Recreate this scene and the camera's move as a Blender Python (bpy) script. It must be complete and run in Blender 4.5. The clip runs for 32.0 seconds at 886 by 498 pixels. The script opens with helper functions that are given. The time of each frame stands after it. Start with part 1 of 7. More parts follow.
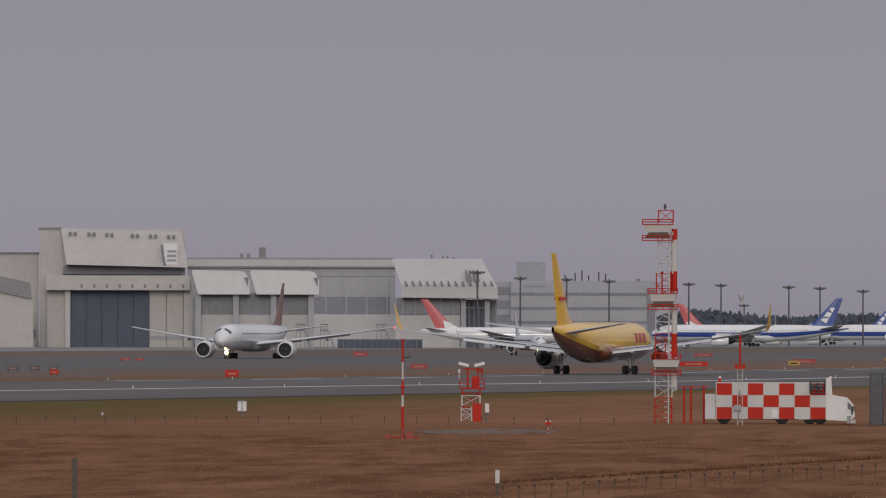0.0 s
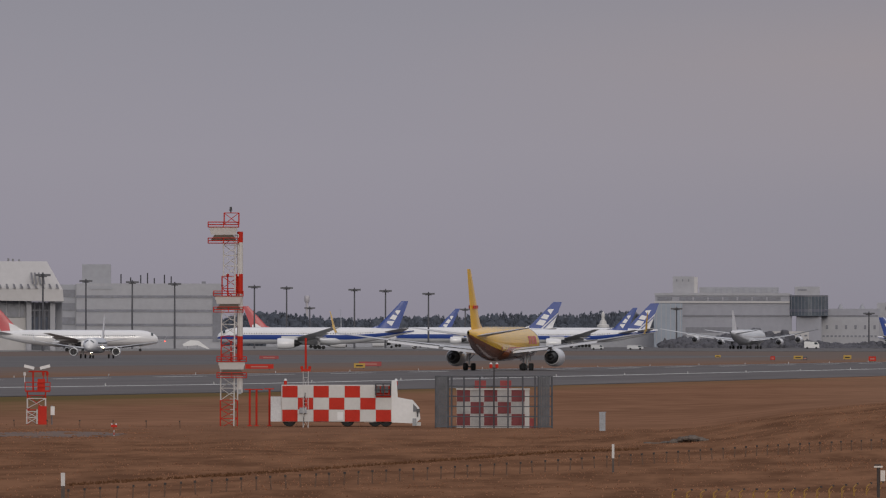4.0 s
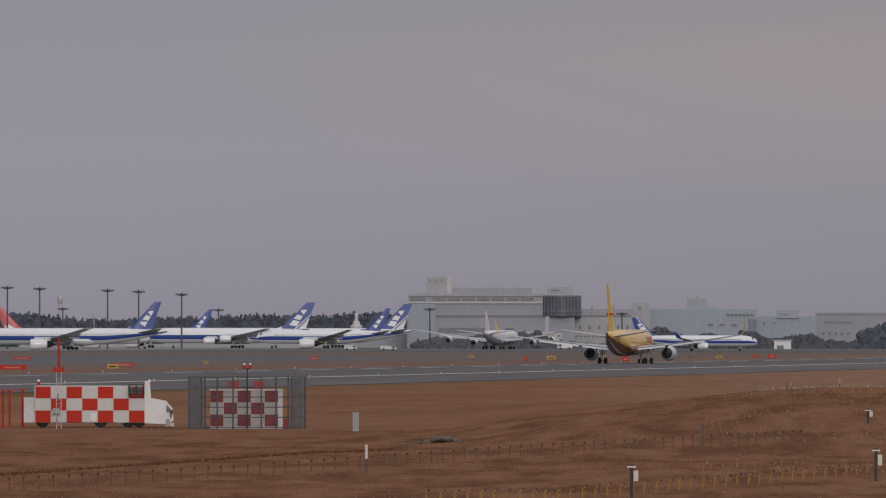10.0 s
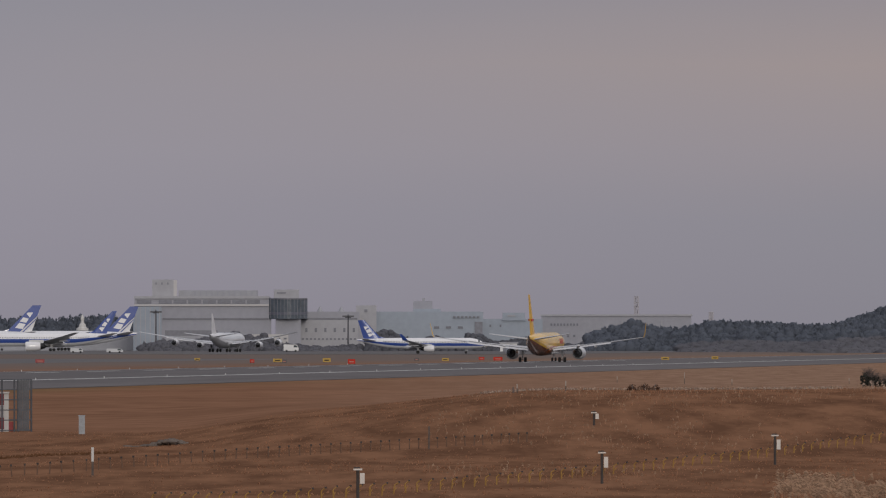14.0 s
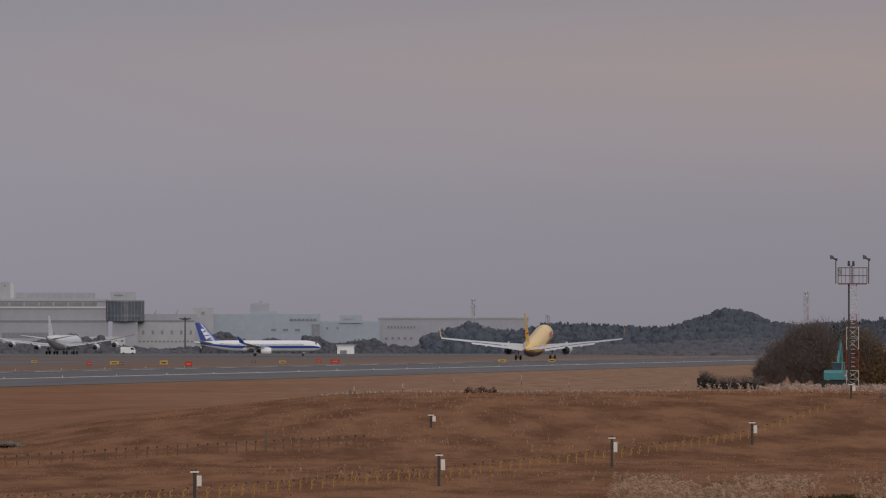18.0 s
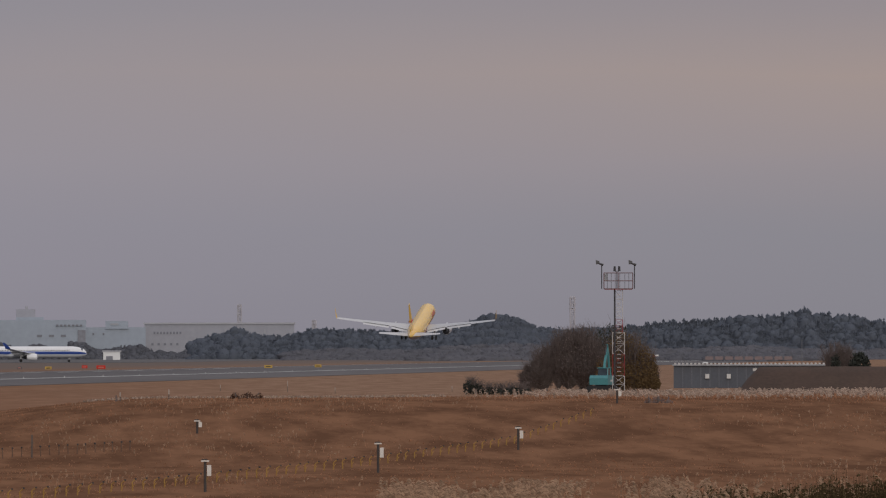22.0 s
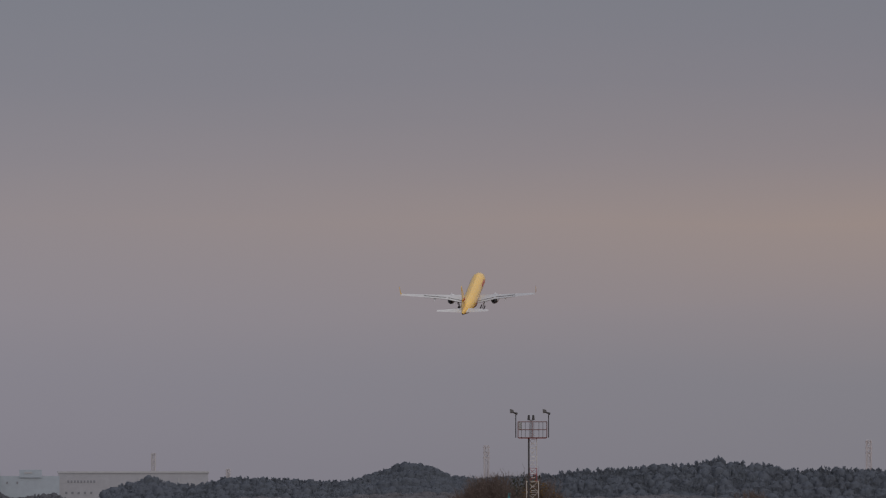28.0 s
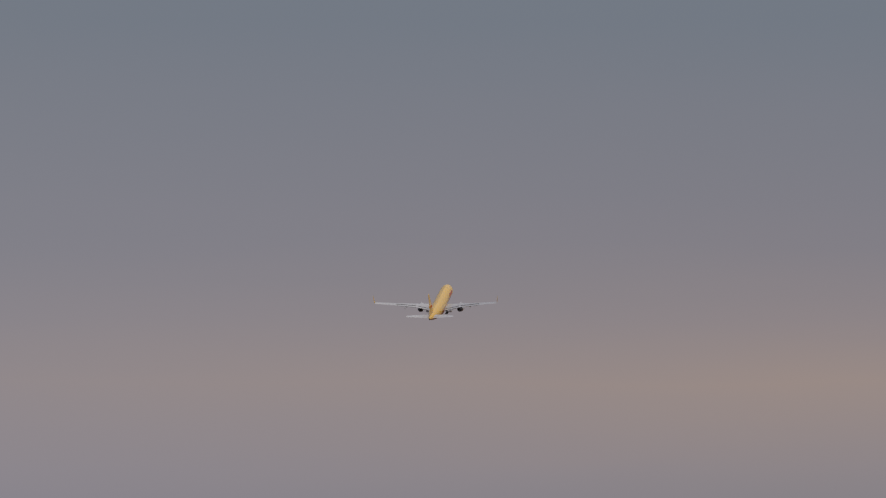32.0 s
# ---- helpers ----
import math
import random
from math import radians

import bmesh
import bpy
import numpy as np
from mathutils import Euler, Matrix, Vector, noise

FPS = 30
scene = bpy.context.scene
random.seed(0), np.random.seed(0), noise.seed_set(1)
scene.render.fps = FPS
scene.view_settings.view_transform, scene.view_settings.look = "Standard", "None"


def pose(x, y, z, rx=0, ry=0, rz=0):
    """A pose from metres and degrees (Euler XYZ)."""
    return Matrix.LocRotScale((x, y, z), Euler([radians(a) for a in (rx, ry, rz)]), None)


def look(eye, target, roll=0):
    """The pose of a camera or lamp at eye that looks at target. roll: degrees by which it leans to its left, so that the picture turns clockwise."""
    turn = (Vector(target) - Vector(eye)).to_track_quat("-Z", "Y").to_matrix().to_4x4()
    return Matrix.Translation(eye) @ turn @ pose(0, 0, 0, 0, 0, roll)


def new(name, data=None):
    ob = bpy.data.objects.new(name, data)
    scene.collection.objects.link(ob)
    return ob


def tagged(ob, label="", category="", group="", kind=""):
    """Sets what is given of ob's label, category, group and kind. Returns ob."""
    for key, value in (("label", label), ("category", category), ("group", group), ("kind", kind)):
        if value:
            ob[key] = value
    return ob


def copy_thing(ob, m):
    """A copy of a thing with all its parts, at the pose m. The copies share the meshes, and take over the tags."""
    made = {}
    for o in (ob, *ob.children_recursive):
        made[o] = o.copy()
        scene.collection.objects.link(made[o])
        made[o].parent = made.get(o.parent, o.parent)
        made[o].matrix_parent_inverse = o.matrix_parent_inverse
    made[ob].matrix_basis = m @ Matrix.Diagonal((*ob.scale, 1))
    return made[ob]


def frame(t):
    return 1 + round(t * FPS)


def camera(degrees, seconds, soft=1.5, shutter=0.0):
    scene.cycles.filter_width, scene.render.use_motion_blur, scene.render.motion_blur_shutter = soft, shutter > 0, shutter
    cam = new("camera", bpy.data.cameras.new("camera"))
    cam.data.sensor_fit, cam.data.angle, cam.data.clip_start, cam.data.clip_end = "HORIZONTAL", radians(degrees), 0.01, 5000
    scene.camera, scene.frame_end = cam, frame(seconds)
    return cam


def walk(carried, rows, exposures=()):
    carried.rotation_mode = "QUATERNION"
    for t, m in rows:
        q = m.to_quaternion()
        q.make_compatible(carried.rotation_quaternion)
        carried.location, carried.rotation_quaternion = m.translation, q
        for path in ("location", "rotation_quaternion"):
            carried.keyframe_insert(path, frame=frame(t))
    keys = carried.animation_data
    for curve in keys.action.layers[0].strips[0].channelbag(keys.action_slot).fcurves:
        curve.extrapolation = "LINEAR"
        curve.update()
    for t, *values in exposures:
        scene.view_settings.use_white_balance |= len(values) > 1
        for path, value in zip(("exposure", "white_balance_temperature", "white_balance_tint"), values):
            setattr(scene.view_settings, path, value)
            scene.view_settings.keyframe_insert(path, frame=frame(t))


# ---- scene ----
# One fixed stand beside the airfield fence; the camera only turns. +y is the runway heading.
EYE = 6.3
cam = camera(5.25, 32.0, soft=1.2)


def aim(turn, lift, roll):
    return pose(0, 0, EYE, 90 + lift, 0, turn) @ pose(0, 0, 0, 0, 0, roll)


walk(cam, [
    (0, aim(13.1546, 0.4858, 0.103)),
    (0.5, aim(12.9543, 0.4900, 0.106)),
    (1, aim(12.5980, 0.4911, 0.096)),
    (1.5, aim(12.3083, 0.4918, 0.112)),
    (2, aim(11.9738, 0.4971, 0.112)),
    (2.5, aim(11.6713, 0.5008, 0.089)),
    (3, aim(11.3373, 0.5035, 0.108)),
    (3.5, aim(11.1022, 0.5089, 0.088)),
    (4, aim(10.5794, 0.5053, 0.080)),
    (4.5, aim(10.2053, 0.5057, 0.090)),
    (6.5, aim(9.5137, 0.5071, -0.046)),
    (7, aim(9.4842, 0.5069, -0.045)),
    (7.5, aim(9.3932, 0.5059, -0.008)),
    (8, aim(9.3052, 0.5085, -0.011)),
    (8.5, aim(9.2576, 0.5086, -0.014)),
    (9, aim(9.1860, 0.5079, -0.007)),
    (9.5, aim(9.1856, 0.5125, -0.001)),
    (10, aim(9.1160, 0.5099, 0.025)),
    (10.5, aim(8.9319, 0.5096, 0.048)),
    (11, aim(8.7288, 0.5148, 0.058)),
    (11.5, aim(8.4966, 0.5157, 0.025)),
    (12, aim(8.3133, 0.5176, 0.010)),
    (12.5, aim(8.1087, 0.5209, 0.029)),
    (13, aim(7.8293, 0.5215, 0.013)),
    (13.5, aim(7.6589, 0.5239, 0.008)),
    (14, aim(7.4925, 0.5253, -0.018)),
    (14.5, aim(7.2875, 0.5256, -0.002)),
    (15, aim(7.0634, 0.5333, 0.006)),
    (15.5, aim(6.8918, 0.5348, -0.003)),
    (17.5, aim(6.6178, 0.5395, -0.002)),
    (18, aim(6.5265, 0.5400, 0.009)),
    (18.5, aim(6.3164, 0.5499, 0.004)),
    (19, aim(6.0018, 0.5528, -0.052)),
    (19.5, aim(5.9019, 0.5528, -0.047)),
    (20, aim(5.7239, 0.5571, -0.053)),
    (20.5, aim(5.5750, 0.5622, -0.066)),
    (21, aim(5.4625, 0.5745, -0.047)),
    (21.5, aim(5.2841, 0.5722, -0.060)),
    (22, aim(5.1390, 0.5722, -0.073)),
    (22.5, aim(5.0159, 0.5874, -0.074)),
    (23, aim(4.9851, 0.6181, -0.075)),
    (23.5, aim(4.9599, 0.6696, -0.070)),
    (24, aim(4.8616, 0.7515, -0.071)),
    (24.5, aim(4.8004, 0.8435, -0.058)),
    (26.5, aim(4.6960, 0.9975, -0.066)),
    (27, aim(4.6756, 1.1769, -0.060)),
    (27.5, aim(4.6440, 1.3109, -0.061)),
    (28, aim(4.6289, 1.4540, -0.049)),
    (28.5, aim(4.5530, 1.5975, -0.031)),
    (29, aim(4.4711, 1.7461, -0.020)),
    (29.5, aim(4.3840, 1.8847, -0.012)),
    (30, aim(4.2989, 2.0027, -0.012)),
    (30.5, aim(4.2385, 2.0864, -0.012)),
    (31, aim(4.1715, 2.1779, -0.012)),
    (31.5, aim(4.0811, 2.2835, -0.012)),
    (32, aim(4.0275, 2.4058, -0.012)),
], [(0, -0.05), (22, -0.05), (28, -0.25), (32, -0.24)])

ARC = 17100.0      # bearings and elevations are counted in 1/17100 of a radian
AHEAD = 4710.0     # bearing of the runway heading
LEVEL = 586.0      # elevation count of the level line (counts grow downwards)
RUN_X = -272.0     # runway centre line


def at(b, d, e=None):
    """The place d metres out at bearing b; e: its elevation count, else on the ground."""
    a = (AHEAD - b) / ARC
    x, y = -d * math.sin(a), d * math.cos(a)
    return Vector((x, y, ground_z(x, y) if e is None else EYE + (LEVEL - e) * d / ARC))


def facing(b, turn=0.0):
    """Heading in degrees whose local -y looks back at the camera from bearing b."""
    return math.degrees((AHEAD - b) / ARC) + turn


# ---- world and sun: dull evening overcast ----
world = bpy.data.worlds.new("overcast_sky")
scene.world = world
world.use_nodes = True
wn, wl = world.node_tree.nodes, world.node_tree.links
wn.clear()
SUN_EL, SUN_TURN = radians(14), radians(166)
sky = wn.new("ShaderNodeTexSky")
sky.sky_type, sky.sun_disc, sky.sun_elevation, sky.sun_rotation = "NISHITA", False, SUN_EL, SUN_TURN
clear_bg = wn.new("ShaderNodeBackground")
clear_bg.inputs["Strength"].default_value = 0.06
wl.new(sky.outputs[0], clear_bg.inputs["Color"])
coord = wn.new("ShaderNodeTexCoord")
squash = wn.new("ShaderNodeVectorMath")
squash.operation = "MULTIPLY"
squash.inputs[1].default_value = (6, 6, 60)
wl.new(coord.outputs["Generated"], squash.inputs[0])
drift = wn.new("ShaderNodeTexNoise")
drift.inputs["Scale"].default_value, drift.inputs["Detail"].default_value = 1.0, 4.0
wl.new(squash.outputs[0], drift.inputs["Vector"])
split = wn.new("ShaderNodeSeparateXYZ")
wl.new(coord.outputs["Generated"], split.inputs[0])
wob = wn.new("ShaderNodeMath")
wob.operation = "MULTIPLY_ADD"
wob.inputs[1].default_value, wob.inputs[2].default_value = 0.010, -0.005
wl.new(drift.outputs["Fac"], wob.inputs[0])
lift = wn.new("ShaderNodeMath")
lift.operation = "ADD"
wl.new(split.outputs["Z"], lift.inputs[0])
wl.new(wob.outputs[0], lift.inputs[1])


def sky_ramp(stops):
    ramp = wn.new("ShaderNodeValToRGB")
    while len(ramp.color_ramp.elements) < len(stops):
        ramp.color_ramp.elements.new(0.5)
    for el, (p, c) in zip(ramp.color_ramp.elements, stops):
        el.position, el.color = p, (*c, 1)
    wl.new(lift.outputs[0], ramp.inputs[0])
    return ramp


grey_sky = sky_ramp([(0.0, (0.271, 0.254, 0.312)), (0.010, (0.300, 0.282, 0.342)), (0.020, (0.308, 0.292, 0.349)), (0.034, (0.279, 0.270, 0.324)), (0.068, (0.194, 0.217, 0.274)), (0.20, (0.259, 0.270, 0.326)), (1.0, (0.577, 0.580, 0.663))])
warm_sky = sky_ramp([(0.0, (0.243, 0.236, 0.277)), (0.012, (0.258, 0.250, 0.290)), (0.020, (0.316, 0.276, 0.300)), (0.0275, (0.378, 0.299, 0.285)), (0.035, (0.312, 0.268, 0.290)),
                     (0.044, (0.248, 0.236, 0.282)), (0.068, (0.184, 0.211, 0.267)), (0.20, (0.42, 0.41, 0.44)), (1.0, (1.02, 0.99, 1.02))])
side = wn.new("ShaderNodeMapRange")
side.inputs["From Min"].default_value, side.inputs["From Max"].default_value = -0.19, -0.035
wl.new(split.outputs["X"], side.inputs["Value"])
cloud = wn.new("ShaderNodeMix")
cloud.data_type = "RGBA"
wl.new(side.outputs[0], cloud.inputs["Factor"])
wl.new(grey_sky.outputs[0], cloud.inputs[6])
wl.new(warm_sky.outputs[0], cloud.inputs[7])
cloud_bg = wn.new("ShaderNodeBackground")
wl.new(cloud.outputs[2], cloud_bg.inputs["Color"])
cover = wn.new("ShaderNodeMixShader")
cover.inputs[0].default_value = 0.93
wl.new(clear_bg.outputs[0], cover.inputs[1])
wl.new(cloud_bg.outputs[0], cover.inputs[2])
world_out = wn.new("ShaderNodeOutputWorld")
wl.new(cover.outputs[0], world_out.inputs["Surface"])
sun = new("sun", bpy.data.lights.new("sun", "SUN"))
sun.data.energy, sun.data.angle, sun.data.color = 1.05, radians(20), (1.0, 0.93, 0.85)
sun.matrix_world = look((0, 0, 0), (-math.sin(SUN_TURN) * math.cos(SUN_EL), -math.cos(SUN_TURN) * math.cos(SUN_EL), -math.sin(SUN_EL)))

# ---- materials ----


def mat(name, color, rough=0.6, metal=0.0, vary=0.15, scale=1.0, bump=0.0, second=None, coat=0.0, each=0.0, stretch=(1, 1, 1), spec=0.5, island=0.0, thin=0.0):
    """Painted, metal, earth or leaf surface with grain at two scales; second: the colour of its patches; each, island: change from piece to piece; thin: share of light let through."""
    m = bpy.data.materials.new(name)
    m.use_nodes = True
    n, l = m.node_tree.nodes, m.node_tree.links
    b = n["Principled BSDF"]
    b.inputs["Roughness"].default_value, b.inputs["Metallic"].default_value = rough, metal
    b.inputs["Coat Weight"].default_value = coat
    b.inputs["Specular IOR Level"].default_value = spec
    tc = n.new("ShaderNodeTexCoord")
    mp = n.new("ShaderNodeMapping")
    mp.inputs["Scale"].default_value = stretch
    l.new(tc.outputs["Object"], mp.inputs["Vector"])
    big, fine = n.new("ShaderNodeTexNoise"), n.new("ShaderNodeTexNoise")
    for node, s, d in ((big, scale, 5), (fine, scale * 9, 3)):
        node.inputs["Scale"].default_value, node.inputs["Detail"].default_value = s, d
        l.new(mp.outputs[0], node.inputs["Vector"])
    add = n.new("ShaderNodeMath")
    add.operation = "MULTIPLY_ADD"
    add.inputs[1].default_value = 0.5
    l.new(fine.outputs["Fac"], add.inputs[0])
    half = n.new("ShaderNodeMath")
    half.operation = "MULTIPLY"
    half.inputs[1].default_value = 0.5
    l.new(big.outputs["Fac"], half.inputs[0])
    l.new(half.outputs[0], add.inputs[2])
    value = add.outputs[0]
    if each:
        info = n.new("ShaderNodeObjectInfo")
        shift = n.new("ShaderNodeMath")
        shift.operation = "MULTIPLY_ADD"
        shift.inputs[1].default_value = each
        l.new(info.outputs["Random"], shift.inputs[0])
        l.new(value, shift.inputs[2])
        value = shift.outputs[0]
    if island:
        geo = n.new("ShaderNodeNewGeometry")
        move = n.new("ShaderNodeMath")
        move.operation = "MULTIPLY_ADD"
        move.inputs[1].default_value = island
        l.new(geo.outputs["Random Per Island"], move.inputs[0])
        down = n.new("ShaderNodeMath")
        down.operation = "SUBTRACT"
        down.inputs[1].default_value = island / 2
        l.new(value, down.inputs[0])
        l.new(down.outputs[0], move.inputs[2])
        value = move.outputs[0]
    ramp = n.new("ShaderNodeValToRGB")
    ramp.color_ramp.elements[0].position, ramp.color_ramp.elements[1].position = 0.36, 0.66
    lo = second or [c * (1 - vary) for c in color]
    hi = [min(1, c * (1 + (vary if not second else 0.08))) for c in color]
    ramp.color_ramp.elements[0].color, ramp.color_ramp.elements[1].color = (*lo, 1), (*hi, 1)
    l.new(value, ramp.inputs[0])
    l.new(ramp.outputs[0], b.inputs["Base Color"])
    if thin:
        through_leaf = n.new("ShaderNodeBsdfTranslucent")
        l.new(ramp.outputs[0], through_leaf.inputs["Color"])
        blend = n.new("ShaderNodeMixShader")
        blend.inputs[0].default_value = thin
        l.new(b.outputs[0], blend.inputs[1])
        l.new(through_leaf.outputs[0], blend.inputs[2])
        l.new(blend.outputs[0], n["Material Output"].inputs["Surface"])
    if bump:
        bp = n.new("ShaderNodeBump")
        bp.inputs["Strength"].default_value, bp.inputs["Distance"].default_value = 0.6, bump
        l.new(value, bp.inputs["Height"])
        l.new(bp.outputs[0], b.inputs["Normal"])
    return m


def glow(name, color, power):
    m = bpy.data.materials.new(name)
    m.use_nodes = True
    b = m.node_tree.nodes["Principled BSDF"]
    b.inputs["Base Color"].default_value = (*color, 1)
    b.inputs["Emission Color"].default_value, b.inputs["Emission Strength"].default_value = (*color, 1), power
    return m


WHITE = mat("white_paint", (0.66, 0.66, 0.66), 0.4, vary=0.06, scale=0.4)
OFFWHITE = mat("weathered_white_paint", (0.54, 0.53, 0.515), 0.55, vary=0.05, scale=0.5)
RED = mat("signal_red_paint", (0.47, 0.025, 0.012), 0.6, vary=0.10, scale=1.2, spec=0.2)
DULLRED = mat("faded_red_paint", (0.30, 0.045, 0.045), 0.6, vary=0.15, scale=1.2)
GREYMETAL = mat("galvanised_steel", (0.22, 0.23, 0.25), 0.5, 0.6, vary=0.2, scale=3)
DARKMETAL = mat("dark_steel", (0.06, 0.06, 0.065), 0.5, 0.4, vary=0.2, scale=3)
BLACK = mat("black_rubber", (0.015, 0.015, 0.016), 0.8, vary=0.2, scale=4)
GLASS = mat("dark_glazing", (0.03, 0.045, 0.055), 0.08, vary=0.3, scale=0.2)
AIRWHITE = mat("aircraft_white_enamel", (0.72, 0.72, 0.735), 0.25, vary=0.04, scale=0.15, coat=0.4)
AIRGREY = mat("aircraft_grey_enamel", (0.50, 0.51, 0.53), 0.35, vary=0.08, scale=0.3)
FLAPGREY = mat("flap_grey_enamel", (0.56, 0.56, 0.575), 0.35, vary=0.08, scale=0.3)
WINGGREY = mat("wing_grey_enamel", (0.36, 0.36, 0.375), 0.35, vary=0.08, scale=0.3)
# wing grey lightened to hold the sky's reflection in the base colour
JETWING = mat("sky_sheen_wing_enamel", (0.50, 0.50, 0.515), 0.3, vary=0.06, scale=0.3)
BELLYGREY = mat("light_grey_enamel", (0.62, 0.63, 0.66), 0.3, vary=0.05, scale=0.2)
YELLOW = mat("yellow_enamel", (0.86, 0.50, 0.03), 0.24, vary=0.06, scale=0.2, coat=0.45)
BELLYRED = mat("dark_red_enamel", (0.24, 0.075, 0.03), 0.25, vary=0.15, scale=0.3, coat=0.4)
LOGORED = mat("red_enamel", (0.50, 0.045, 0.03), 0.35, vary=0.08, scale=0.4)
BLUE = mat("deep_blue_enamel", (0.022, 0.06, 0.27), 0.3, vary=0.08, scale=0.3, coat=0.3)
# tail red lightened towards pink for the haze before the apron
CRIMSON = mat("hazed_crimson_enamel", (0.50, 0.095, 0.105), 0.35, vary=0.08, scale=0.3)
METAL = mat("bare_metal", (0.45, 0.45, 0.46), 0.3, 0.9, vary=0.15, scale=2)
FANDARK = mat("engine_fan_dark", (0.02, 0.02, 0.023), 0.4, 0.3, vary=0.2, scale=4)
LAMPGLOW = glow("landing_light_glass", (1.0, 0.72, 0.38), 30)
REDGLOW = glow("red_position_light", (1.0, 0.08, 0.05), 2.5)

# ---- building helpers ----


class Mesh:
    """Collects vertices and faces of one part."""

    def __init__(self):
        self.v, self.f = [], []

    def add(self, verts, faces, m=None):
        k = len(self.v)
        self.v += [tuple(m @ Vector(p)) if m else tuple(p) for p in verts]
        self.f += [[i + k for i in f] for f in faces]
        return self

    def box(self, x0, x1, y0, y1, z0, z1, m=None):
        p = [(x, y, z) for z in (z0, z1) for x, y in ((x0, y0), (x1, y0), (x1, y1), (x0, y1))]
        return self.add(p, [(3, 2, 1, 0), (4, 5, 6, 7), (0, 1, 5, 4), (1, 2, 6, 5), (2, 3, 7, 6), (3, 0, 4, 7)], m)

    def tube(self, a, b, r0, r1=None, n=8, caps=True):
        r1 = r0 if r1 is None else r1
        a, b = Vector(a), Vector(b)
        w = (b - a).normalized()
        s = w.orthogonal().normalized()
        t = w.cross(s)
        p = [a + (s * math.cos(q) + t * math.sin(q)) * r0 for q in [2 * math.pi * i / n for i in range(n)]]
        p += [b + (s * math.cos(q) + t * math.sin(q)) * r1 for q in [2 * math.pi * i / n for i in range(n)]]
        f = [(i, (i + 1) % n, n + (i + 1) % n, n + i) for i in range(n)]
        if caps:
            f += [tuple(range(n - 1, -1, -1)), tuple(range(n, 2 * n))]
        return self.add(p, f)

    def loft(self, rings, closed=True, caps=True, m=None):
        n = len(rings[0])
        p = [q for r in rings for q in r]
        f = []
        for k in range(len(rings) - 1):
            for i in range(n if closed else n - 1):
                j = (i + 1) % n
                f.append((k * n + i, k * n + j, (k + 1) * n + j, (k + 1) * n + i))
        if caps and closed:
            f += [tuple(range(n - 1, -1, -1)), tuple((len(rings) - 1) * n + i for i in range(n))]
        return self.add(p, f, m)

    def prism(self, poly, y0, y1, m=None):
        """A slab: poly of (x, z) from y0 to y1."""
        return self.loft([[(x, y0, z) for x, z in poly], [(x, y1, z) for x, z in poly]], m=m)

    def make(self, name, material, parent=None, label="", smooth=True, turn=True):
        me = bpy.data.meshes.new(name)
        me.from_pydata(self.v, [], self.f)
        if turn:
            bm = bmesh.new()
            bm.from_mesh(me)
            bmesh.ops.recalc_face_normals(bm, faces=bm.faces)
            bm.to_mesh(me)
            bm.free()
        me.materials.append(material)
        if smooth:
            me.shade_smooth()
            me.set_sharp_from_angle(angle=0.7)
        ob = new(name, me)
        if parent:
            ob.parent = parent
        if label:
            tagged(ob, label)
        return ob


def thing(name, label, category, place, turn=0.0, group="", kind=""):
    ob = new(name)
    ob.matrix_world = pose(*place, 0, 0, turn)
    return tagged(ob, label, category, group, kind)


def smooth01(x, a, b):
    x = min(1, max(0, (x - a) / (b - a)))
    return x * x * (3 - 2 * x)

# ---- ground, runway, taxiways, apron ----


def run_z(x, y):
    """Height of the cambered runway: a crown along the centre line, falling gently from the near end."""
    return 0.60 + 0.0019 * max(0.0, 1146 - y) - 0.015 * max(0.0, abs(x - RUN_X) - 4)


def ground_z(x, y):
    d = math.hypot(x, y)
    b = AHEAD - math.atan2(-x, max(y, 1e-3)) * ARC
    z = 0.55 * smooth01(d, 700, 850)
    high = 2.85 * (0.42 * smooth01(b, 1960, 2250) + 0.58 * smooth01(b, 2150, 2700))
    z += high * (0.12 * smooth01(d, 360, 470) + 0.88 * smooth01(d, 470, 600)) * (1 - smooth01(d, 640, 880))
    z += 0.12 * noise.noise((x / 21, y / 30, 0)) * (1 - smooth01(d, 640, 760)) + 0.05 * noise.noise((x / 6, y / 9, 3)) * (1 - smooth01(d, 600, 700))
    z -= 0.25 * smooth01(d, 500, 560) * (1 - smooth01(d, 590, 640)) * (1 - smooth01(b, 1700, 2000))
    z -= 0.95 * smooth01(x, -700, -640) * (1 - smooth01(x, -420, -375)) * smooth01(d, 900, 1100) * (1 - smooth01(d, 3000, 3400))
    w = smooth01(x, -352, -318) * (1 - smooth01(x, -212, -180)) * smooth01(y, 560, 680)
    return z * (1 - w) + (run_z(x, y) - 0.10) * w


GRASS = mat("dry_winter_turf", (0.262, 0.139, 0.086), 0.95, scale=0.030, second=(0.182, 0.096, 0.059), bump=0.08, stretch=(1, 0.4, 1), spec=0.0)


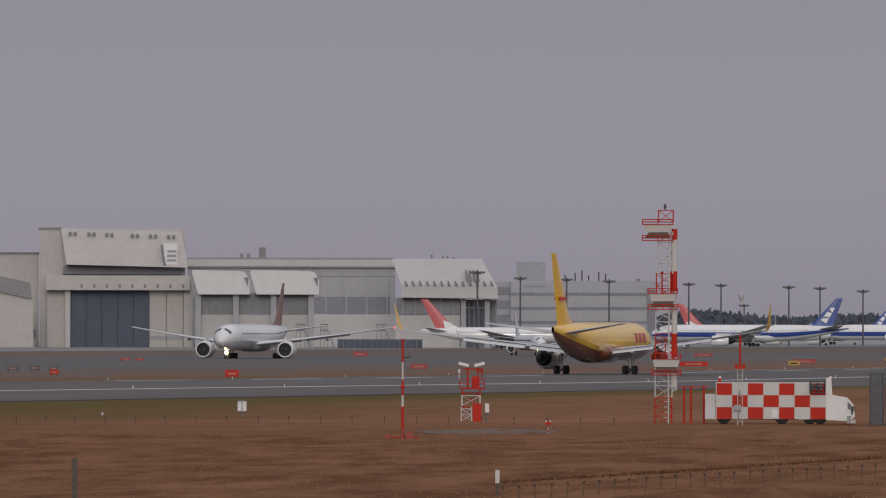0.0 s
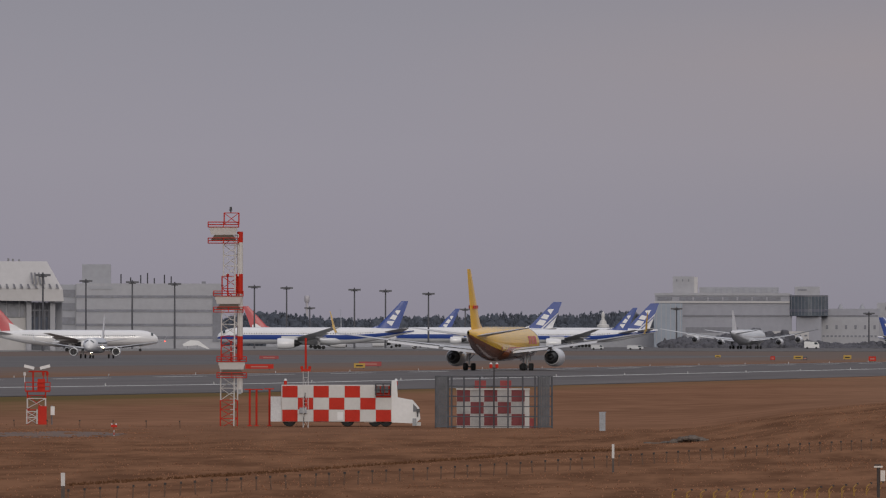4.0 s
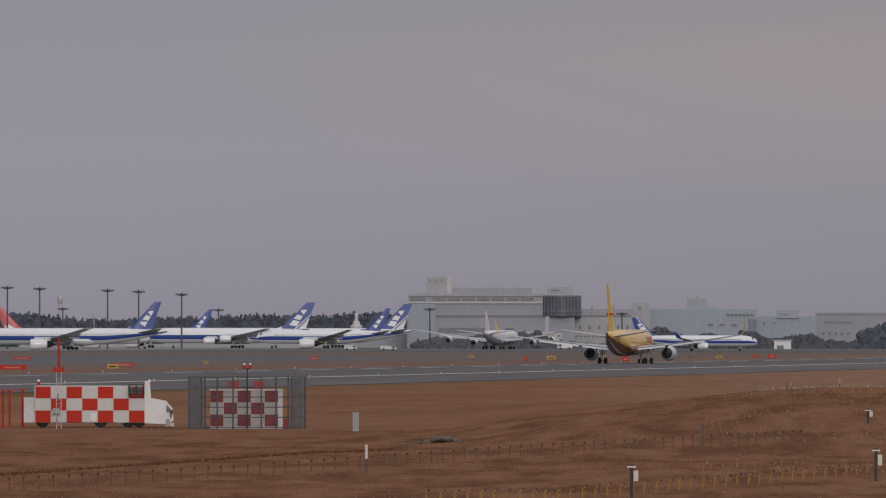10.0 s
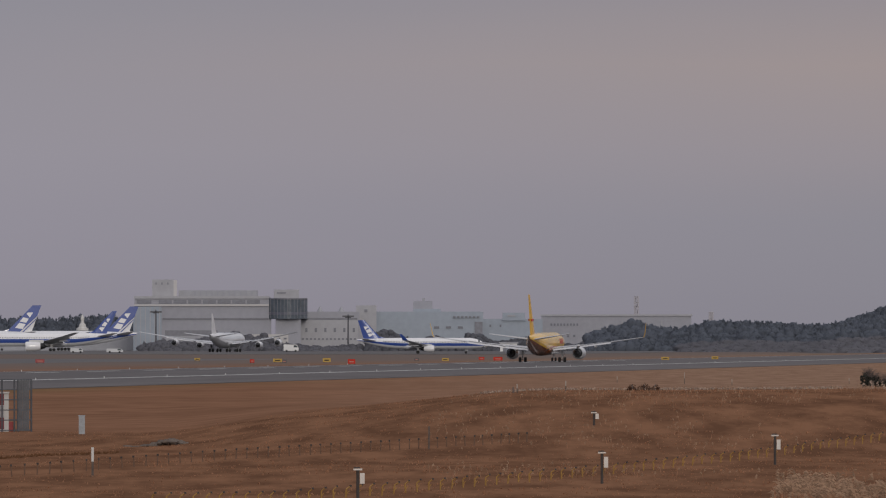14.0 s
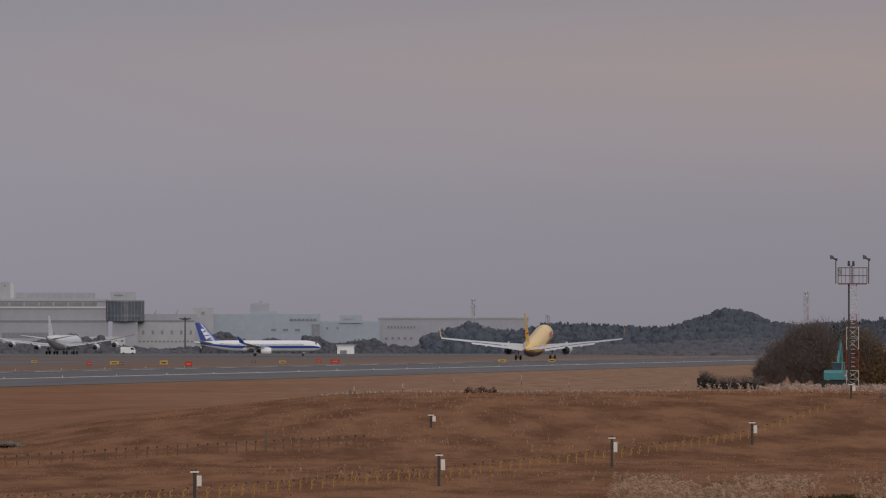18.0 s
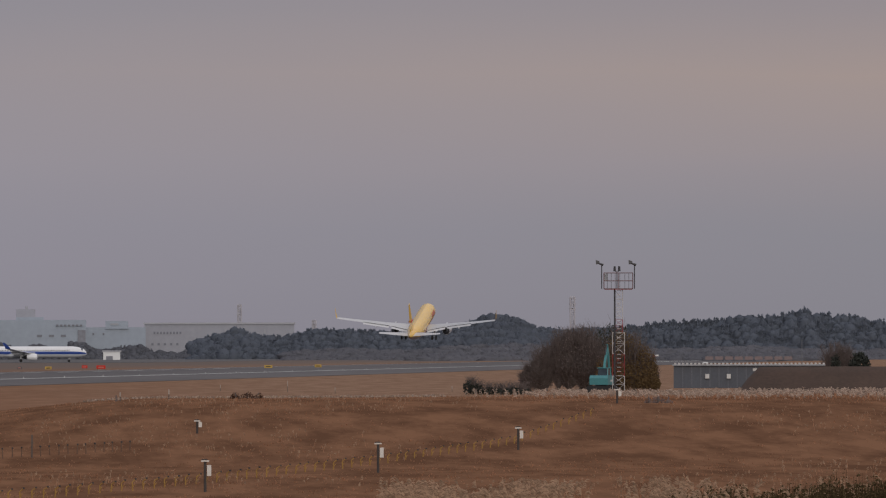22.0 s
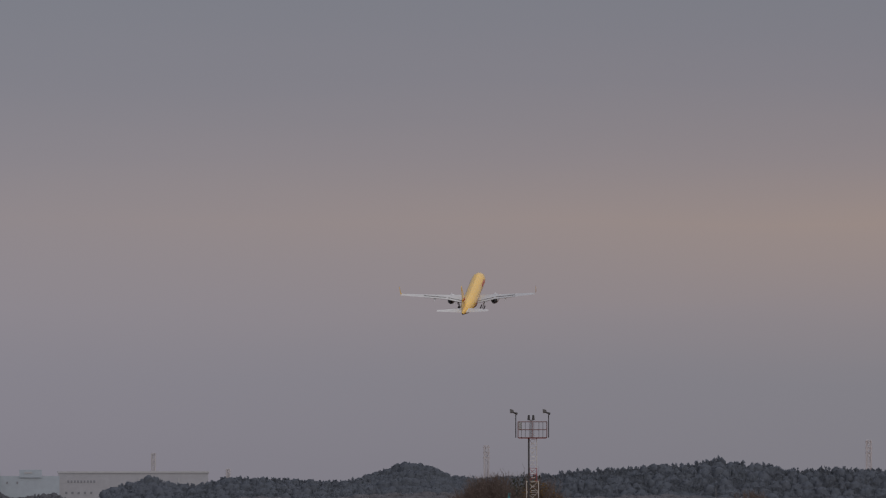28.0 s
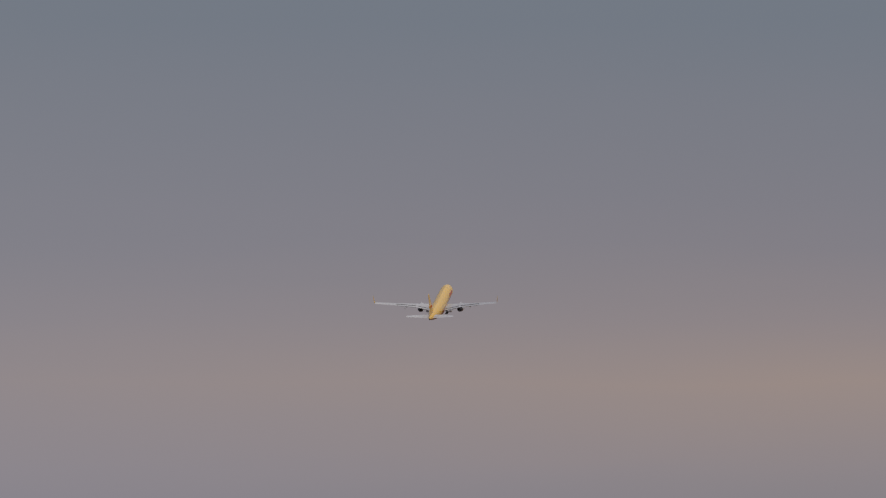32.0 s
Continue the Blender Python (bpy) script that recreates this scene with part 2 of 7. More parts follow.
def greener_verge(m):
    """Mown olive strip of turf along the runway, fading outwards with a ragged edge."""
    n, l = m.node_tree.nodes, m.node_tree.links
    b = n["Principled BSDF"]
    old = b.inputs["Base Color"].links[0].from_socket
    tc = next(q for q in n if q.type == "TEX_COORD")
    sp = n.new("ShaderNodeSeparateXYZ")
    l.new(tc.outputs["Object"], sp.inputs[0])
    rough_edge = n.new("ShaderNodeTexNoise")
    rough_edge.inputs["Scale"].default_value, rough_edge.inputs["Detail"].default_value = 0.05, 6
    l.new(tc.outputs["Object"], rough_edge.inputs["Vector"])
    ad = n.new("ShaderNodeMath")
    ad.operation = "MULTIPLY_ADD"
    ad.inputs[1].default_value = 34
    l.new(rough_edge.outputs["Fac"], ad.inputs[0])
    l.new(sp.outputs["X"], ad.inputs[2])
    r = n.new("ShaderNodeMapRange")
    r.inputs["From Min"].default_value, r.inputs["From Max"].default_value = -150, -185
    l.new(ad.outputs[0], r.inputs["Value"])
    far = n.new("ShaderNodeMapRange")
    far.inputs["From Min"].default_value, far.inputs["From Max"].default_value = 1500, 900
    l.new(sp.outputs["Y"], far.inputs["Value"])
    mul = n.new("ShaderNodeMath")
    mul.operation = "MULTIPLY"
    l.new(r.outputs[0], mul.inputs[0])
    l.new(far.outputs[0], mul.inputs[1])
    mix = n.new("ShaderNodeMix")
    mix.data_type = "RGBA"
    mix.inputs[7].default_value = (0.132, 0.099, 0.047, 1)
    l.new(mul.outputs[0], mix.inputs["Factor"])
    l.new(old, mix.inputs[6])
    # unmown darker grass on the near bank
    flat = n.new("ShaderNodeVectorMath")
    flat.operation = "MULTIPLY"
    flat.inputs[1].default_value = (1, 1, 0)
    l.new(tc.outputs["Object"], flat.inputs[0])
    away = n.new("ShaderNodeVectorMath")
    away.operation = "LENGTH"
    l.new(flat.outputs[0], away.inputs[0])
    wavy = n.new("ShaderNodeMath")
    wavy.operation = "MULTIPLY_ADD"
    wavy.inputs[1].default_value = 90
    l.new(rough_edge.outputs["Fac"], wavy.inputs[0])
    l.new(away.outputs["Value"], wavy.inputs[2])
    near = n.new("ShaderNodeMapRange")
    near.inputs["From Min"].default_value, near.inputs["From Max"].default_value = 690, 630
    tilt = n.new("ShaderNodeMath")
    tilt.operation = "DIVIDE"
    l.new(sp.outputs["X"], tilt.inputs[0])
    l.new(away.outputs["Value"], tilt.inputs[1])
    reach = n.new("ShaderNodeMapRange")
    reach.inputs["From Min"].default_value, reach.inputs["From Max"].default_value = -0.19, -0.14
    reach.inputs["To Max"].default_value = 60
    l.new(tilt.outputs[0], reach.inputs["Value"])
    nearer = n.new("ShaderNodeMath")
    nearer.operation = "SUBTRACT"
    l.new(wavy.outputs[0], nearer.inputs[0])
    l.new(reach.outputs[0], nearer.inputs[1])
    l.new(nearer.outputs[0], near.inputs["Value"])
    streak_map = n.new("ShaderNodeMapping")
    streak_map.vector_type = "TEXTURE"
    streak_map.inputs["Scale"].default_value = (3.5, 20, 10)
    streak_map.inputs["Rotation"].default_value = (0, 0, radians(8))
    l.new(tc.outputs["Object"], streak_map.inputs["Vector"])
    streak = n.new("ShaderNodeTexNoise")
    streak.inputs["Scale"].default_value, streak.inputs["Detail"].default_value, streak.inputs["Roughness"].default_value = 1.0, 9, 0.70
    l.new(streak_map.outputs[0], streak.inputs["Vector"])
    tone = n.new("ShaderNodeValToRGB")
    tone.color_ramp.elements[0].position, tone.color_ramp.elements[1].position = 0.40, 0.60
    tone.color_ramp.elements[0].color, tone.color_ramp.elements[1].color = (0.135, 0.069, 0.041, 1), (0.243, 0.126, 0.073, 1)
    l.new(streak.outputs["Fac"], tone.inputs[0])
    mix2 = n.new("ShaderNodeMix")
    mix2.data_type = "RGBA"
    l.new(near.outputs[0], mix2.inputs["Factor"])
    l.new(mix.outputs[2], mix2.inputs[6])
    l.new(tone.outputs[0], mix2.inputs[7])
    # paler hay-coloured turf beyond the bank
    gap = n.new("ShaderNodeMapRange")
    gap.inputs["From Min"].default_value, gap.inputs["From Max"].default_value = 690, 740
    l.new(away.outputs["Value"], gap.inputs["Value"])
    inner = n.new("ShaderNodeMapRange")
    inner.inputs["From Min"].default_value, inner.inputs["From Max"].default_value = -0.150, -0.105
    ratio = n.new("ShaderNodeMath")
    ratio.operation = "DIVIDE"
    l.new(sp.outputs["X"], ratio.inputs[0])
    l.new(away.outputs["Value"], ratio.inputs[1])
    l.new(ratio.outputs[0], inner.inputs["Value"])
    both = n.new("ShaderNodeMath")
    both.operation = "MULTIPLY"
    l.new(gap.outputs[0], both.inputs[0])
    l.new(inner.outputs[0], both.inputs[1])
    mix3 = n.new("ShaderNodeMix")
    mix3.data_type = "RGBA"
    l.new(both.outputs[0], mix3.inputs["Factor"])
    l.new(mix2.outputs[2], mix3.inputs[6])
    hay = n.new("ShaderNodeValToRGB")
    hay.color_ramp.elements[0].position, hay.color_ramp.elements[1].position = 0.40, 0.62
    hay.color_ramp.elements[0].color, hay.color_ramp.elements[1].color = (0.215, 0.128, 0.084, 1), (0.32, 0.205, 0.142, 1)
    l.new(streak.outputs["Fac"], hay.inputs[0])
    l.new(hay.outputs[0], mix3.inputs[7])
    # turf between the runway and the taxiways, greyed to take in the haze
    beyond = n.new("ShaderNodeMapRange")
    beyond.inputs["From Min"].default_value, beyond.inputs["From Max"].default_value = -300, -330
    l.new(ad.outputs[0], beyond.inputs["Value"])
    mix4 = n.new("ShaderNodeMix")
    mix4.data_type = "RGBA"
    l.new(beyond.outputs[0], mix4.inputs["Factor"])
    l.new(mix3.outputs[2], mix4.inputs[6])
    mix4.inputs[7].default_value = (0.172, 0.138, 0.122, 1)
    l.new(mix4.outputs[2], b.inputs["Base Color"])


greener_verge(GRASS)


def build_ground():
    """One sheet all round to the horizon, fine where the view passes, coarse elsewhere."""
    start = 0.45
    turns = [start - i * 60 / ARC for i in range(190)]
    while turns[-1] - 0.2 > start - 2 * math.pi + 0.1:
        turns.append(turns[-1] - 0.2)
    dist = [4, 15, 60, 120, 200, 260, 300] + [320 + 8 * i for i in range(0, 60)] + [820, 860, 900] + [960 + 80 * i for i in range(32)] + [3600, 4200, 4950, 8000, 16000]
    verts, faces = [(0, 0, ground_z(0, 1))], []
    for d in dist:
        for a in turns:
            x, y = -d * math.sin(a), d * math.cos(a)
            verts.append((x, y, ground_z(x, y)))
    n = len(turns)
    for j in range(n):
        k = (j + 1) % n
        faces.append((0, 1 + k, 1 + j))
        for i in range(len(dist) - 1):
            faces.append((1 + i * n + j, 1 + i * n + k, 1 + (i + 1) * n + k, 1 + (i + 1) * n + j))
    g = Mesh().add(verts, faces).make("ground", GRASS)
    tagged(g, "dry brown winter turf of the airfield", "ground", kind="structure")


build_ground()
ASPHALT = mat("grooved_runway_asphalt", (0.138, 0.127, 0.126), 0.85, scale=0.02, second=(0.102, 0.094, 0.094), stretch=(1, 0.08, 1), spec=0.12)
TAXI = mat("taxiway_asphalt", (0.140, 0.133, 0.133), 0.9, scale=0.01, second=(0.105, 0.100, 0.101), spec=0.12)
CONCRETE = mat("apron_concrete", (0.24, 0.235, 0.23), 0.85, scale=0.01, second=(0.18, 0.176, 0.172), spec=0.15)
MARK = mat("runway_marking_paint", (0.72, 0.72, 0.70), 0.8, vary=0.15, scale=0.2, spec=0.1)


def slab(name, material, label, category, x0, x1, y0, y1, z):
    s = Mesh().box(x0, x1, y0, y1, z - 0.4, z).make(name, material, smooth=False)
    return tagged(s, label, category, kind="structure")


def strip(name, material, label, category, x0, x1, y0, y1, lift, cuts):
    """Pavement or paint that follows the runway's camber, between two lines or round bends: x0 and x1 are numbers or (y, x) corners."""
    m = Mesh()
    n = max(1, int((y1 - y0) / 40))
    rings = []
    for i in range(n + 1):
        y = y0 + (y1 - y0) * i / n
        a, b = (x if not isinstance(x, list) else follow(x, y) for x in (x0, x1))
        xs = [a + (b - a) * j / cuts for j in range(cuts + 1)]
        rings.append([(x, y, run_z(x, y) + lift) for x in xs] + [(b, y, run_z(b, y) - 0.35), (a, y, run_z(a, y) - 0.35)])
    return tagged(m.loft(rings).make(name, material, smooth=False), label, category, kind="structure")


def follow(corners, y):
    for (y0, x0), (y1, x1) in zip(corners, corners[1:]):
        if y <= y1:
            break
    return x0 + (x1 - x0) * min(1, max(0, (y - y0) / (y1 - y0)))


strip("runway", ASPHALT, "dark grey grooved asphalt runway", "runway", RUN_X - 38, -214, 620, 4600, 0.0, 12)
strip("runway_edge_line", MARK, "white painted runway edge line", "marking", -241.5, -240.5, 640, 4500, 0.006, 1)
strip("runway_edge_line", MARK, "white painted runway edge line", "marking", -303.4, -302.6, 1400, 4500, 0.006, 1)
for k in range(24):
    strip("runway_centre_mark", MARK, "white painted runway centre dash", "marking", RUN_X - 0.45, RUN_X + 0.45, 1010 + 60 * k, 1040 + 60 * k, 0.006, 1)
slab("taxiway", TAXI, "worn grey asphalt parallel taxiway", "taxiway", -668, -405, 1000, 3000, -0.33)
slab("apron", CONCRETE, "pale concrete aircraft apron", "apron", -1500, -700, 1500, 4800, 0.62)
slab("far_taxiway", TAXI, "grey asphalt taxiway before the apron", "taxiway", -699, -400, 3300, 4800, 0.615)


def on_ground(b, e):
    """Where the line of sight at bearing b and elevation count e meets the ground."""
    d = 280.0
    while d < 4800:
        p = at(b, d, e)
        if p.z <= ground_z(p.x, p.y):
            return p
        d += 2.0 if d < 1200 else 12.0
    return at(b, 4800)

# ---- aircraft: local +y is the nose, the origin on the ground between the main gear ----


def arc_ring(y, zc, w, h, a0, a1, n, grow=1.0):
    return [(w * grow * math.sin(a0 + (a1 - a0) * i / n), y, zc + h * grow * math.cos(a0 + (a1 - a0) * i / n)) for i in range(n + 1)]


class Hull:
    """Fuselage shape: radius and centre height along the length."""

    def __init__(self, length, radius, zc, nose_y):
        self.L, self.r, self.zc, self.y1 = length, radius, zc, nose_y

    def at(self, f):
        """f 0 at the nose tip, 1 at the tail tip: y, centre height, half width, half height."""
        r = self.r
        if f < 0.13:
            k = math.sqrt(max(0.0, 1 - (1 - f / 0.13) ** 2)) ** 0.86
            return self.y1 - f * self.L, self.zc - 0.35 * r * (1 - k), r * max(k, 0.015), r * max(k, 0.015)
        if f > 0.66:
            k = (f - 0.66) / 0.34
            s = 1 - 0.93 * k ** 1.55
            return self.y1 - f * self.L, self.zc + r * 0.62 * k ** 1.35, r * s, r * (1 - 0.86 * k ** 1.5)
        return self.y1 - f * self.L, self.zc, r, r

    def band(self, a0, a1, f0=0.0, f1=1.0, n=10, grow=1.0, steps=34, sides=(1, -1)):
        m = Mesh()
        fs = [f0 + (f1 - f0) * i / steps for i in range(steps + 1)]
        if f0 == 0.0:
            fs = [0, 0.004, 0.012, 0.022] + [f for f in fs if f > 0.03]
        for side in sides:
            rings = []
            for f in fs:
                y, zc, w, h = self.at(f)
                rings.append([(side * x, yy, z) for x, yy, z in arc_ring(y, zc, w, h, a0, a1, n, grow)])
            m.loft(rings, closed=False, caps=False)
        return m


def foil(chord, thick, y_le, x, z, axis="h"):
    """A closed wing section; axis h: horizontal surface, v: vertical fin."""
    pts = []
    shape = [(0, 0), (0.03, 0.35), (0.12, 0.75), (0.3, 1), (0.55, 0.85), (0.8, 0.42), (1, 0.03), (1, -0.03), (0.8, -0.25), (0.5, -0.6), (0.25, -0.75), (0.08, -0.5), (0.02, -0.25)]
    for c, t in shape:
        o = t * thick * chord / 2
        pts.append((x, y_le - c * chord, z + o) if axis == "h" else (x + o, y_le - c * chord, z))
    return pts


def wheel_set(parent, x, y, r, bogie, name="main_gear", top=2.6, spread=0.62, pitch=0.75):
    g = new(name)
    g.parent = parent
    g.location = (x, y, top)
    zc = r - top
    Mesh().tube((0, 0, 0.5), (0, 0, zc + 0.25), 0.17, 0.13, 10).tube((0, 0, -0.2), (0.0, 1.5, 0.55), 0.08, n=6).tube((0, 0, -0.5), (-0.9 if x > 0 else 0.9, 0, 0.5), 0.07, n=6).make("strut", WINGGREY, g)
    Mesh().box(-0.02, 0.02, -0.5, 0.5, -0.9, 0.3).make("gear_door", WINGGREY, g).location = (0.4 if x > 0 else -0.4, 0.2, 0.1)
    ys = (-pitch, pitch) if bogie == 2 else (-1.5, 0, 1.5) if bogie == 3 else (0,)
    if bogie > 1:
        Mesh().tube((0, ys[0], zc), (0, ys[-1], zc), 0.13, n=8).make("bogie_beam", DARKMETAL, g)
    for yy in ys:
        for s in (-1, 1):
            c = s * spread
            w = Mesh().loft([[(c + o, yy + q * math.cos(k * math.pi / 8), zc + q * math.sin(k * math.pi / 8)) for k in range(16)] for o, q in ((-0.2, r * 0.55), (-0.2, r * 0.9), (-0.12, r), (0.12, r), (0.2, r * 0.9), (0.2, r * 0.55))])
            t = w.make("tyre", BLACK, g)
            Mesh().tube((c - 0.16, yy, zc), (c + 0.16, yy, zc), r * 0.5, n=12).make("rim", METAL, t)
    return g


def airliner(name, label, place, turn, p, group=""):
    """An airliner from its measures p: length, radius, span, tail height, engines and paints."""
    air = thing(name, label, "aircraft", place, turn, group)
    L, r, span, zc = p["length"], p["radius"], p["span"], p["zc"]
    h = Hull(L, r, zc, L * p.get("fore", 0.52))
    for nm, a0, a1, paint in p["bands"]:
        h.band(math.pi * a0, math.pi * a1, n=max(3, int(12 * (a1 - a0) + 1))).make(nm, paint, air)
    for s in (1, -1):
        h.band(math.pi * 0.06, math.pi * 0.33, 0.031, 0.043, 5, 1.008, 3, (s,)).make("cockpit_window", GLASS, air)
    if p.get("windows"):
        for sgn in (1, -1):
            m = Mesh()
            k = 0.14
            while k < 0.80:
                y, z, w, hh = h.at(k)
                q = math.pi * 0.42
                m.box(sgn * w * math.sin(q) - 0.03, sgn * w * math.sin(q) + 0.03, y - 0.13, y + 0.13, z + hh * math.cos(q) - 0.19, z + hh * math.cos(q) + 0.19)
                k += 0.0125
            tagged(m.make("cabin_windows", GLASS, air), kind="stuff")
    half = span / 2
    y_root, c_root, c_tip, sweep = p.get("wing_y", L * 0.165), p.get("chord", L * 0.195), L * 0.042, math.tan(radians(p.get("sweep", 33)))
    z_root = zc - r * 0.62
    dihed = p.get("dihedral", 0.105)
    for s in (-1, 1):
        rings = []
        for f, cf in ((0.0, 1.0), (0.11, 0.92), (0.36, 0.52), (0.7, 0.33), (1.0, 0.17)):
            x = half * f * p.get("tipfit", 0.985)
            z = z_root + x * dihed + p.get("flex", 0.6) * f * f
            rings.append(foil(c_root * cf if f < 1 else c_tip, 0.12 - 0.03 * f, y_root - x * sweep, s * x, z))
        Mesh().loft(rings).make("wing", p["wing"], air)
        xt, yt, zt = half * p.get("tipfit", 0.985), y_root - half * 0.985 * sweep, z_root + half * 0.985 * dihed + p.get("flex", 0.6)
        if p.get("winglet"):
            wl_h = p["winglet"]
            w = Mesh().loft([foil(c_tip, 0.09, yt, s * xt, zt, "h"), foil(c_tip * 0.86, 0.09, yt - 0.35, s * (xt + 0.34), zt + wl_h * 0.22, "v"),
                             foil(c_tip * 0.6, 0.09, yt - 1.2, s * (xt + 0.52), zt + wl_h * 0.6, "v"), foil(c_tip * 0.26, 0.09, yt - 2.2, s * (xt + 0.75), zt + wl_h, "v")])
            w.make("winglet", p.get("winglet_paint", p["wing"]), air)
        # flaps along the trailing edge, drooped
        for f0, f1, c0, c1 in ((0.12, 0.34, 0.9, 0.55), (0.37, 0.68, 0.5, 0.34)):
            fl = []
            for f, cf in ((f0, c0), (f1, c1)):
                x = half * f * 0.985
                z = z_root + x * dihed + p.get("flex", 0.6) * f * f
                ye = y_root - x * sweep - c_root * cf
                ch = 1.25 - 0.7 * f
                fl.append([(s * x, ye + 0.5, z + 0.10), (s * x, ye - ch * 0.5, z - 0.10), (s * x, ye - ch, z - 0.36), (s * x, ye - ch * 0.5, z - 0.28), (s * x, ye + 0.5, z - 0.12)])
            flap = Mesh().loft(fl).make("flap", FLAPGREY, air)
            Mesh().loft([[r[1][:1] + (r[0][1] - 0.42, r[0][2] - 0.02), r[1][:1] + (r[0][1] - 0.42, r[0][2] + 0.05), r[1][:1] + (r[0][1] - 0.2, r[0][2] + 0.05), r[1][:1] + (r[0][1] - 0.2, r[0][2] - 0.02)] for r in fl]).make("flap_gap", BLACK, flap)
            xm = half * 0.985 * (f0 + f1) / 2
            ym, zm = y_root - xm * sweep - c_root * (c0 + c1) / 2, z_root + xm * dihed
            Mesh().loft([[(s * xm + q * math.cos(k), ym + yy, zm - 0.45 + q * math.sin(k)) for k in [i * math.pi / 4 for i in range(8)]] for yy, q in ((2.5, 0.05), (1.2, 0.28), (-0.6, 0.26), (-2.0, 0.05))]).make("flap_track_fairing", p["wing"], air)
        # tailplane
        hs, yt0 = p.get("tailspan", span * 0.183), -L * (1 - p.get("fore", 0.52)) + L * 0.165
        Mesh().loft([foil(L * 0.105, 0.1, yt0, s * r * 0.2, zc + r * 0.42), foil(L * 0.036, 0.09, yt0 - hs * 2 * 0.36, s * hs, zc + r * 0.42 + hs * 0.14)]).make("tailplane", p.get("tailplane", p["wing"]), air)
        # engines
        for ex, ey in p["engines"]:
            er, el = p["engine_r"], p["engine_l"]
            ez = z_root + ex * dihed - er * 1.12
            e = new("engine")
            e.parent = air
            e.location = (s * ex, ey, ez)
            prof = [(0.5, 0.86), (0.5, 1.0), (0.42, 1.08), (0.2, 1.1), (-0.1, 1.05), (-0.36, 0.86), (-0.37, 0.80)]
            Mesh().loft([[(er * q * math.cos(k * math.pi / 12), el * yy, er * q * math.sin(k * math.pi / 12)) for k in range(24)] for yy, q in prof], caps=False).make("cowling", p["cowl"], e)
            Mesh().tube((0, el * 0.34, 0), (0, el * 0.33, 0), er * 0.9, n=24).make("fan", FANDARK, e)
            Mesh().loft([[(er * q * math.cos(k * math.pi / 8), el * yy, er * q * math.sin(k * math.pi / 8)) for k in range(16)] for yy, q in ((0.44, 0.03), (0.40, 0.16), (0.34, 0.26))]).make("spinner", METAL, e)
            Mesh().loft([[(er * q * math.cos(k * math.pi / 12), el * yy, er * q * math.sin(k * math.pi / 12)) for k in range(24)] for yy, q in ((-0.30, 0.79), (-0.48, 0.62), (-0.62, 0.46), (-0.62, 0.34), (-0.80, 0.05))]).make("exhaust", FANDARK, e)
            Mesh().prism([(-0.16, er * 0.75), (0.16, er * 0.75), (0.16, er * 1.5), (-0.16, er * 1.5)], -el * 0.55, el * 0.3).make("pylon", p["wing"], e)
    # fin
    fin_z0, fin_z1 = zc + r * 0.75, p["tail"]
    yf = -L * (1 - p.get("fore", 0.52)) + L * 0.205
    dy = (fin_z1 - fin_z0) * 0.98
    f_r, f_t = L * p.get("fin_root", 0.150), L * p.get("fin_tip", 0.052)
    Mesh().loft([foil(f_r, 0.1, yf, 0, fin_z0 - 0.5, "v"), foil(f_t, 0.09, yf - dy, 0, fin_z1, "v")]).make("fin", p["fin"], air)
    Mesh().loft([foil(f_r * 0.8, 0.07, yf + f_r * 0.55, 0, fin_z0 - r * 0.25, "v"), foil(f_r * 0.1, 0.07, yf - dy * 0.14, 0, fin_z0 + dy * 0.14, "v")]).make("dorsal_fillet", p.get("fillet", p["fin"]), air)
    for outline, paint, proud in p.get("finmarks", ()):
        # plain shapes standing for the carrier's sign on both faces of the fin: corners of (share of chord, share of height)
        for s in (-1, 1):
            q = []
            for u, zf in outline:
                z = fin_z0 + (fin_z1 - fin_z0) * zf
                le, ch = yf - dy * zf, f_r + (f_t - f_r) * zf
                q.append((le - ch * u, z))
            Mesh().loft([[(s * f_r * 0.03, yy, z) for yy, z in q], [(s * f_r * (0.053 + proud), yy, z) for yy, z in q]]).make("fin_emblem_bar", paint, air)
    for gx, gy, wheels in p["gear"]:
        for s in (-1, 1):
            wheel_set(air, s * gx, gy, p.get("tyre", 0.6), wheels, top=zc - r * 0.85)
    wheel_set(air, 0, p["nose_gear"], p.get("tyre", 0.6) * 0.8, 1, "nose_gear", top=zc - r * 0.85, spread=0.4)
    Mesh().loft([[(r * 1.02 * q * math.sin(k * math.pi / 8), yy, zc - r * 0.5 + r * 0.62 * q * math.cos(k * math.pi / 8)) for k in range(16)] for yy, q in ((L * 0.17, 0.5), (L * 0.12, 1), (-L * 0.08, 1), (-L * 0.15, 0.5))]).make("belly_fairing", p["bands"][-1][3], air)
    if p.get("lights"):
        for x, y, z, rr, paint in p["lights"]:
            Mesh().loft([[(x + rr * q * math.cos(k * math.pi / 5), y + o, z + rr * q * math.sin(k * math.pi / 5)) for k in range(10)] for o, q in ((0, 1), (rr * 0.4, 0.8), (rr * 0.6, 0.2))]).make("light", paint, air)
    return air, h


def slant(z0, z1, u0=0.30, u1=0.66):
    """A leaning block across a fin between two heights."""
    return [(u0, z0 + 0.03), (u1, z0 - 0.02), (u1, z1 - 0.03), (u0, z1 + 0.02)]


def wedge(z0, z1, u0=0.30, u1=0.66):
    """A pointed block across a fin, its tip to the leading edge."""
    mid = (z0 + z1) / 2 + 0.03
    return [(u0, mid - 0.025), (u1, z0 - 0.03), (u1, z1 - 0.04), (u0, mid + 0.025)]


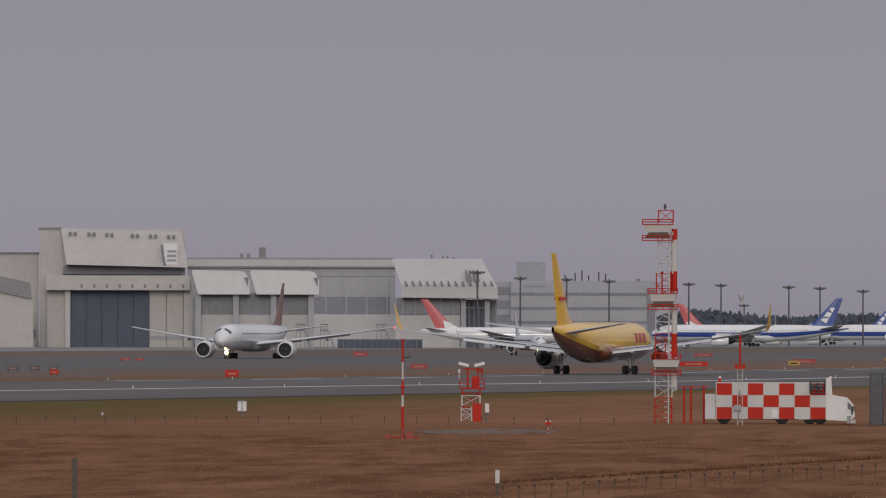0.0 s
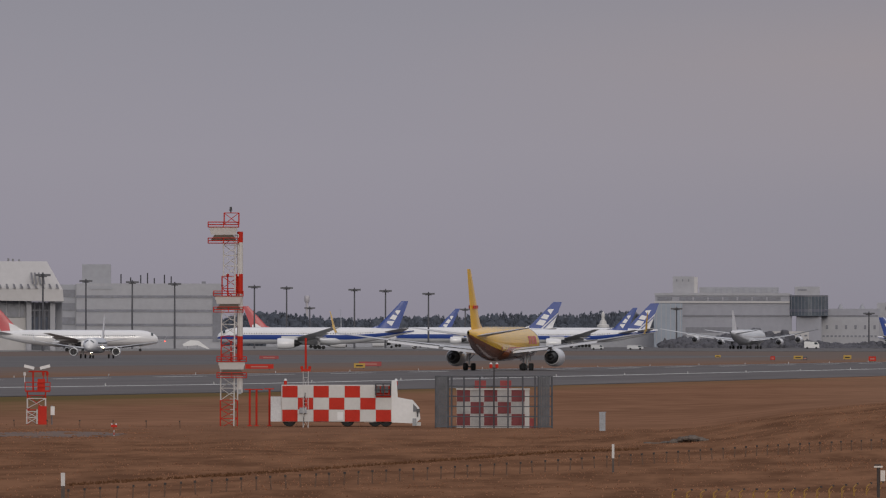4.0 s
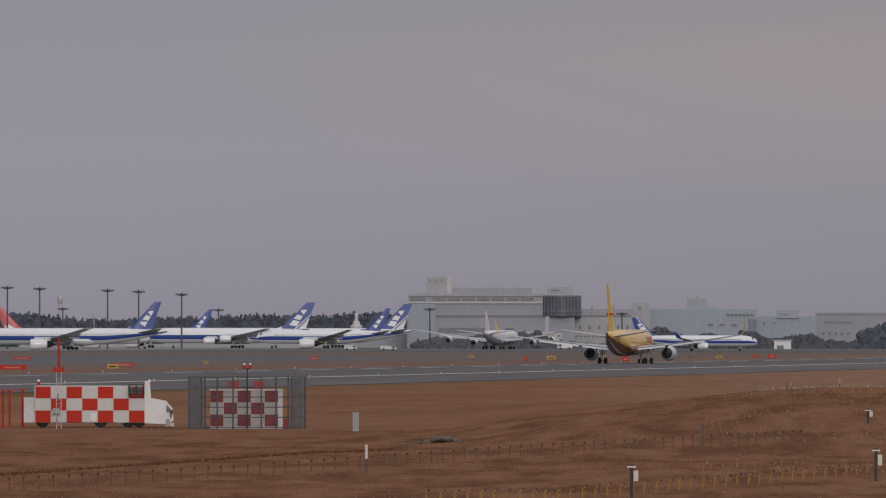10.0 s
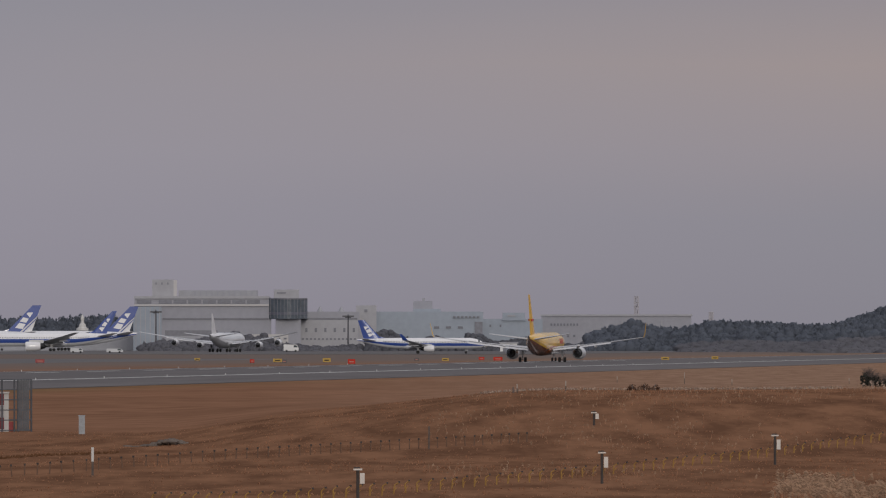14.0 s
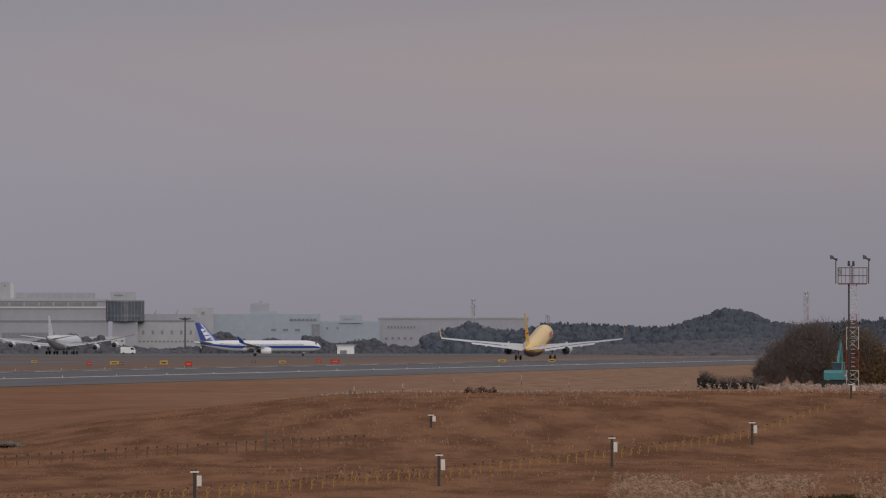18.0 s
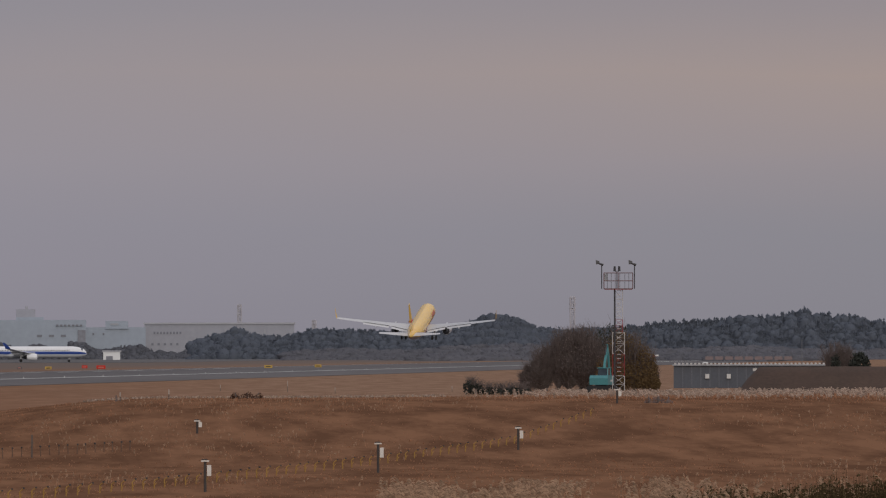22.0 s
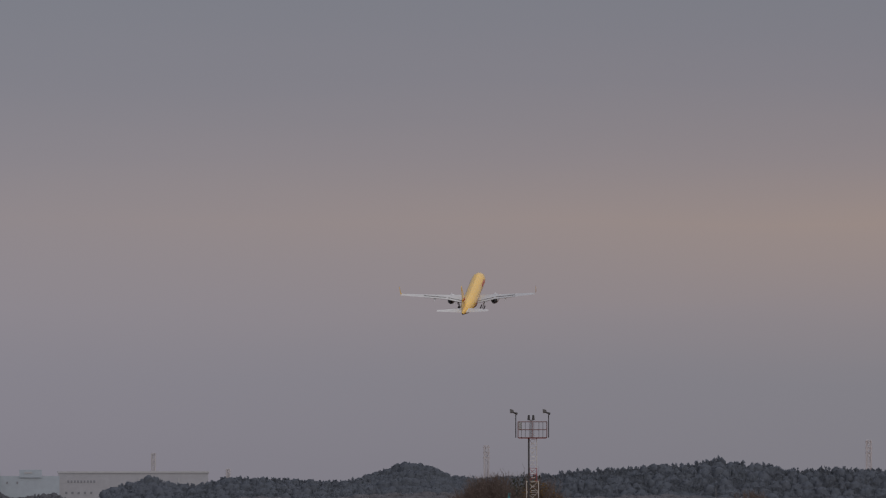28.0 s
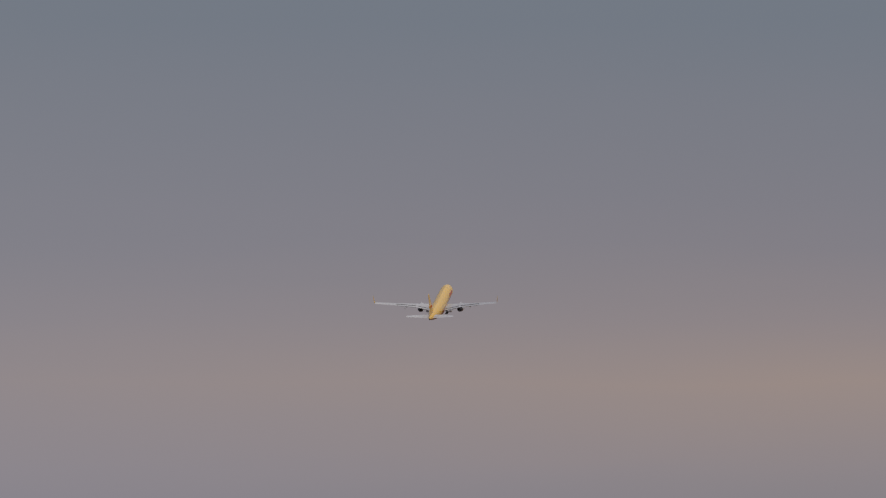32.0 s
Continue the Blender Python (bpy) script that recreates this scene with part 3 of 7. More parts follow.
P767 = dict(length=54.9, radius=2.55, span=50.0, zc=4.35, tail=15.85, sweep=32, engines=[(7.9, 5.7)], engine_r=1.36, engine_l=5.4, tyre=0.58,
            gear=[(4.65, 0, 2)], nose_gear=22.7, winglet=3.4, tailplane=FLAPGREY, winglet_paint=YELLOW, wing=JETWING, fin=YELLOW, cowl=AIRWHITE, dihedral=0.105, flex=0.5,
            bands=[("fuselage", 0.0, 0.66, YELLOW), ("belly", 0.66, 1.0, BELLYRED)], tailspan=9.3,
            finmarks=[([(u, 0.36), (u + 0.15, 0.36), (u + 0.12, 0.41), (u - 0.03, 0.41)], LOGORED, 0.002) for u in (0.25, 0.45, 0.65)])
jet, jet_hull = airliner("cargo_jet", "yellow twin-engine cargo jet with a dark red belly and winglets", (RUN_X, 1265, 0.6), 0, P767)


def band_bar(h, name, paint, parent, f0, f1, a0, a1, grow=1.006):
    for s in (1, -1):
        h.band(math.pi * a0, math.pi * a1, f0, f1, 3, grow, 4, (s,)).make(name, paint, parent)


for f0, f1 in ((0.150, 0.185), (0.197, 0.232), (0.244, 0.275)):
    band_bar(jet_hull, "emblem_bar", LOGORED, jet, f0, f1, 0.36, 0.52)
for a in (0.585, 0.612, 0.639):
    band_bar(jet_hull, "stripe", LOGORED, jet, 0.18, 0.86, a, a + 0.012)

P777 = dict(P767, length=73.9, radius=3.1, span=64.8, zc=5.1, tail=18.1, engines=[(9.9, 8.8)], engine_r=1.85, engine_l=7.2, gear=[(5.5, 0, 3)], nose_gear=31, winglet=0, wing=AIRGREY,
            fin=BLUE, cowl=AIRWHITE, windows=True, tyre=0.66, tailspan=10.7, chord=13.6, flex=1.6,
            bands=[("fuselage", 0.0, 0.47, AIRWHITE), ("cheat_line", 0.47, 0.66, BLUE), ("belly", 0.66, 1.0, BELLYGREY)],
            finmarks=[(wedge(0.15, 0.34), AIRWHITE, 0.002), (slant(0.35, 0.51), AIRWHITE, 0.002), (wedge(0.53, 0.71), AIRWHITE, 0.002)], fin_root=0.122, fin_tip=0.034)
P787 = dict(P777, length=56.7, radius=2.9, span=60, zc=4.9, tail=16.9, engines=[(9.6, 7.5)], gear=[(4.9, 0, 2)], nose_gear=22.8, chord=12.0)
P320 = dict(P767, length=37.6, radius=1.98, span=35.8, zc=3.6, tail=11.8, engines=[(5.75, 3.6)], engine_r=1.05, engine_l=4.2, gear=[(3.8, 0, 1)], nose_gear=12.6, winglet=2.2, winglet_paint=AIRWHITE,
            wing=AIRGREY, fin=AIRWHITE, cowl=AIRWHITE, windows=True, tyre=0.57, tailspan=6.2, finmarks=(), bands=[("fuselage", 0.0, 0.66, AIRWHITE), ("belly", 0.66, 1.0, BELLYGREY)])
P321 = dict(P320, length=44.5, fin=BLUE, winglet_paint=BLUE, nose_gear=16.9, finmarks=P777["finmarks"],
            bands=[("fuselage", 0.0, 0.47, AIRWHITE), ("cheat_line", 0.47, 0.64, BLUE), ("belly", 0.64, 1.0, BELLYGREY)])
P747 = dict(P777, length=70.6, radius=3.25, span=64.4, zc=5.4, tail=19.4, sweep=38, engines=[(11.8, 10.0), (20.8, 3.0)], engine_r=1.3, engine_l=5.4, gear=[(5.5, 0, 2), (1.9, -3, 2)], nose_gear=25.6,
            fin=AIRWHITE, windows=False, chord=15.0, fin_root=0.150, fin_tip=0.052,
            finmarks=[([(0.0, 0.0), (0.53, 0.0), (1.0, 0.6), (1.0, 1.0), (0.0, 1.0)], BLUE, 0.0), ([(0.62, 0.0), (0.68, 0.0), (1.0, 0.46), (1.0, 0.52)], BLUE, 0.0)] + [(slant(0.15, 0.34, 0.20, 0.58), AIRWHITE, 0.006), (slant(0.38, 0.54, 0.16, 0.56), AIRWHITE, 0.006), (wedge(0.58, 0.78, 0.18, 0.58), AIRWHITE, 0.006)])


def side_on(b, nose_left, skew=0.0):
    return (facing(b) + (90 if nose_left else -90)) + skew


def parked(name, label, p, fin_b, d, nose_left, skew=0.0, group="airliners on the apron"):
    """Stands an airliner so that its fin top is at bearing fin_b."""
    turn = side_on(fin_b, nose_left, skew)
    back = p["length"] * (1 - p.get("fore", 0.52)) - 1.0
    c = at(fin_b, d, LEVEL)
    a = radians(turn)
    x, y = c.x - back * math.sin(a), c.y + back * math.cos(a)
    return airliner(name, label, (x, y, 0.62), turn, p, group)


taxi_jet, _ = airliner("airliner", "white wide-body airliner taxiing with its landing light on", (-590, 2320, -0.33), 180,
                       dict(P777, span=65, flex=0.9, wing=BELLYGREY, fin=mat("dusky_red_enamel", (0.24, 0.13, 0.12), 0.4, scale=0.3), finmarks=(), bands=[("fuselage", 0.0, 0.6, AIRWHITE), ("belly", 0.6, 1.0, BELLYGREY)],
                            lights=[(0.0, 32.0, 1.45, 0.42, LAMPGLOW), (-32.2, -7.9, 7.4, 0.2, REDGLOW)]))
small_jet, _ = airliner("airliner", "small white airliner turning with its landing lights on", (-590, 2650, -0.3), 180,
                        dict(P320, lights=[(0, 13.2, 1.9, 0.4, LAMPGLOW), (-1.9, 3.9, 2.9, 0.4, LAMPGLOW), (-17.8, -5.2, 4.6, 0.2, REDGLOW)]))
P_RED = dict(P767, winglet=0, fillet=AIRWHITE, fin_root=0.115, fin_tip=0.04, wing=AIRGREY, windows=True, fin=CRIMSON, finmarks=[([(-0.02, -0.03), (0.62, -0.03), (0.3, 0.30), (-0.02, 0.2)], AIRWHITE, 0.002)], bands=[("fuselage", 0.0, 0.66, AIRWHITE), ("belly", 0.66, 1.0, BELLYGREY)])
parked("airliner", "white airliner with a red and white tail on the apron", P_RED, 752, 3100, False)
parked("airliner", "white airliner with a red tail and pale streak on the apron", dict(P777, length=63.7, tail=16.9, fin=CRIMSON, bands=P_RED["bands"], finmarks=[([(0.3, 0.0), (0.95, 0.0), (0.9, 0.2), (0.6, 0.26)], AIRWHITE, 0.002)]), 1196, 3900, False)
parked("airliner", "white and blue wide-body airliner parked on the apron", dict(P777, engines=[(9.9, 12.0)], wing_y=15.2), 1497, 3620, True)
parked("airliner", "white and blue airliner parked on the apron", P787, 1579, 4230, True)
parked("airliner", "white four-engine freighter with a blue tail emblem", P747, 1757, 4090, True)
parked("airliner", "white and blue airliner parked on the apron", P787, 1893, 4060, True)
parked("airliner", "white four-engine freighter with a blue tail emblem", P747, 1929, 4250, True)
parked("airliner", "white and blue narrow-body airliner with blue wing tips", P321, 2327, 3400, False)
airliner("airliner", "plain white four-engine freighter seen from behind", (*at(2088, 3830, LEVEL).xy, 0.62), facing(2088) - 10,
         dict(P747, zc=4.8, radius=2.9, tail=15.2, fin_tip=0.04, finmarks=(), bands=[("fuselage", 0.0, 0.62, AIRWHITE), ("belly", 0.62, 1.0, AIRGREY)]), "airliners on the apron")

airliner("airliner", "white airliner with a pale grey tail seen from behind", (*at(1375, 4400, LEVEL).xy, 0.62), facing(1375) - 2,
         dict(P787, fin=BELLYGREY, finmarks=()), "airliners on the apron")

# ---- glide path mast ----


def rail(m, x0, x1, y0, y1, z0, z1, r=0.035):
    """A railing round a rectangle."""
    c = ((x0, y0), (x1, y0), (x1, y1), (x0, y1))
    for i in range(4):
        a, b = c[i], c[(i + 1) % 4]
        m.tube((*a, z0), (*a, z1), r, n=5)
        for z in (z0, z1, (z0 + z1) / 2):
            m.tube((*a, z), (*b, z), r * 0.8, n=5)
        m.tube(((a[0] + b[0]) / 2, (a[1] + b[1]) / 2, z0), ((a[0] + b[0]) / 2, (a[1] + b[1]) / 2, z1), r * 0.8, n=5)
    return m


def rail_parts(parent, paint, x0, x1, y0, y1, z0, z1, r=0.035):
    """A railing round a rectangle, each post and bar a part."""
    c = ((x0, y0), (x1, y0), (x1, y1), (x0, y1))
    for i in range(4):
        a, b = c[i], c[(i + 1) % 4]
        mid = ((a[0] + b[0]) / 2, (a[1] + b[1]) / 2)
        for q, w in ((a, r), (mid, r * 0.8)):
            Mesh().tube((*q, z0), (*q, z1), w, n=5).make("rail_post", paint, parent)
        for z in (z0, z1, (z0 + z1) / 2):
            Mesh().tube((*a, z), (*b, z), r * 0.8, n=5).make("rail_bar", paint, parent)


def lattice(m, x0, x1, y0, y1, z0, z1, step, r=0.05):
    corners = ((x0, y0), (x1, y0), (x1, y1), (x0, y1))
    for x, y in corners:
        m.tube((x, y, z0), (x, y, z1), r, n=6)
    z, flip = z0, 0
    while z + step <= z1 + 0.01:
        for i in range(4):
            a, b = corners[i], corners[(i + 1) % 4]
            if flip:
                a, b = b, a
            m.tube((*a, z), (*b, z + step), r * 0.55, n=5)
            m.tube((*a, z + step), (*b, z + step), r * 0.55, n=5)
        z, flip = z + step, 1 - flip
    return m


def glide_mast():
    b0, d = 1177, 657
    k = d / ARC
    base = at(b0, d)
    t = thing("glide_path_mast", "red and white lattice antenna mast with three platforms", "mast", base, facing(b0))
    zz = lambda e: EYE + (LEVEL - e) * k - base.z
    xx = lambda b: (b - b0) * k
    for e0, e1, paint in ((752, 703, RED), (703, 640, OFFWHITE), (640, 590, RED), (590, 527, OFFWHITE), (527, 484, RED), (484, 410, OFFWHITE), (392, 372, RED)):
        s = 0.0 if e0 > 500 else 2
        lattice(Mesh(), xx(1159 + s + (752 - e0) * 0.012), xx(1189 - s + (752 - e0) * 0.012), -0.55, 0.55, zz(e0), zz(e1), (zz(e1) - zz(e0)) / max(1, round((zz(e1) - zz(e0)) / 0.75)), 0.045).make("lattice", paint, t)
    for e0, e1, paint in ((690, 655, OFFWHITE), (632, 590, RED), (590, 515, OFFWHITE), (515, 480, RED), (480, 424, OFFWHITE), (424, 405, RED)):
        Mesh().tube((xx(1193.5), -0.2, zz(e0)), (xx(1193.5), -0.2, zz(e1)), 0.205, n=12).make("feeder_pipe", paint, t)
    Mesh().tube((xx(1183), -0.6, 0), (xx(1185), -0.6, zz(405)), 0.05, n=6).make("ladder_rail", OFFWHITE, t)
    for q in range(36):
        Mesh().tube((xx(1176), -0.62, 0.4 + q * 0.36), (xx(1184), -0.62, 0.4 + q * 0.36), 0.025, n=5).make("ladder_rung", OFFWHITE, t)
    for b_l, b_r, e in ((1137, 1191, 402), (1147, 1199, 524), (1153, 1205, 640)):
        z1, z0 = zz(e - 5), zz(e + 14)
        x0, x1 = xx(b_l), xx(b_r)
        p = Mesh()
        p.loft([[(x0 + 0.1, y, z1) for y in (-0.9, 0.9)] + [(x0 + 0.1, 0.9, z1 - 0.25), (x0 + 0.1, -0.9, z1 - 0.25)]][:1] + [[(x1 - 0.1, y, z1) for y in (-0.9, 0.9)] + [(x1 - 0.1, 0.9, z1 - 0.25), (x1 - 0.1, -0.9, z1 - 0.25)]])
        p.loft([[(x0 + 0.1, -1.0, z1), (x1 - 0.1, -1.0, z1), (x1 - 0.1, -0.8, z1), (x0 + 0.1, -0.8, z1)], [(x0 + 0.2, -0.9, z0 + 0.2), (x1 - 0.2, -0.9, z0 + 0.2), (x1 - 0.2, -0.7, z0 + 0.2), (x0 + 0.2, -0.7, z0 + 0.2)]])
        a = p.make("antenna_trough", OFFWHITE, t, "white trapezoid antenna reflector")
        # underside shade put into the colour, darker than the white trough above
        Mesh().loft([[(x0 + 0.42, -0.86, z0 + 0.19), (x1 - 0.38, -0.86, z0 + 0.19), (x1 - 0.38, 0.6, z0 + 0.19), (x0 + 0.42, 0.6, z0 + 0.19)],
                     [(x0 + 0.18, -0.7, z0 - 0.16), (x1 - 0.16, -0.7, z0 - 0.16), (x1 - 0.16, 0.6, z0 - 0.16), (x0 + 0.18, 0.6, z0 - 0.16)]]).make("trough_underside", mat("shaded_underside", (0.16, 0.145, 0.12), 0.7), a)
        rail_parts(a, RED, x0, x1, -1.05, 0.9, z1, z1 + 0.34)
        rail_parts(a, RED, x0, x1, -1.05, 0.9, z0 - 0.36, z0 - 0.02)
        for q in (0.3, 0.6) if e > 450 else ():
            Mesh().tube((x0 + (x1 - x0) * q + 0.35, -0.3, z1), (x0 + (x1 - x0) * q + 0.35, -0.3, z1 + 1.35), 0.05, n=6).tube((x0 + (x1 - x0) * q + 0.35, -0.3, z1 + 1.3), (x0 + (x1 - x0) * q + 0.35, -0.3, z1 + 1.5), 0.1, n=8).make("lamp_post", RED, a)
    Mesh().tube((xx(1177), 0, zz(372)), (xx(1177), 0, zz(366)), 0.05, n=6).tube((xx(1177), 0, zz(368)), (xx(1177), 0, zz(361)), 0.11, 0.07, n=10).make("obstruction_lamp", DARKMETAL, t)
    Mesh().box(xx(1188), xx(1196), -0.5, -0.2, zz(692), zz(684)).make("junction_box", GREYMETAL, t)


glide_mast()


def t_posts():
    for b, e, bar in ((1211, 685, 1), (1223, 685, 0), (1246, 684, 0)):
        base = at(b, 655)
        t = thing("red_post", "slim red steel post with a flat top plate", "post", base, facing(b), "red posts beside the mast")
        h = EYE + (LEVEL - e) * 655 / ARC - base.z
        Mesh().tube((0, 0, -0.1), (0, 0, h), 0.07, n=8).make("pole", RED, t)
        Mesh().box(-0.35, 0.9 if bar else 0.3, -0.12, 0.12, h, h + 0.07).make("top_plate", RED, t)
        Mesh().box(-0.15, 0.15, -0.15, 0.15, -0.05, 0.06).make("foot", RED, t)


t_posts()

# ---- chequered service truck ----


def chequer(parent, x0, x1, z0, z1, y, cols, rows, first_red, dull=False):
    """Painted squares, each a thin proud panel."""
    r, w = (mat("dull_dark_red_paint", (0.17, 0.022, 0.028), 0.6), mat("dull_white_paint", (0.38, 0.37, 0.365), 0.6)) if dull else (RED, OFFWHITE)
    for i in range(cols):
        for j in range(rows):
            dx, dz = (x1 - x0) / cols, (z1 - z0) / rows
            red = (i + j + first_red) % 2 == 0
            Mesh().box(x0 + i * dx + 0.012, x0 + (i + 1) * dx - 0.012, y - 0.03, y, z0 + j * dz + 0.012, z0 + (j + 1) * dz - 0.012).make("panel", r if red else w, parent, "" if not red else "red square panel", smooth=False)


SHADEGLASS = mat("grey_cab_glazing", (0.16, 0.17, 0.19), 0.15, vary=0.2, scale=0.5)


def truck():
    b0, d = 1366, 652
    k = d / ARC
    base = at(b0, d)
    t = thing("service_truck", "box truck chequered in red and white squares", "truck", base, facing(b0))
    zz = lambda e: EYE + (LEVEL - e) * k - base.z
    xx = lambda b: (b - b0) * k
    x0, x1, z0, z1 = xx(1267), xx(1462), zz(741), zz(676)
    body = Mesh().box(x0, x1, 0, 2.4, z0, z1).make("box_body", OFFWHITE, t, smooth=False)
    chequer(body, x0 + 0.05, x1 - 0.02, z0, z1 - 0.05, -0.002, 7, 3, 0)
    cab = [(xx(1462), z0 - 0.05), (xx(1462), zz(668)), (xx(1471), zz(668)), (xx(1473), zz(698)), (xx(1500), zz(703)), (xx(1511), zz(716)), (xx(1513), zz(736)), (xx(1505), z0 - 0.1), (xx(1495), z0 - 0.1)]
    c = Mesh().prism(cab, 0.1, 2.3).make("cab", WHITE, t, smooth=False)
    Mesh().prism([(xx(1500), zz(709)), (xx(1507), zz(716)), (xx(1507.5), zz(723)), (xx(1500), zz(723))], 0.06, 0.11).make("side_window", SHADEGLASS, c)
    Mesh().prism([(xx(1499), zz(735)), (xx(1506), zz(735)), (xx(1506), zz(748)), (xx(1499), zz(748))], 0.02, 0.12).make("step_panel", GREYMETAL, c)
    Mesh().tube((xx(1508), -0.1, zz(718)), (xx(1508), -0.1, zz(732)), 0.05, n=6).box(xx(1506), xx(1512), -0.25, -0.05, zz(724), zz(718)).make("mirror", DARKMETAL, c)
    Mesh().box(xx(1504), xx(1514), 0.2, 2.2, zz(748), zz(742)).make("bumper", OFFWHITE, c)
    Mesh().box(xx(1248), x0 - 0.02, 0.3, 2.2, zz(741), zz(697)).make("rear_locker", mat("pale_grey_paint", (0.55, 0.55, 0.56), 0.5), t)
    for b in (1281, 1384, 1433, 1452):
        w = Mesh()
        w.loft([[(xx(b) + q * math.cos(a), y, 0.48 + q * math.sin(a)) for a in [i * math.pi / 8 for i in range(16)]] for y, q in ((0.15, 0.3), (0.15, 0.44), (0.2, 0.48), (0.42, 0.48), (0.45, 0.4))])
        wh = w.make("wheel", BLACK, t)
        Mesh().tube((xx(b), 0.16, 0.48), (xx(b), 0.1, 0.48), 0.22, 0.16, n=12).make("hub", GREYMETAL, wh)
    Mesh().box(xx(1270), xx(1500), 0.22, 1.9, 0.30, z0).make("chassis", DARKMETAL, t)
    for b in (1338, 1405):
        Mesh().box(xx(b) - 0.7, xx(b) + 0.5, 0.1, 0.6, 0.35, z0).make("underbody_locker", DARKMETAL, t)
    Mesh().box(xx(1413), xx(1430), 0.05, 0.4, 0.3, z0 + 0.02).make("fuel_tank", OFFWHITE, t)
    for b in (1274, 1470):
        Mesh().tube((xx(b), 1, z1), (xx(b), 1, z1 + 0.28), 0.12, 0.09, n=10).make("beacon", RED, t)
        Mesh().tube((xx(b), 1, z1 + 0.28), (xx(b), 1, z1 + 0.42), 0.12, 0.06, n=10).make("beacon_glass", WHITE, t)
    v = rail(Mesh(), xx(1434), xx(1460), -0.45, -0.05, zz(694), zz(674), 0.04).make("access_platform", DARKMETAL, t)
    for b in (1438, 1446, 1453):
        Mesh().box(xx(b) - 0.1, xx(b) + 0.12, -0.35, -0.1, zz(690), zz(678)).make("equipment_case", DARKMETAL, v)
    Mesh().tube((xx(1306), -0.12, 0.1), (xx(1309), -0.12, zz(690)), 0.03, n=5).make("cable", BLACK, t)
    Mesh().box(xx(1299), xx(1312), -0.3, -0.05, zz(726), zz(716)).make("switch_box", GREYMETAL, t)
    Mesh().box(xx(1366), xx(1376), -0.05, -0.034, zz(738), zz(724)).make("hatch", WHITE, t)


truck()


def pole_mast(name, label, b, d, bands, e_top, r, extras):
    base = at(b, d)
    t = thing(name, label, "mast", base, facing(b))
    k = d / ARC
    zz = lambda e: EYE + (LEVEL - e) * k - base.z
    for e0, e1, rr, paint in bands:
        Mesh().tube((0, 0, max(-0.1, zz(e0))), (0, 0, zz(e1)), rr, n=10).make("pole", paint, t)
    extras(t, zz, k)
    return t


def mast_near_truck(t, zz, k):
    lattice(Mesh(), -0.17, 0.17, -0.17, 0.17, zz(752), zz(652), 0.84, 0.02).make("lattice", OFFWHITE, t)
    Mesh().box(-0.32, 0.32, -0.2, 0.2, zz(652), zz(648)).make("platform", RED, t)
    for x in (-0.26, 0.26):
        Mesh().tube((x, 0, zz(648)), (x, 0, zz(643)), 0.1, n=8).make("lamp", RED, t)


pole_mast("monitor_mast", "red tubular mast on a white lattice foot", 1310, 645, [(652, 593, 0.075, RED)], 593, 0.1, mast_near_truck)


def thin_mast(t, zz, k):
    Mesh().tube((0, 0, zz(633)), (0.4, 0, zz(633)), 0.04, n=6).box(0.3, 0.5, -0.1, 0.1, zz(634), zz(629)).make("side_arm", DARKMETAL, t)
    Mesh().tube((0, 0, zz(600)), (0, 0, zz(605)), 0.13, n=8).make("lamp", DULLRED, t)
    Mesh().tube((0, 0, zz(687)), (0, 0, zz(683)), 0.17, n=10).make("collar", RED, t)
    Mesh().tube((0, 0, -0.1), (0, 0, 0.55), 0.16, 0.09, n=10).make("foot", DULLRED, t)
    Mesh().box(0.25, 0.6, -0.3, 0.1, -0.05, 0.42).make("control_box", DULLRED, t)
    Mesh().box(-1.05, -0.8, -0.2, 0.1, -0.05, 0.3).make("junction_box", DULLRED, t)
    Mesh().tube((-0.9, 0, 0.08), (1.0, 0, 0.06), 0.04, n=6).make("ground_rod", RED, t)


pole_mast("slim_mast", "slim red and white ringed mast with a side arm", 713, 590, [(770, 720, 0.085, RED), (720, 700, 0.075, OFFWHITE), (700, 672, 0.07, RED), (672, 641, 0.06, OFFWHITE), (641, 600, 0.07, RED)], 600, 0.1, thin_mast)


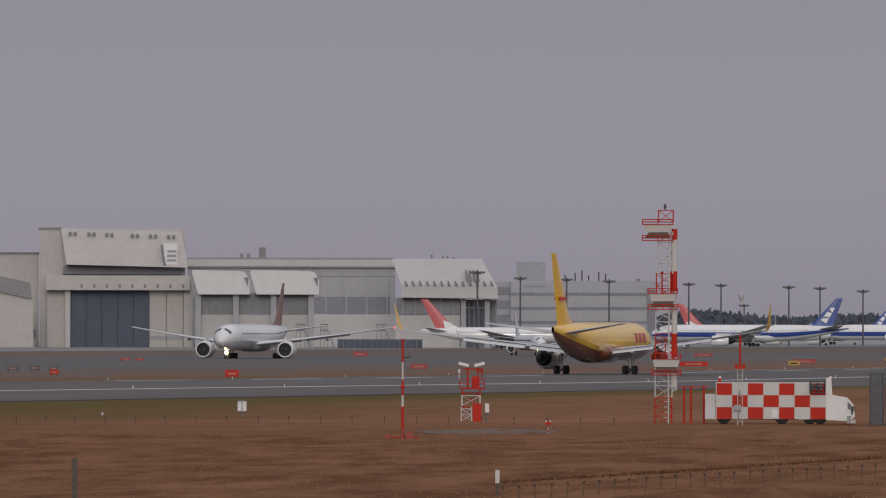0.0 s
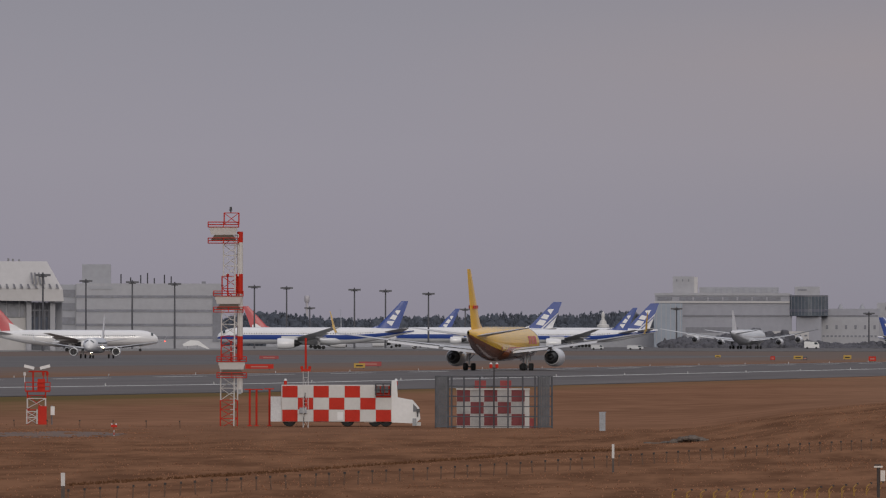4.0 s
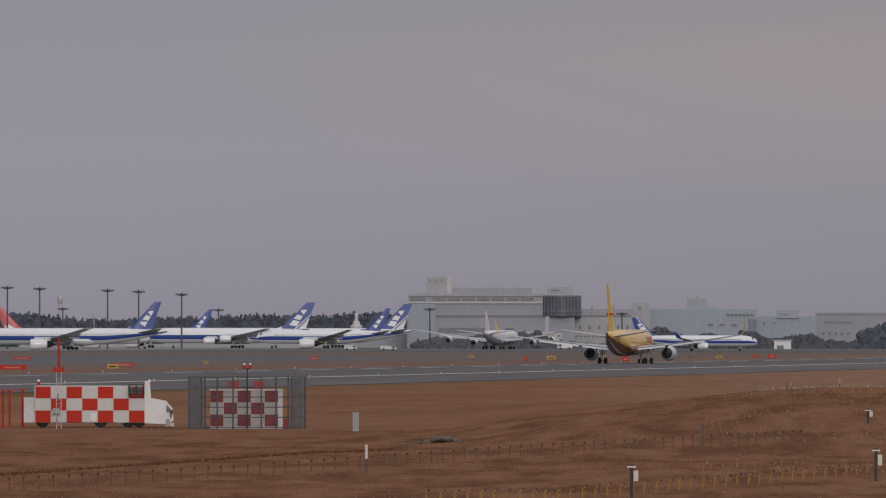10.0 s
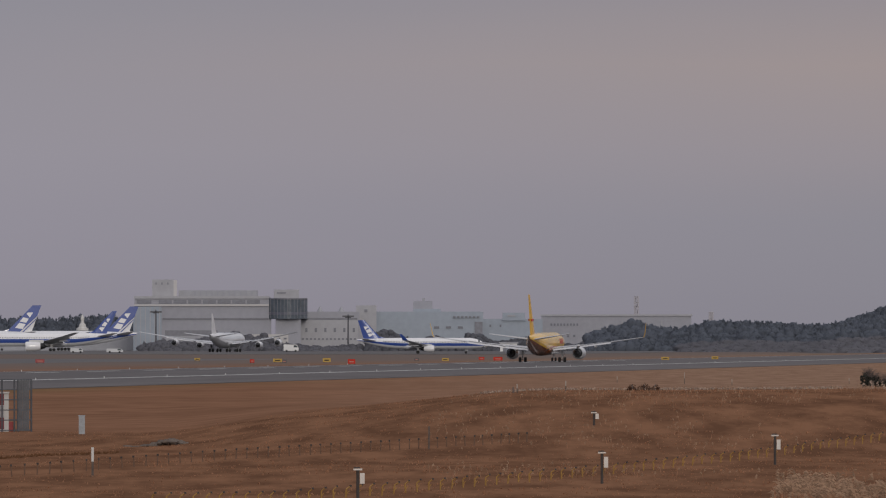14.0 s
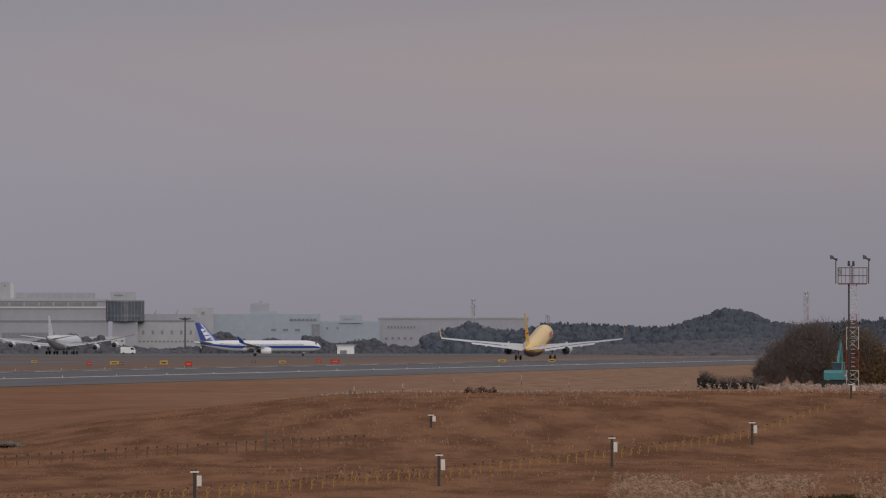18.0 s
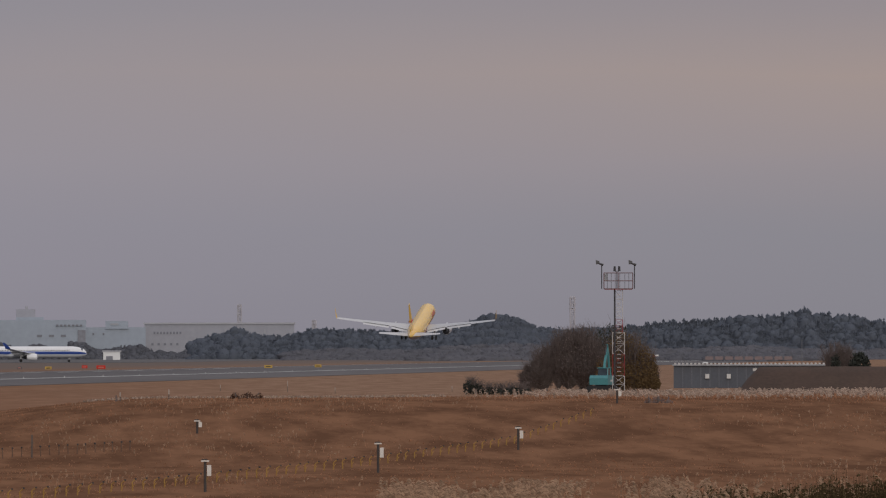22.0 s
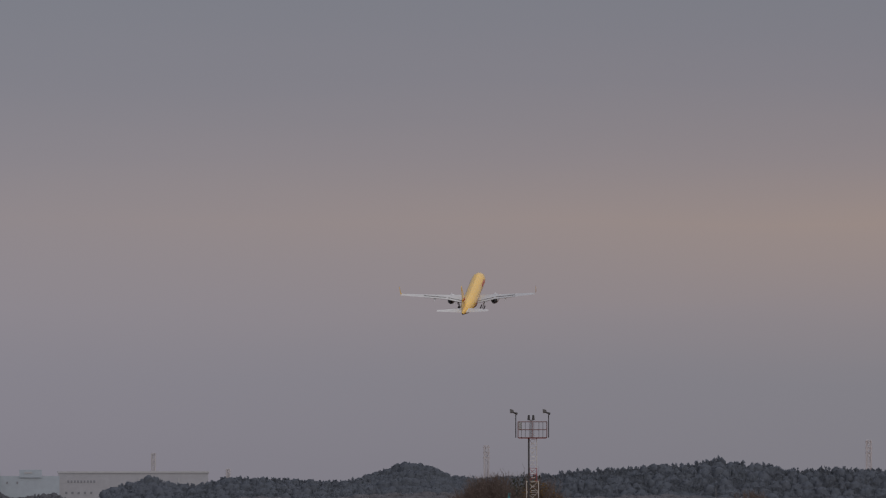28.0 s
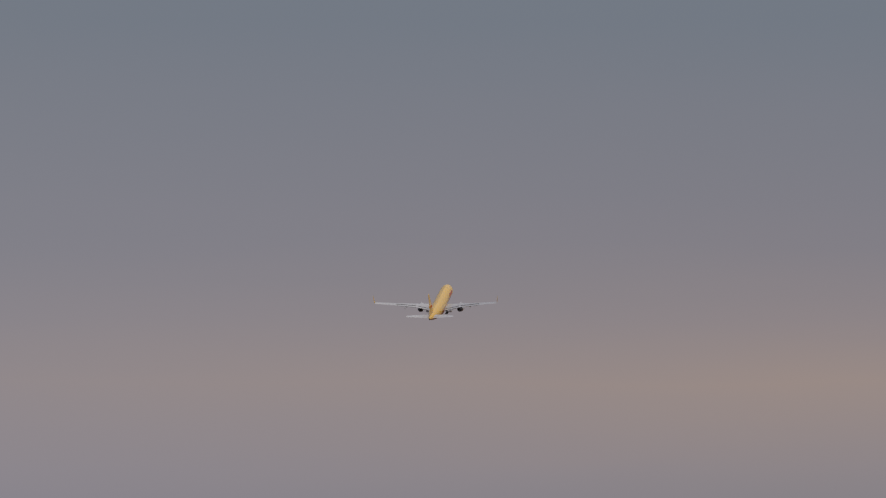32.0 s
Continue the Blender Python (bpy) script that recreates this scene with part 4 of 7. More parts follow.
def rvr_tower():
    b0, d = 836, 668
    k = d / ARC
    base = at(b0, d)
    t = thing("sensor_tower", "red and white steel sensor tower with two white cameras", "tower", base, facing(b0))
    zz = lambda e: EYE + (LEVEL - e) * k - base.z
    xx = lambda b: (b - b0) * k
    lattice(Mesh(), xx(818), xx(850), -0.5, 0.5, 0, zz(688), 1.0, 0.05).make("frame", RED, t)
    lattice(Mesh(), xx(818), xx(850), -0.53, 0.53, zz(718), zz(700), 0.68, 0.055).make("white_frame", OFFWHITE, t)
    Mesh().box(xx(814), xx(858), -0.7, 0.7, zz(689), zz(687)).make("deck", RED, t)
    rail_parts(t, RED, xx(814), xx(858), -0.7, 0.7, zz(687), zz(672), 0.03)
    Mesh().box(xx(837), xx(852), -0.6, 0, -0.1, zz(714)).make("cabinet", RED, t)
    Mesh().box(xx(836), xx(849), -0.4, 0.2, zz(687), zz(666)).make("instrument_case", RED, t)
    lattice(Mesh(), xx(817), xx(835), -0.56, 0.3, 0.05, zz(720), 0.42, 0.05).make("white_ladder_frame", OFFWHITE, t)
    Mesh().tube((xx(828), 0, zz(688)), (xx(828), 0, zz(652)), 0.06, n=8).tube((xx(820), 0, zz(653)), (xx(854), 0, zz(653)), 0.05, n=6).make("cross_arm", RED, t)
    for b, s in ((821, 1), (849, -1)):
        m = Matrix.Translation((xx(b), -0.1, zz(645))) @ pose(0, 0, 0, 0, 14 * s, 0)
        Mesh().box(-0.36, 0.36, -0.15, 0.15, -0.1, 0.1, m).make("camera_housing", WHITE, t)
    for b in (846, 853, 813):
        Mesh().tube((xx(b), 0, zz(672)), (xx(b), 0, zz(656)), 0.03, n=6).tube((xx(b), 0, zz(660)), (xx(b), 0, zz(654)), 0.09, n=8).make("lamp", WHITE if b == 813 else RED, t)
    p = thing("instrument_post", "grey post with a small white instrument case", "post", at(861, d), facing(861))
    Mesh().tube((0, 0, -0.1), (0, 0, 1.3), 0.05, n=8).make("pole", GREYMETAL, p)
    Mesh().box(-0.08, 0.2, -0.15, 0.1, 0.65, 1.25).make("case", WHITE, p)


rvr_tower()


def bare_strip():
    """A worn grey strip of bare gravel beside the masts."""
    m = Mesh()
    rows = []
    for i in range(27):
        b = 735 + 10 * i
        f = max(0.0, math.sin(math.pi * i / 26)) ** 0.5
        mid = 765.5 - 0.004 * (b - 735) + 1.2 * noise.noise((i * 0.4, 3, 0))
        rows.append([on_ground(b, mid - k * 5.5 * f) + Vector((0, 0, 0.03)) for k in (1, 0.5, 0, -0.5, -1)])
    g = m.loft(rows, closed=False, caps=False).make("gravel_strip", mat("damp_grey_gravel", (0.125, 0.098, 0.090), 0.9, scale=0.2, second=(0.19, 0.13, 0.10), bump=0.02, spec=0.1), smooth=False)
    tagged(g, "worn grey strip of bare damp gravel in the turf", "gravel strip", kind="structure")


bare_strip()


def marker_peg():
    p = on_ground(971, 768)
    t = thing("marker_peg", "small red lamp box on a white and red striped peg", "marker", p, facing(971))
    for i in range(4):
        Mesh().tube((0, 0, 0.16 * i - 0.05), (0, 0, 0.16 * i + 0.11), 0.03, n=8).make("peg_band", RED if i % 2 else OFFWHITE, t)
    Mesh().box(-0.2, 0.2, -0.12, 0.12, 0.60, 0.76).make("lamp_box", RED, t)
    for x in (-0.14, 0.14):
        Mesh().tube((x, 0, 0.76), (x, 0, 0.84), 0.05, 0.035, n=8).make("lens", WHITE, t)


marker_peg()


def sign_board():
    d = 700
    base = at(429, d)
    t = thing("sign_board", "small white square board on twin posts", "sign", base, facing(429))
    k = d / ARC
    z = EYE + (LEVEL - 719.5) * k - base.z
    Mesh().box(-0.32, 0.32, -0.04, 0, z - 0.36, z + 0.36).make("board", WHITE, t, smooth=False)
    Mesh().box(-0.05, 0.05, -0.06, -0.042, z - 0.4, z + 0.4).make("centre_strip", GREYMETAL, t)
    Mesh().box(-0.34, 0.34, -0.07, -0.043, z + 0.28, z + 0.33).make("top_strip", GREYMETAL, t)
    for x in (-0.03, 0.03):
        Mesh().tube((x, 0.05, -0.2), (x, 0.05, z + 0.3), 0.03, n=6).make("post", GREYMETAL, t)


sign_board()


CAGEGREY = mat("weathered_cage_steel", (0.088, 0.093, 0.105), 0.6, 0.2, vary=0.25, scale=2)


def cage():
    b0, d = 1643, 648
    k = d / ARC
    base = at(b0, d)
    zz = lambda e: EYE + (LEVEL - e) * k - base.z
    xx = lambda b: (b - b0) * k
    t = thing("steel_cage", "grey galvanised steel frame cage with louvred side screens", "cage", base, facing(b0))
    x0, x1, z1 = xx(1540), xx(1746), zz(660)
    for y in (0, 3.4):
        for b in (1540, 1562, 1568, 1590, 1618, 1643, 1668, 1694, 1716, 1722, 1746):
            Mesh().tube((xx(b), y, -0.1), (xx(b), y, z1), 0.055, n=6).make("upright", CAGEGREY, t)
        for q in range(6):
            z = z1 - (z1 - 0.1) * q / 5
            Mesh().tube((x0, y, z), (x1, y, z), 0.035, n=5).make("cross_bar", CAGEGREY, t)
        for bl, br in ((1541, 1563), (1722, 1745)):
            for q in range(int((xx(br) - xx(bl)) / 0.11)):
                Mesh().box(xx(bl) + q * 0.11, xx(bl) + q * 0.11 + 0.085, y - 0.03, y + 0.03, 0.05, z1 - 0.05).make("slat", CAGEGREY, t, smooth=False)
    for b in (1540, 1568, 1618, 1668, 1722, 1746):
        Mesh().tube((xx(b), 0, z1), (xx(b), 3.4, z1), 0.04, n=5).make("top_bar", CAGEGREY, t)
    lamp = thing("twin_beacon", "twin red beacon on a thin dark pole", "lamp", at(1643, d - 1), facing(1643))
    z2 = zz(640)
    Mesh().tube((0, 0, 0), (0, 0, z2 - 0.2), 0.05, n=6).tube((-0.2, 0, z2 - 0.2), (0.2, 0, z2 - 0.2), 0.04, n=6).make("pole", DARKMETAL, lamp)
    for x in (-0.2, 0.2):
        Mesh().tube((x, 0, z2 - 0.2), (x, 0, z2 + 0.05), 0.1, n=8).make("beacon", RED, lamp)
        Mesh().tube((x, 0, z2 + 0.05), (x, 0, z2 + 0.16), 0.1, 0.04, n=8).make("glass", WHITE, lamp)
    h = thing("chequered_hut", "small hut chequered in dull red and white inside the cage", "hut", at(1637, d + 1.7), facing(1637))
    hx = lambda b: (b - 1637) * k
    hz = zz(682)
    body = Mesh().box(hx(1577), hx(1706), 0.1, 1.2, 0, hz).make("body", OFFWHITE, h, smooth=False)
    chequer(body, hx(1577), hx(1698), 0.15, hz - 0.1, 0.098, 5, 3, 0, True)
    Mesh().box(hx(1576), hx(1707), 0.0, 1.3, hz - 0.1, hz).make("roof", OFFWHITE, h)
    for b in (1609, 1654):
        Mesh().box(hx(b), hx(b + 20), 0.3, 1.0, hz, zz(668)).make("roof_unit", DULLRED, h)
    Mesh().box(hx(1706), hx(1714), 0.3, 1.0, 0, zz(735)).make("side_box", DULLRED, h)


cage()


LAMPBOXPALE = mat("dusty_pale_paint", (0.38, 0.33, 0.29), 0.8, vary=0.2, scale=3, spec=0.2)
RUSTPOST = mat("dull_brown_grey_post", (0.11, 0.09, 0.08), 0.85, vary=0.2, scale=4, spec=0.2)


def plain_posts():
    g = thing("cabinet", "grey steel roadside cabinet on the turf", "cabinet", on_ground(1835, 757), facing(1835))
    Mesh().box(-0.2, 0.2, -0.2, 0.2, -0.1, 1.2).make("body", GREYMETAL, g)
    Mesh().box(-0.23, 0.23, -0.23, 0.23, 1.2, 1.26).make("lid", GREYMETAL, g)
    for b, e0, e1, w, paint, label in ((881, 880, 832, 0.07, OFFWHITE, "white marker post in the turf"), (1854, 832, 780, 0.05, OFFWHITE, "white-topped marker post in the turf"),
                                       (2449, 785, 743, 0.035, RUSTPOST, "slim dark post in the turf"), (133, 900, 812, 0.09, RUSTPOST, "grey concrete post in the turf"), (182, 742, 731, 0.05, OFFWHITE, "small white peg in the turf"),
                                       *((b, e0, e0 - h, 0.035, LAMPBOXPALE, "slim pale post on the crest of the bank") for b, e0, h in ((2605, 684, 16), (2691, 681, 18), (2782, 667, 12), (2901, 668, 20), (2985, 671, 11), (3192, 668, 10)))):
        p = on_ground(b, e0)
        d = p.xy.length
        t = thing("marker_post", label, "post", p, facing(b))
        h = (e0 - e1) * d / ARC
        Mesh().box(-w, w, -w, w, -0.2, h * 0.52).make("lower_post", RUSTPOST, t)
        Mesh().box(-w * 1.15, w * 1.15, -w * 1.15, w * 1.15, h * 0.52, h).make("upper_post", paint, t)


plain_posts()


POSTDARK = mat("tarred_steel", (0.07, 0.060, 0.056), 0.8, vary=0.2, scale=3, spec=0.2)
LAMPBOX = mat("dusty_beige_paint", (0.62, 0.58, 0.53), 0.6, vary=0.15, scale=2)


def sensor_posts():
    for b, e0, e1, s in ((2323, 874, 815, 1.0), (2755, 846, 786, 1.0), (3061, 812, 756, 1.0), (3309, 772, 729, 1.0), (2741, 744, 716, 1.0), (3484, 690, 662, 1.0)):
        p = on_ground(b, e0)
        h = (e0 - e1) * p.xy.length / ARC
        t = thing("sensor_post", "dark post with a white sensor box and lamp head", "post", p, facing(b), "sensor posts along the fence")
        Mesh().tube((0, 0, -0.2), (0, 0, h - 0.12), 0.06, n=8).make("pole", POSTDARK, t)
        Mesh().box(-0.17, 0.17, -0.12, 0.12, h - 0.12, h - 0.06).make("head_plate", LAMPBOX, t)
        Mesh().box(-0.15, 0.1, -0.09, 0.09, h - 0.05, h).make("cap", POSTDARK, t)
        Mesh().box(0.08, 0.26, -0.12, 0.1, h * 0.5, h * 0.78 + 0.05).make("box", LAMPBOX, t)


sensor_posts()

STAKE = mat("weathered_yellow_paint", (0.33, 0.185, 0.045), 0.8, vary=0.3, scale=8)
RUSTY = mat("rusty_stake", (0.145, 0.085, 0.055), 0.85, vary=0.3, scale=8)


def fence(name, label, line, gap, tall, bent, paint):
    """Stakes along a line of (bearing, elevation) corners, gap in bearing counts from start to end."""
    t = thing(name, label, "fence", on_ground(*line[0]), 0)
    b, i = line[0][0], 0
    stake = None
    while b < line[-1][0]:
        while i + 2 < len(line) and b > line[i + 1][0]:
            i += 1
        (b0, e0), (b1, e1) = line[i], line[i + 1]
        e = e0 + (e1 - e0) * (b - b0) / (b1 - b0)
        p = on_ground(b, e)
        f = (b - line[0][0]) / (line[-1][0] - line[0][0])
        if stake is None:
            m = Mesh().tube((0, 0, -0.2), (0, 0, tall), 0.032, n=5)
            if bent:
                m.tube((0, 0, tall), (0.18, 0, tall + 0.14), 0.026, n=5).tube((0, 0, tall * 0.35), (0.10, 0, tall * 0.8), 0.016, n=4)
            c = Mesh().box(0.14, 0.21, -0.035, 0.035, tall + 0.10, tall + 0.17) if bent else Mesh().box(-0.038, 0.038, -0.038, 0.038, tall - 0.08, tall + 0.01)
            s = m.make("stake", paint, t)
            stake, cap = s.data, c.make("cap", POSTDARK, s).data
        else:
            s = new("stake", stake)
            s.parent = t
            new("cap", cap).parent = s
        s.location = p - t.location
        s.rotation_euler = (random.uniform(-0.06, 0.06), random.uniform(-0.08, 0.08), random.uniform(-0.6, 0.6))
        b += gap[0] + (gap[1] - gap[0]) * f
    return t


fence("stake_fence", "row of low rusty stakes with sagging wire", [(890, 888), (1184, 866), (1660, 836), (2100, 802), (2634, 772)], (29, 15), 0.56, False, RUSTY)
fence("stake_fence", "row of low yellow bent stakes across the turf", [(1960, 884), (2169, 882), (2700, 836), (3061, 797), (3300, 762), (3440, 712)], (24, 13), 0.36, True, STAKE)
fence("stake_fence", "scattered dark stakes on the far turf", [(30, 752), (420, 750), (900, 752), (1090, 753)], (52, 60), 0.5, False, RUSTY)

# ---- buildings beyond the apron ----
CREAM = mat("cream_cladding", (0.45, 0.425, 0.41), 0.6, vary=0.07, scale=0.05)
PALECLAD = mat("pale_grey_cladding", (0.345, 0.345, 0.372), 0.6, vary=0.08, scale=0.05)
CANOPYWHITE = mat("white_cladding", (0.47, 0.455, 0.455), 0.55, vary=0.06, scale=0.05)
# whiter canopy cladding, brightened further for its sunlit top
CANOPYBRIGHT = mat("sunlit_white_cladding", (0.60, 0.59, 0.59), 0.5, vary=0.05, scale=0.05)
BLUEDOOR = mat("dark_blue_hangar_door", (0.05, 0.066, 0.11), 0.55, vary=0.2, scale=0.1)
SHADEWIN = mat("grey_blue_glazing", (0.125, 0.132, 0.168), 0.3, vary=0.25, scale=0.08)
# DARKROOF and BANDGREY are lifted towards grey, with haze in the colour
DARKROOF = mat("dark_roof_sheet", (0.22, 0.215, 0.22), 0.6, vary=0.15, scale=0.1)
GREYWALL = mat("grey_wall", (0.32, 0.325, 0.355), 0.65, vary=0.08, scale=0.05)
BLUEGREY = mat("blue_grey_cladding", (0.27, 0.31, 0.37), 0.5, vary=0.08, scale=0.04)
LILACGREY = mat("warm_grey_cladding", (0.295, 0.298, 0.338), 0.6, vary=0.08, scale=0.04)
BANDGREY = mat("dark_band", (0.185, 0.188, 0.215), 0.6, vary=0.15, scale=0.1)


class Site:
    """Drawing frame of a far building: local x across the line of sight, y away, z up; b and e in bearing counts."""

    def __init__(self, name, label, category, b0, d, base=0.62):
        self.b0, self.k, self.base = b0, d / ARC, base
        p = at(b0, d, LEVEL)
        self.t = thing(name, label, category, (p.x, p.y, base), facing(b0))

    def x(self, b):
        return (b - self.b0) * self.k

    def z(self, e):
        return max(0.0, EYE + (LEVEL - e) * self.k - self.base)

    def box(self, name, paint, b0, b1, e0, e1, y0=0.0, y1=20.0, parent=None, label=""):
        """e0 top, e1 bottom."""
        return Mesh().box(self.x(b0), self.x(b1), y0, y1, self.z(e1), self.z(e0)).make(name, paint, parent or self.t, label, smooth=False)

    def poly(self, name, paint, pts, y0, y1, parent=None):
        return Mesh().prism([(self.x(b), self.z(e)) for b, e in pts], y0, y1).make(name, paint, parent or self.t, smooth=False)

    def row(self, name, paint, b0, b1, n, w, e0, e1, y0, y1, parent=None):
        """n alike pieces, w wide, spread between b0 and b1."""
        me = None
        for i in range(n):
            b = b0 + (b1 - b0) * (i / (n - 1) if n > 1 else 0)
            if me is None:
                me = Mesh().box(0, w * self.k, y0, y1, self.z(e1), self.z(e0)).make(name, paint, parent or self.t, smooth=False)
                me.location = (self.x(b), 0, 0)
            else:
                o = new(name, me.data)
                o.parent = parent or self.t
                o.location = (self.x(b), 0, 0)


def hangar_tall():
    s = Site("hangar", "tall cream aircraft hangar with dark blue sliding doors", "hangar", 195, 3250)
    s.box("body", CREAM, 70, 328, 407, 620, 6, 80)
    s.box("roof_edge", DARKROOF, 68, 110, 404, 407, 5.5, 81)
    # leaning fascia over the door
    k = Mesh()
    top = [(s.x(108), 2, s.z(405)), (s.x(322), 2, s.z(412)), (s.x(322), 7, s.z(412)), (s.x(108), 7, s.z(405))]
    low = [(s.x(118), -6, s.z(470)), (s.x(332), -6, s.z(475)), (s.x(332), 7, s.z(475)), (s.x(118), 7, s.z(470))]
    f = k.loft([top, low]).make("fascia", CREAM, s.t, smooth=False)
    for b in (122, 155, 187, 232, 264, 296):
        for o in (0, 9):
            s.box("vent", BANDGREY, b + o, b + o + 5, 412 + (b - 122) * 0.03, 418 + (b - 122) * 0.03, -0.2, 2.6, f)
    s.box("sign_panel", WHITE, 290, 314, 432, 470, -5.4, -3, f, "pale square sign panel with grey bars")
    for e in (444, 452, 460):
        s.box("sign_bar", GREYWALL, 296, 312, e, e + 4, -5.7, -5.3, f)
    # dark slanted strip that draws the sign panel's shadow as a solid piece
    s.poly("sign_edge_board", BANDGREY, [(284, 434), (287, 434), (294, 472), (290, 472)], -5.8, -4)
    # solid dark box under the fascia, standing for a shaded gap
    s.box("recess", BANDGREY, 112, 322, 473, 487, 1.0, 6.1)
    s.box("canopy_beam", CREAM, 82, 336, 489, 515, -8, 6)
    s.row("beam_port", BANDGREY, 143, 322, 9, 4, 505, 511, -8.1, -7.9)
    s.box("column", CREAM, 84, 116, 515, 620, -2, 6)
    s.box("column", CANOPYWHITE, 116, 125, 515, 620, -5, -2)
    for i in range(5):
        s.box("door_leaf", BLUEDOOR, 125 + i * 28, 152.4 + i * 28, 514, 620, -1.5 + 0.5 * (i % 2), 0.5 + 0.5 * (i % 2))
    for i in range(2):
        s.box("closed_door_leaf", CREAM, 265 + i * 30, 294 + i * 30, 514, 620, -2, 0)
        s.box("door_band", GREYWALL, 265 + i * 30, 294 + i * 30, 596, 603, -2.1, -1.9)
    s.box("column", CREAM, 325, 340, 500, 620, -3, 10)
    w = Site("hangar_annex", "cream side annex of the hangar with a flat roof", "building", 30, 3260)
    w.box("wall", CREAM, -60, 69, 450, 620, 10, 60)
    w.box("roof_edge", DARKROOF, -60, 70, 447.5, 450, 9, 61)
    w.box("door", DARKROOF, 60, 64, 584, 600, 9.8, 10.2)
    l = Site("workshop", "low cream workshop with a sloping dark roof", "building", 20, 3200)
    l.poly("wall", CREAM, [(-60, 620), (60, 620), (58, 527), (40, 516), (-60, 480)], 0, 30)
    l.poly("roof", DARKROOF, [(-60, 477), (54, 502), (57, 530), (53, 530), (-60, 506)], -1, 0.2)


hangar_tall()


def hangar_long():
    s = Site("hangar", "long pale grey hangar with a window band", "hangar", 540, 3380)
    s.box("body", PALECLAD, 332, 700, 474, 620, 2, 80)
    s.box("parapet", CANOPYWHITE, 331, 697, 460, 472, 1, 80)
    s.box("roof_line", DARKROOF, 331, 700, 456.5, 460, 8, 80)
    s.box("parapet_line", BANDGREY, 331, 700, 472, 475, 0.8, 2.2)
    s.row("cladding_rib", GREYWALL, 566, 690, 4, 1.2, 475, 525, 1.6, 2.1)
    s.box("cladding_line", GREYWALL, 560, 700, 488, 489.5, 1.7, 2.1)
    win = s.box("window_band", SHADEWIN, 345, 690, 526, 557, 1.5, 2.1)
    s.row("mullion", GREYWALL, 360, 684, 10, 2.5, 526, 557, 1.2, 1.55, win)
    s.box("plinth", CANOPYWHITE, 345, 700, 557, 620, 1.2, 2.1)
    for b in (424, 436, 458, 464):
        s.box("roof_unit", DARKROOF, b, b + 6, 449 if b < 450 else 438, 458, 20, 26)
    c = Site("hangar_canopy", "white rounded canopy block in front of the long hangar", "building", 452, 3220)
    for b0, b1 in ((341, 438), (444, 561)):
        c.poly("canopy", CANOPYBRIGHT, [(b0 + 10, 522), (b1 + 4, 522), (b1 + 4, 497), (b1 - 4, 483), (b1 - 12, 480.5), (b0, 479), (b0 - 1, 484)], 0, 16)
        c.poly("canopy_notch", BANDGREY, [(b1 - 6, 492), (b1 + 2, 492), (b1 + 1, 508)], -0.4, 0.2)
    c.row("column", PALECLAD, 346, 546, 4, 10, 520, 620, 3, 8)
    c.box("rear_wall", SHADEWIN, 345, 556, 520, 560, 8, 9)
    c.box("lower_wall", CANOPYWHITE, 345, 556, 558, 620, 7.5, 9)
    h = Site("hangar", "white hangar head with a leaning fascia and sign bars", "hangar", 790, 3300)
    m = Mesh().loft([[(h.x(693), 3, h.z(458)), (h.x(852), 3, h.z(458)), (h.x(852), 40, h.z(458)), (h.x(693), 40, h.z(458))],
                     [(h.x(712), -5, h.z(508)), (h.x(880), -5, h.z(508)), (h.x(880), 40, h.z(508)), (h.x(712), 40, h.z(508))],
                     [(h.x(712), -5, h.z(527)), (h.x(882), -5, h.z(529)), (h.x(882), 40, h.z(529)), (h.x(712), 40, h.z(527))]]).make("fascia", CANOPYWHITE, h.t, smooth=False)
    for i in range(13):
        h.poly("floodlight", BANDGREY, [(716 + 12.6 * i, 498), (719 + 12.6 * i, 498), (722 + 12.6 * i, 505), (718 + 12.6 * i, 505)], -6.2, -4.6, m)
    for i, b in enumerate((823, 829, 836, 843)):
        h.poly("sign_bar", BANDGREY, [(b, 478), (b + 3, 478), (b + 6, 498), (b + 3, 498)], -4.4, -1.8, m)
    h.box("front_wall", PALECLAD, 700, 815, 527, 620, 4, 40)
    band = h.box("window_band", SHADEWIN, 702, 812, 528, 557, 3.5, 4.1)
    h.row("mullion", GREYWALL, 712, 802, 5, 2.5, 528, 557, 3.2, 3.55, band)
    h.box("front_plinth", CANOPYWHITE, 700, 815, 558, 620, 3.6, 4.1)
    h.row("column", PALECLAD, 816, 858, 2, 9, 528, 620, 0, 5)
    h.box("dark_doorway", BLUEDOOR, 816, 868, 556, 582, 4, 5)
    h.box("back_wall", GREYWALL, 815, 880, 530, 620, 30, 40)
    for b in (822, 830, 839, 848, 856):
        Mesh().tube((h.x(b), 3, h.z(582)), (h.x(b), 3, h.z(530)), 0.4, n=5).make("gantry_leg", BANDGREY, h.t)
    Mesh().tube((h.x(818), 3, h.z(545)), (h.x(860), 3, h.z(545)), 0.4, n=5).make("gantry_beam", BANDGREY, h.t)
    for b, e in ((764, 450), (784, 452), (792, 453), (803, 454)):
        Mesh().tube((h.x(b), 20, h.z(458)), (h.x(b), 20, h.z(e)), 0.35, n=5).make("roof_vent", DARKROOF, h.t)


hangar_long()


def blast_fence():
    s = Site("blast_fence", "low slate-grey blast fence before the hangars", "fence", 680, 3120)
    s.row("fence_panel", BLUEDOOR, 598, 738, 15, 9.4, 601, 620, 0, 0.4)
    s.row("fence_post", BANDGREY, 597.6, 747, 16, 0.8, 600, 620, -0.5, 0.5)


blast_fence()


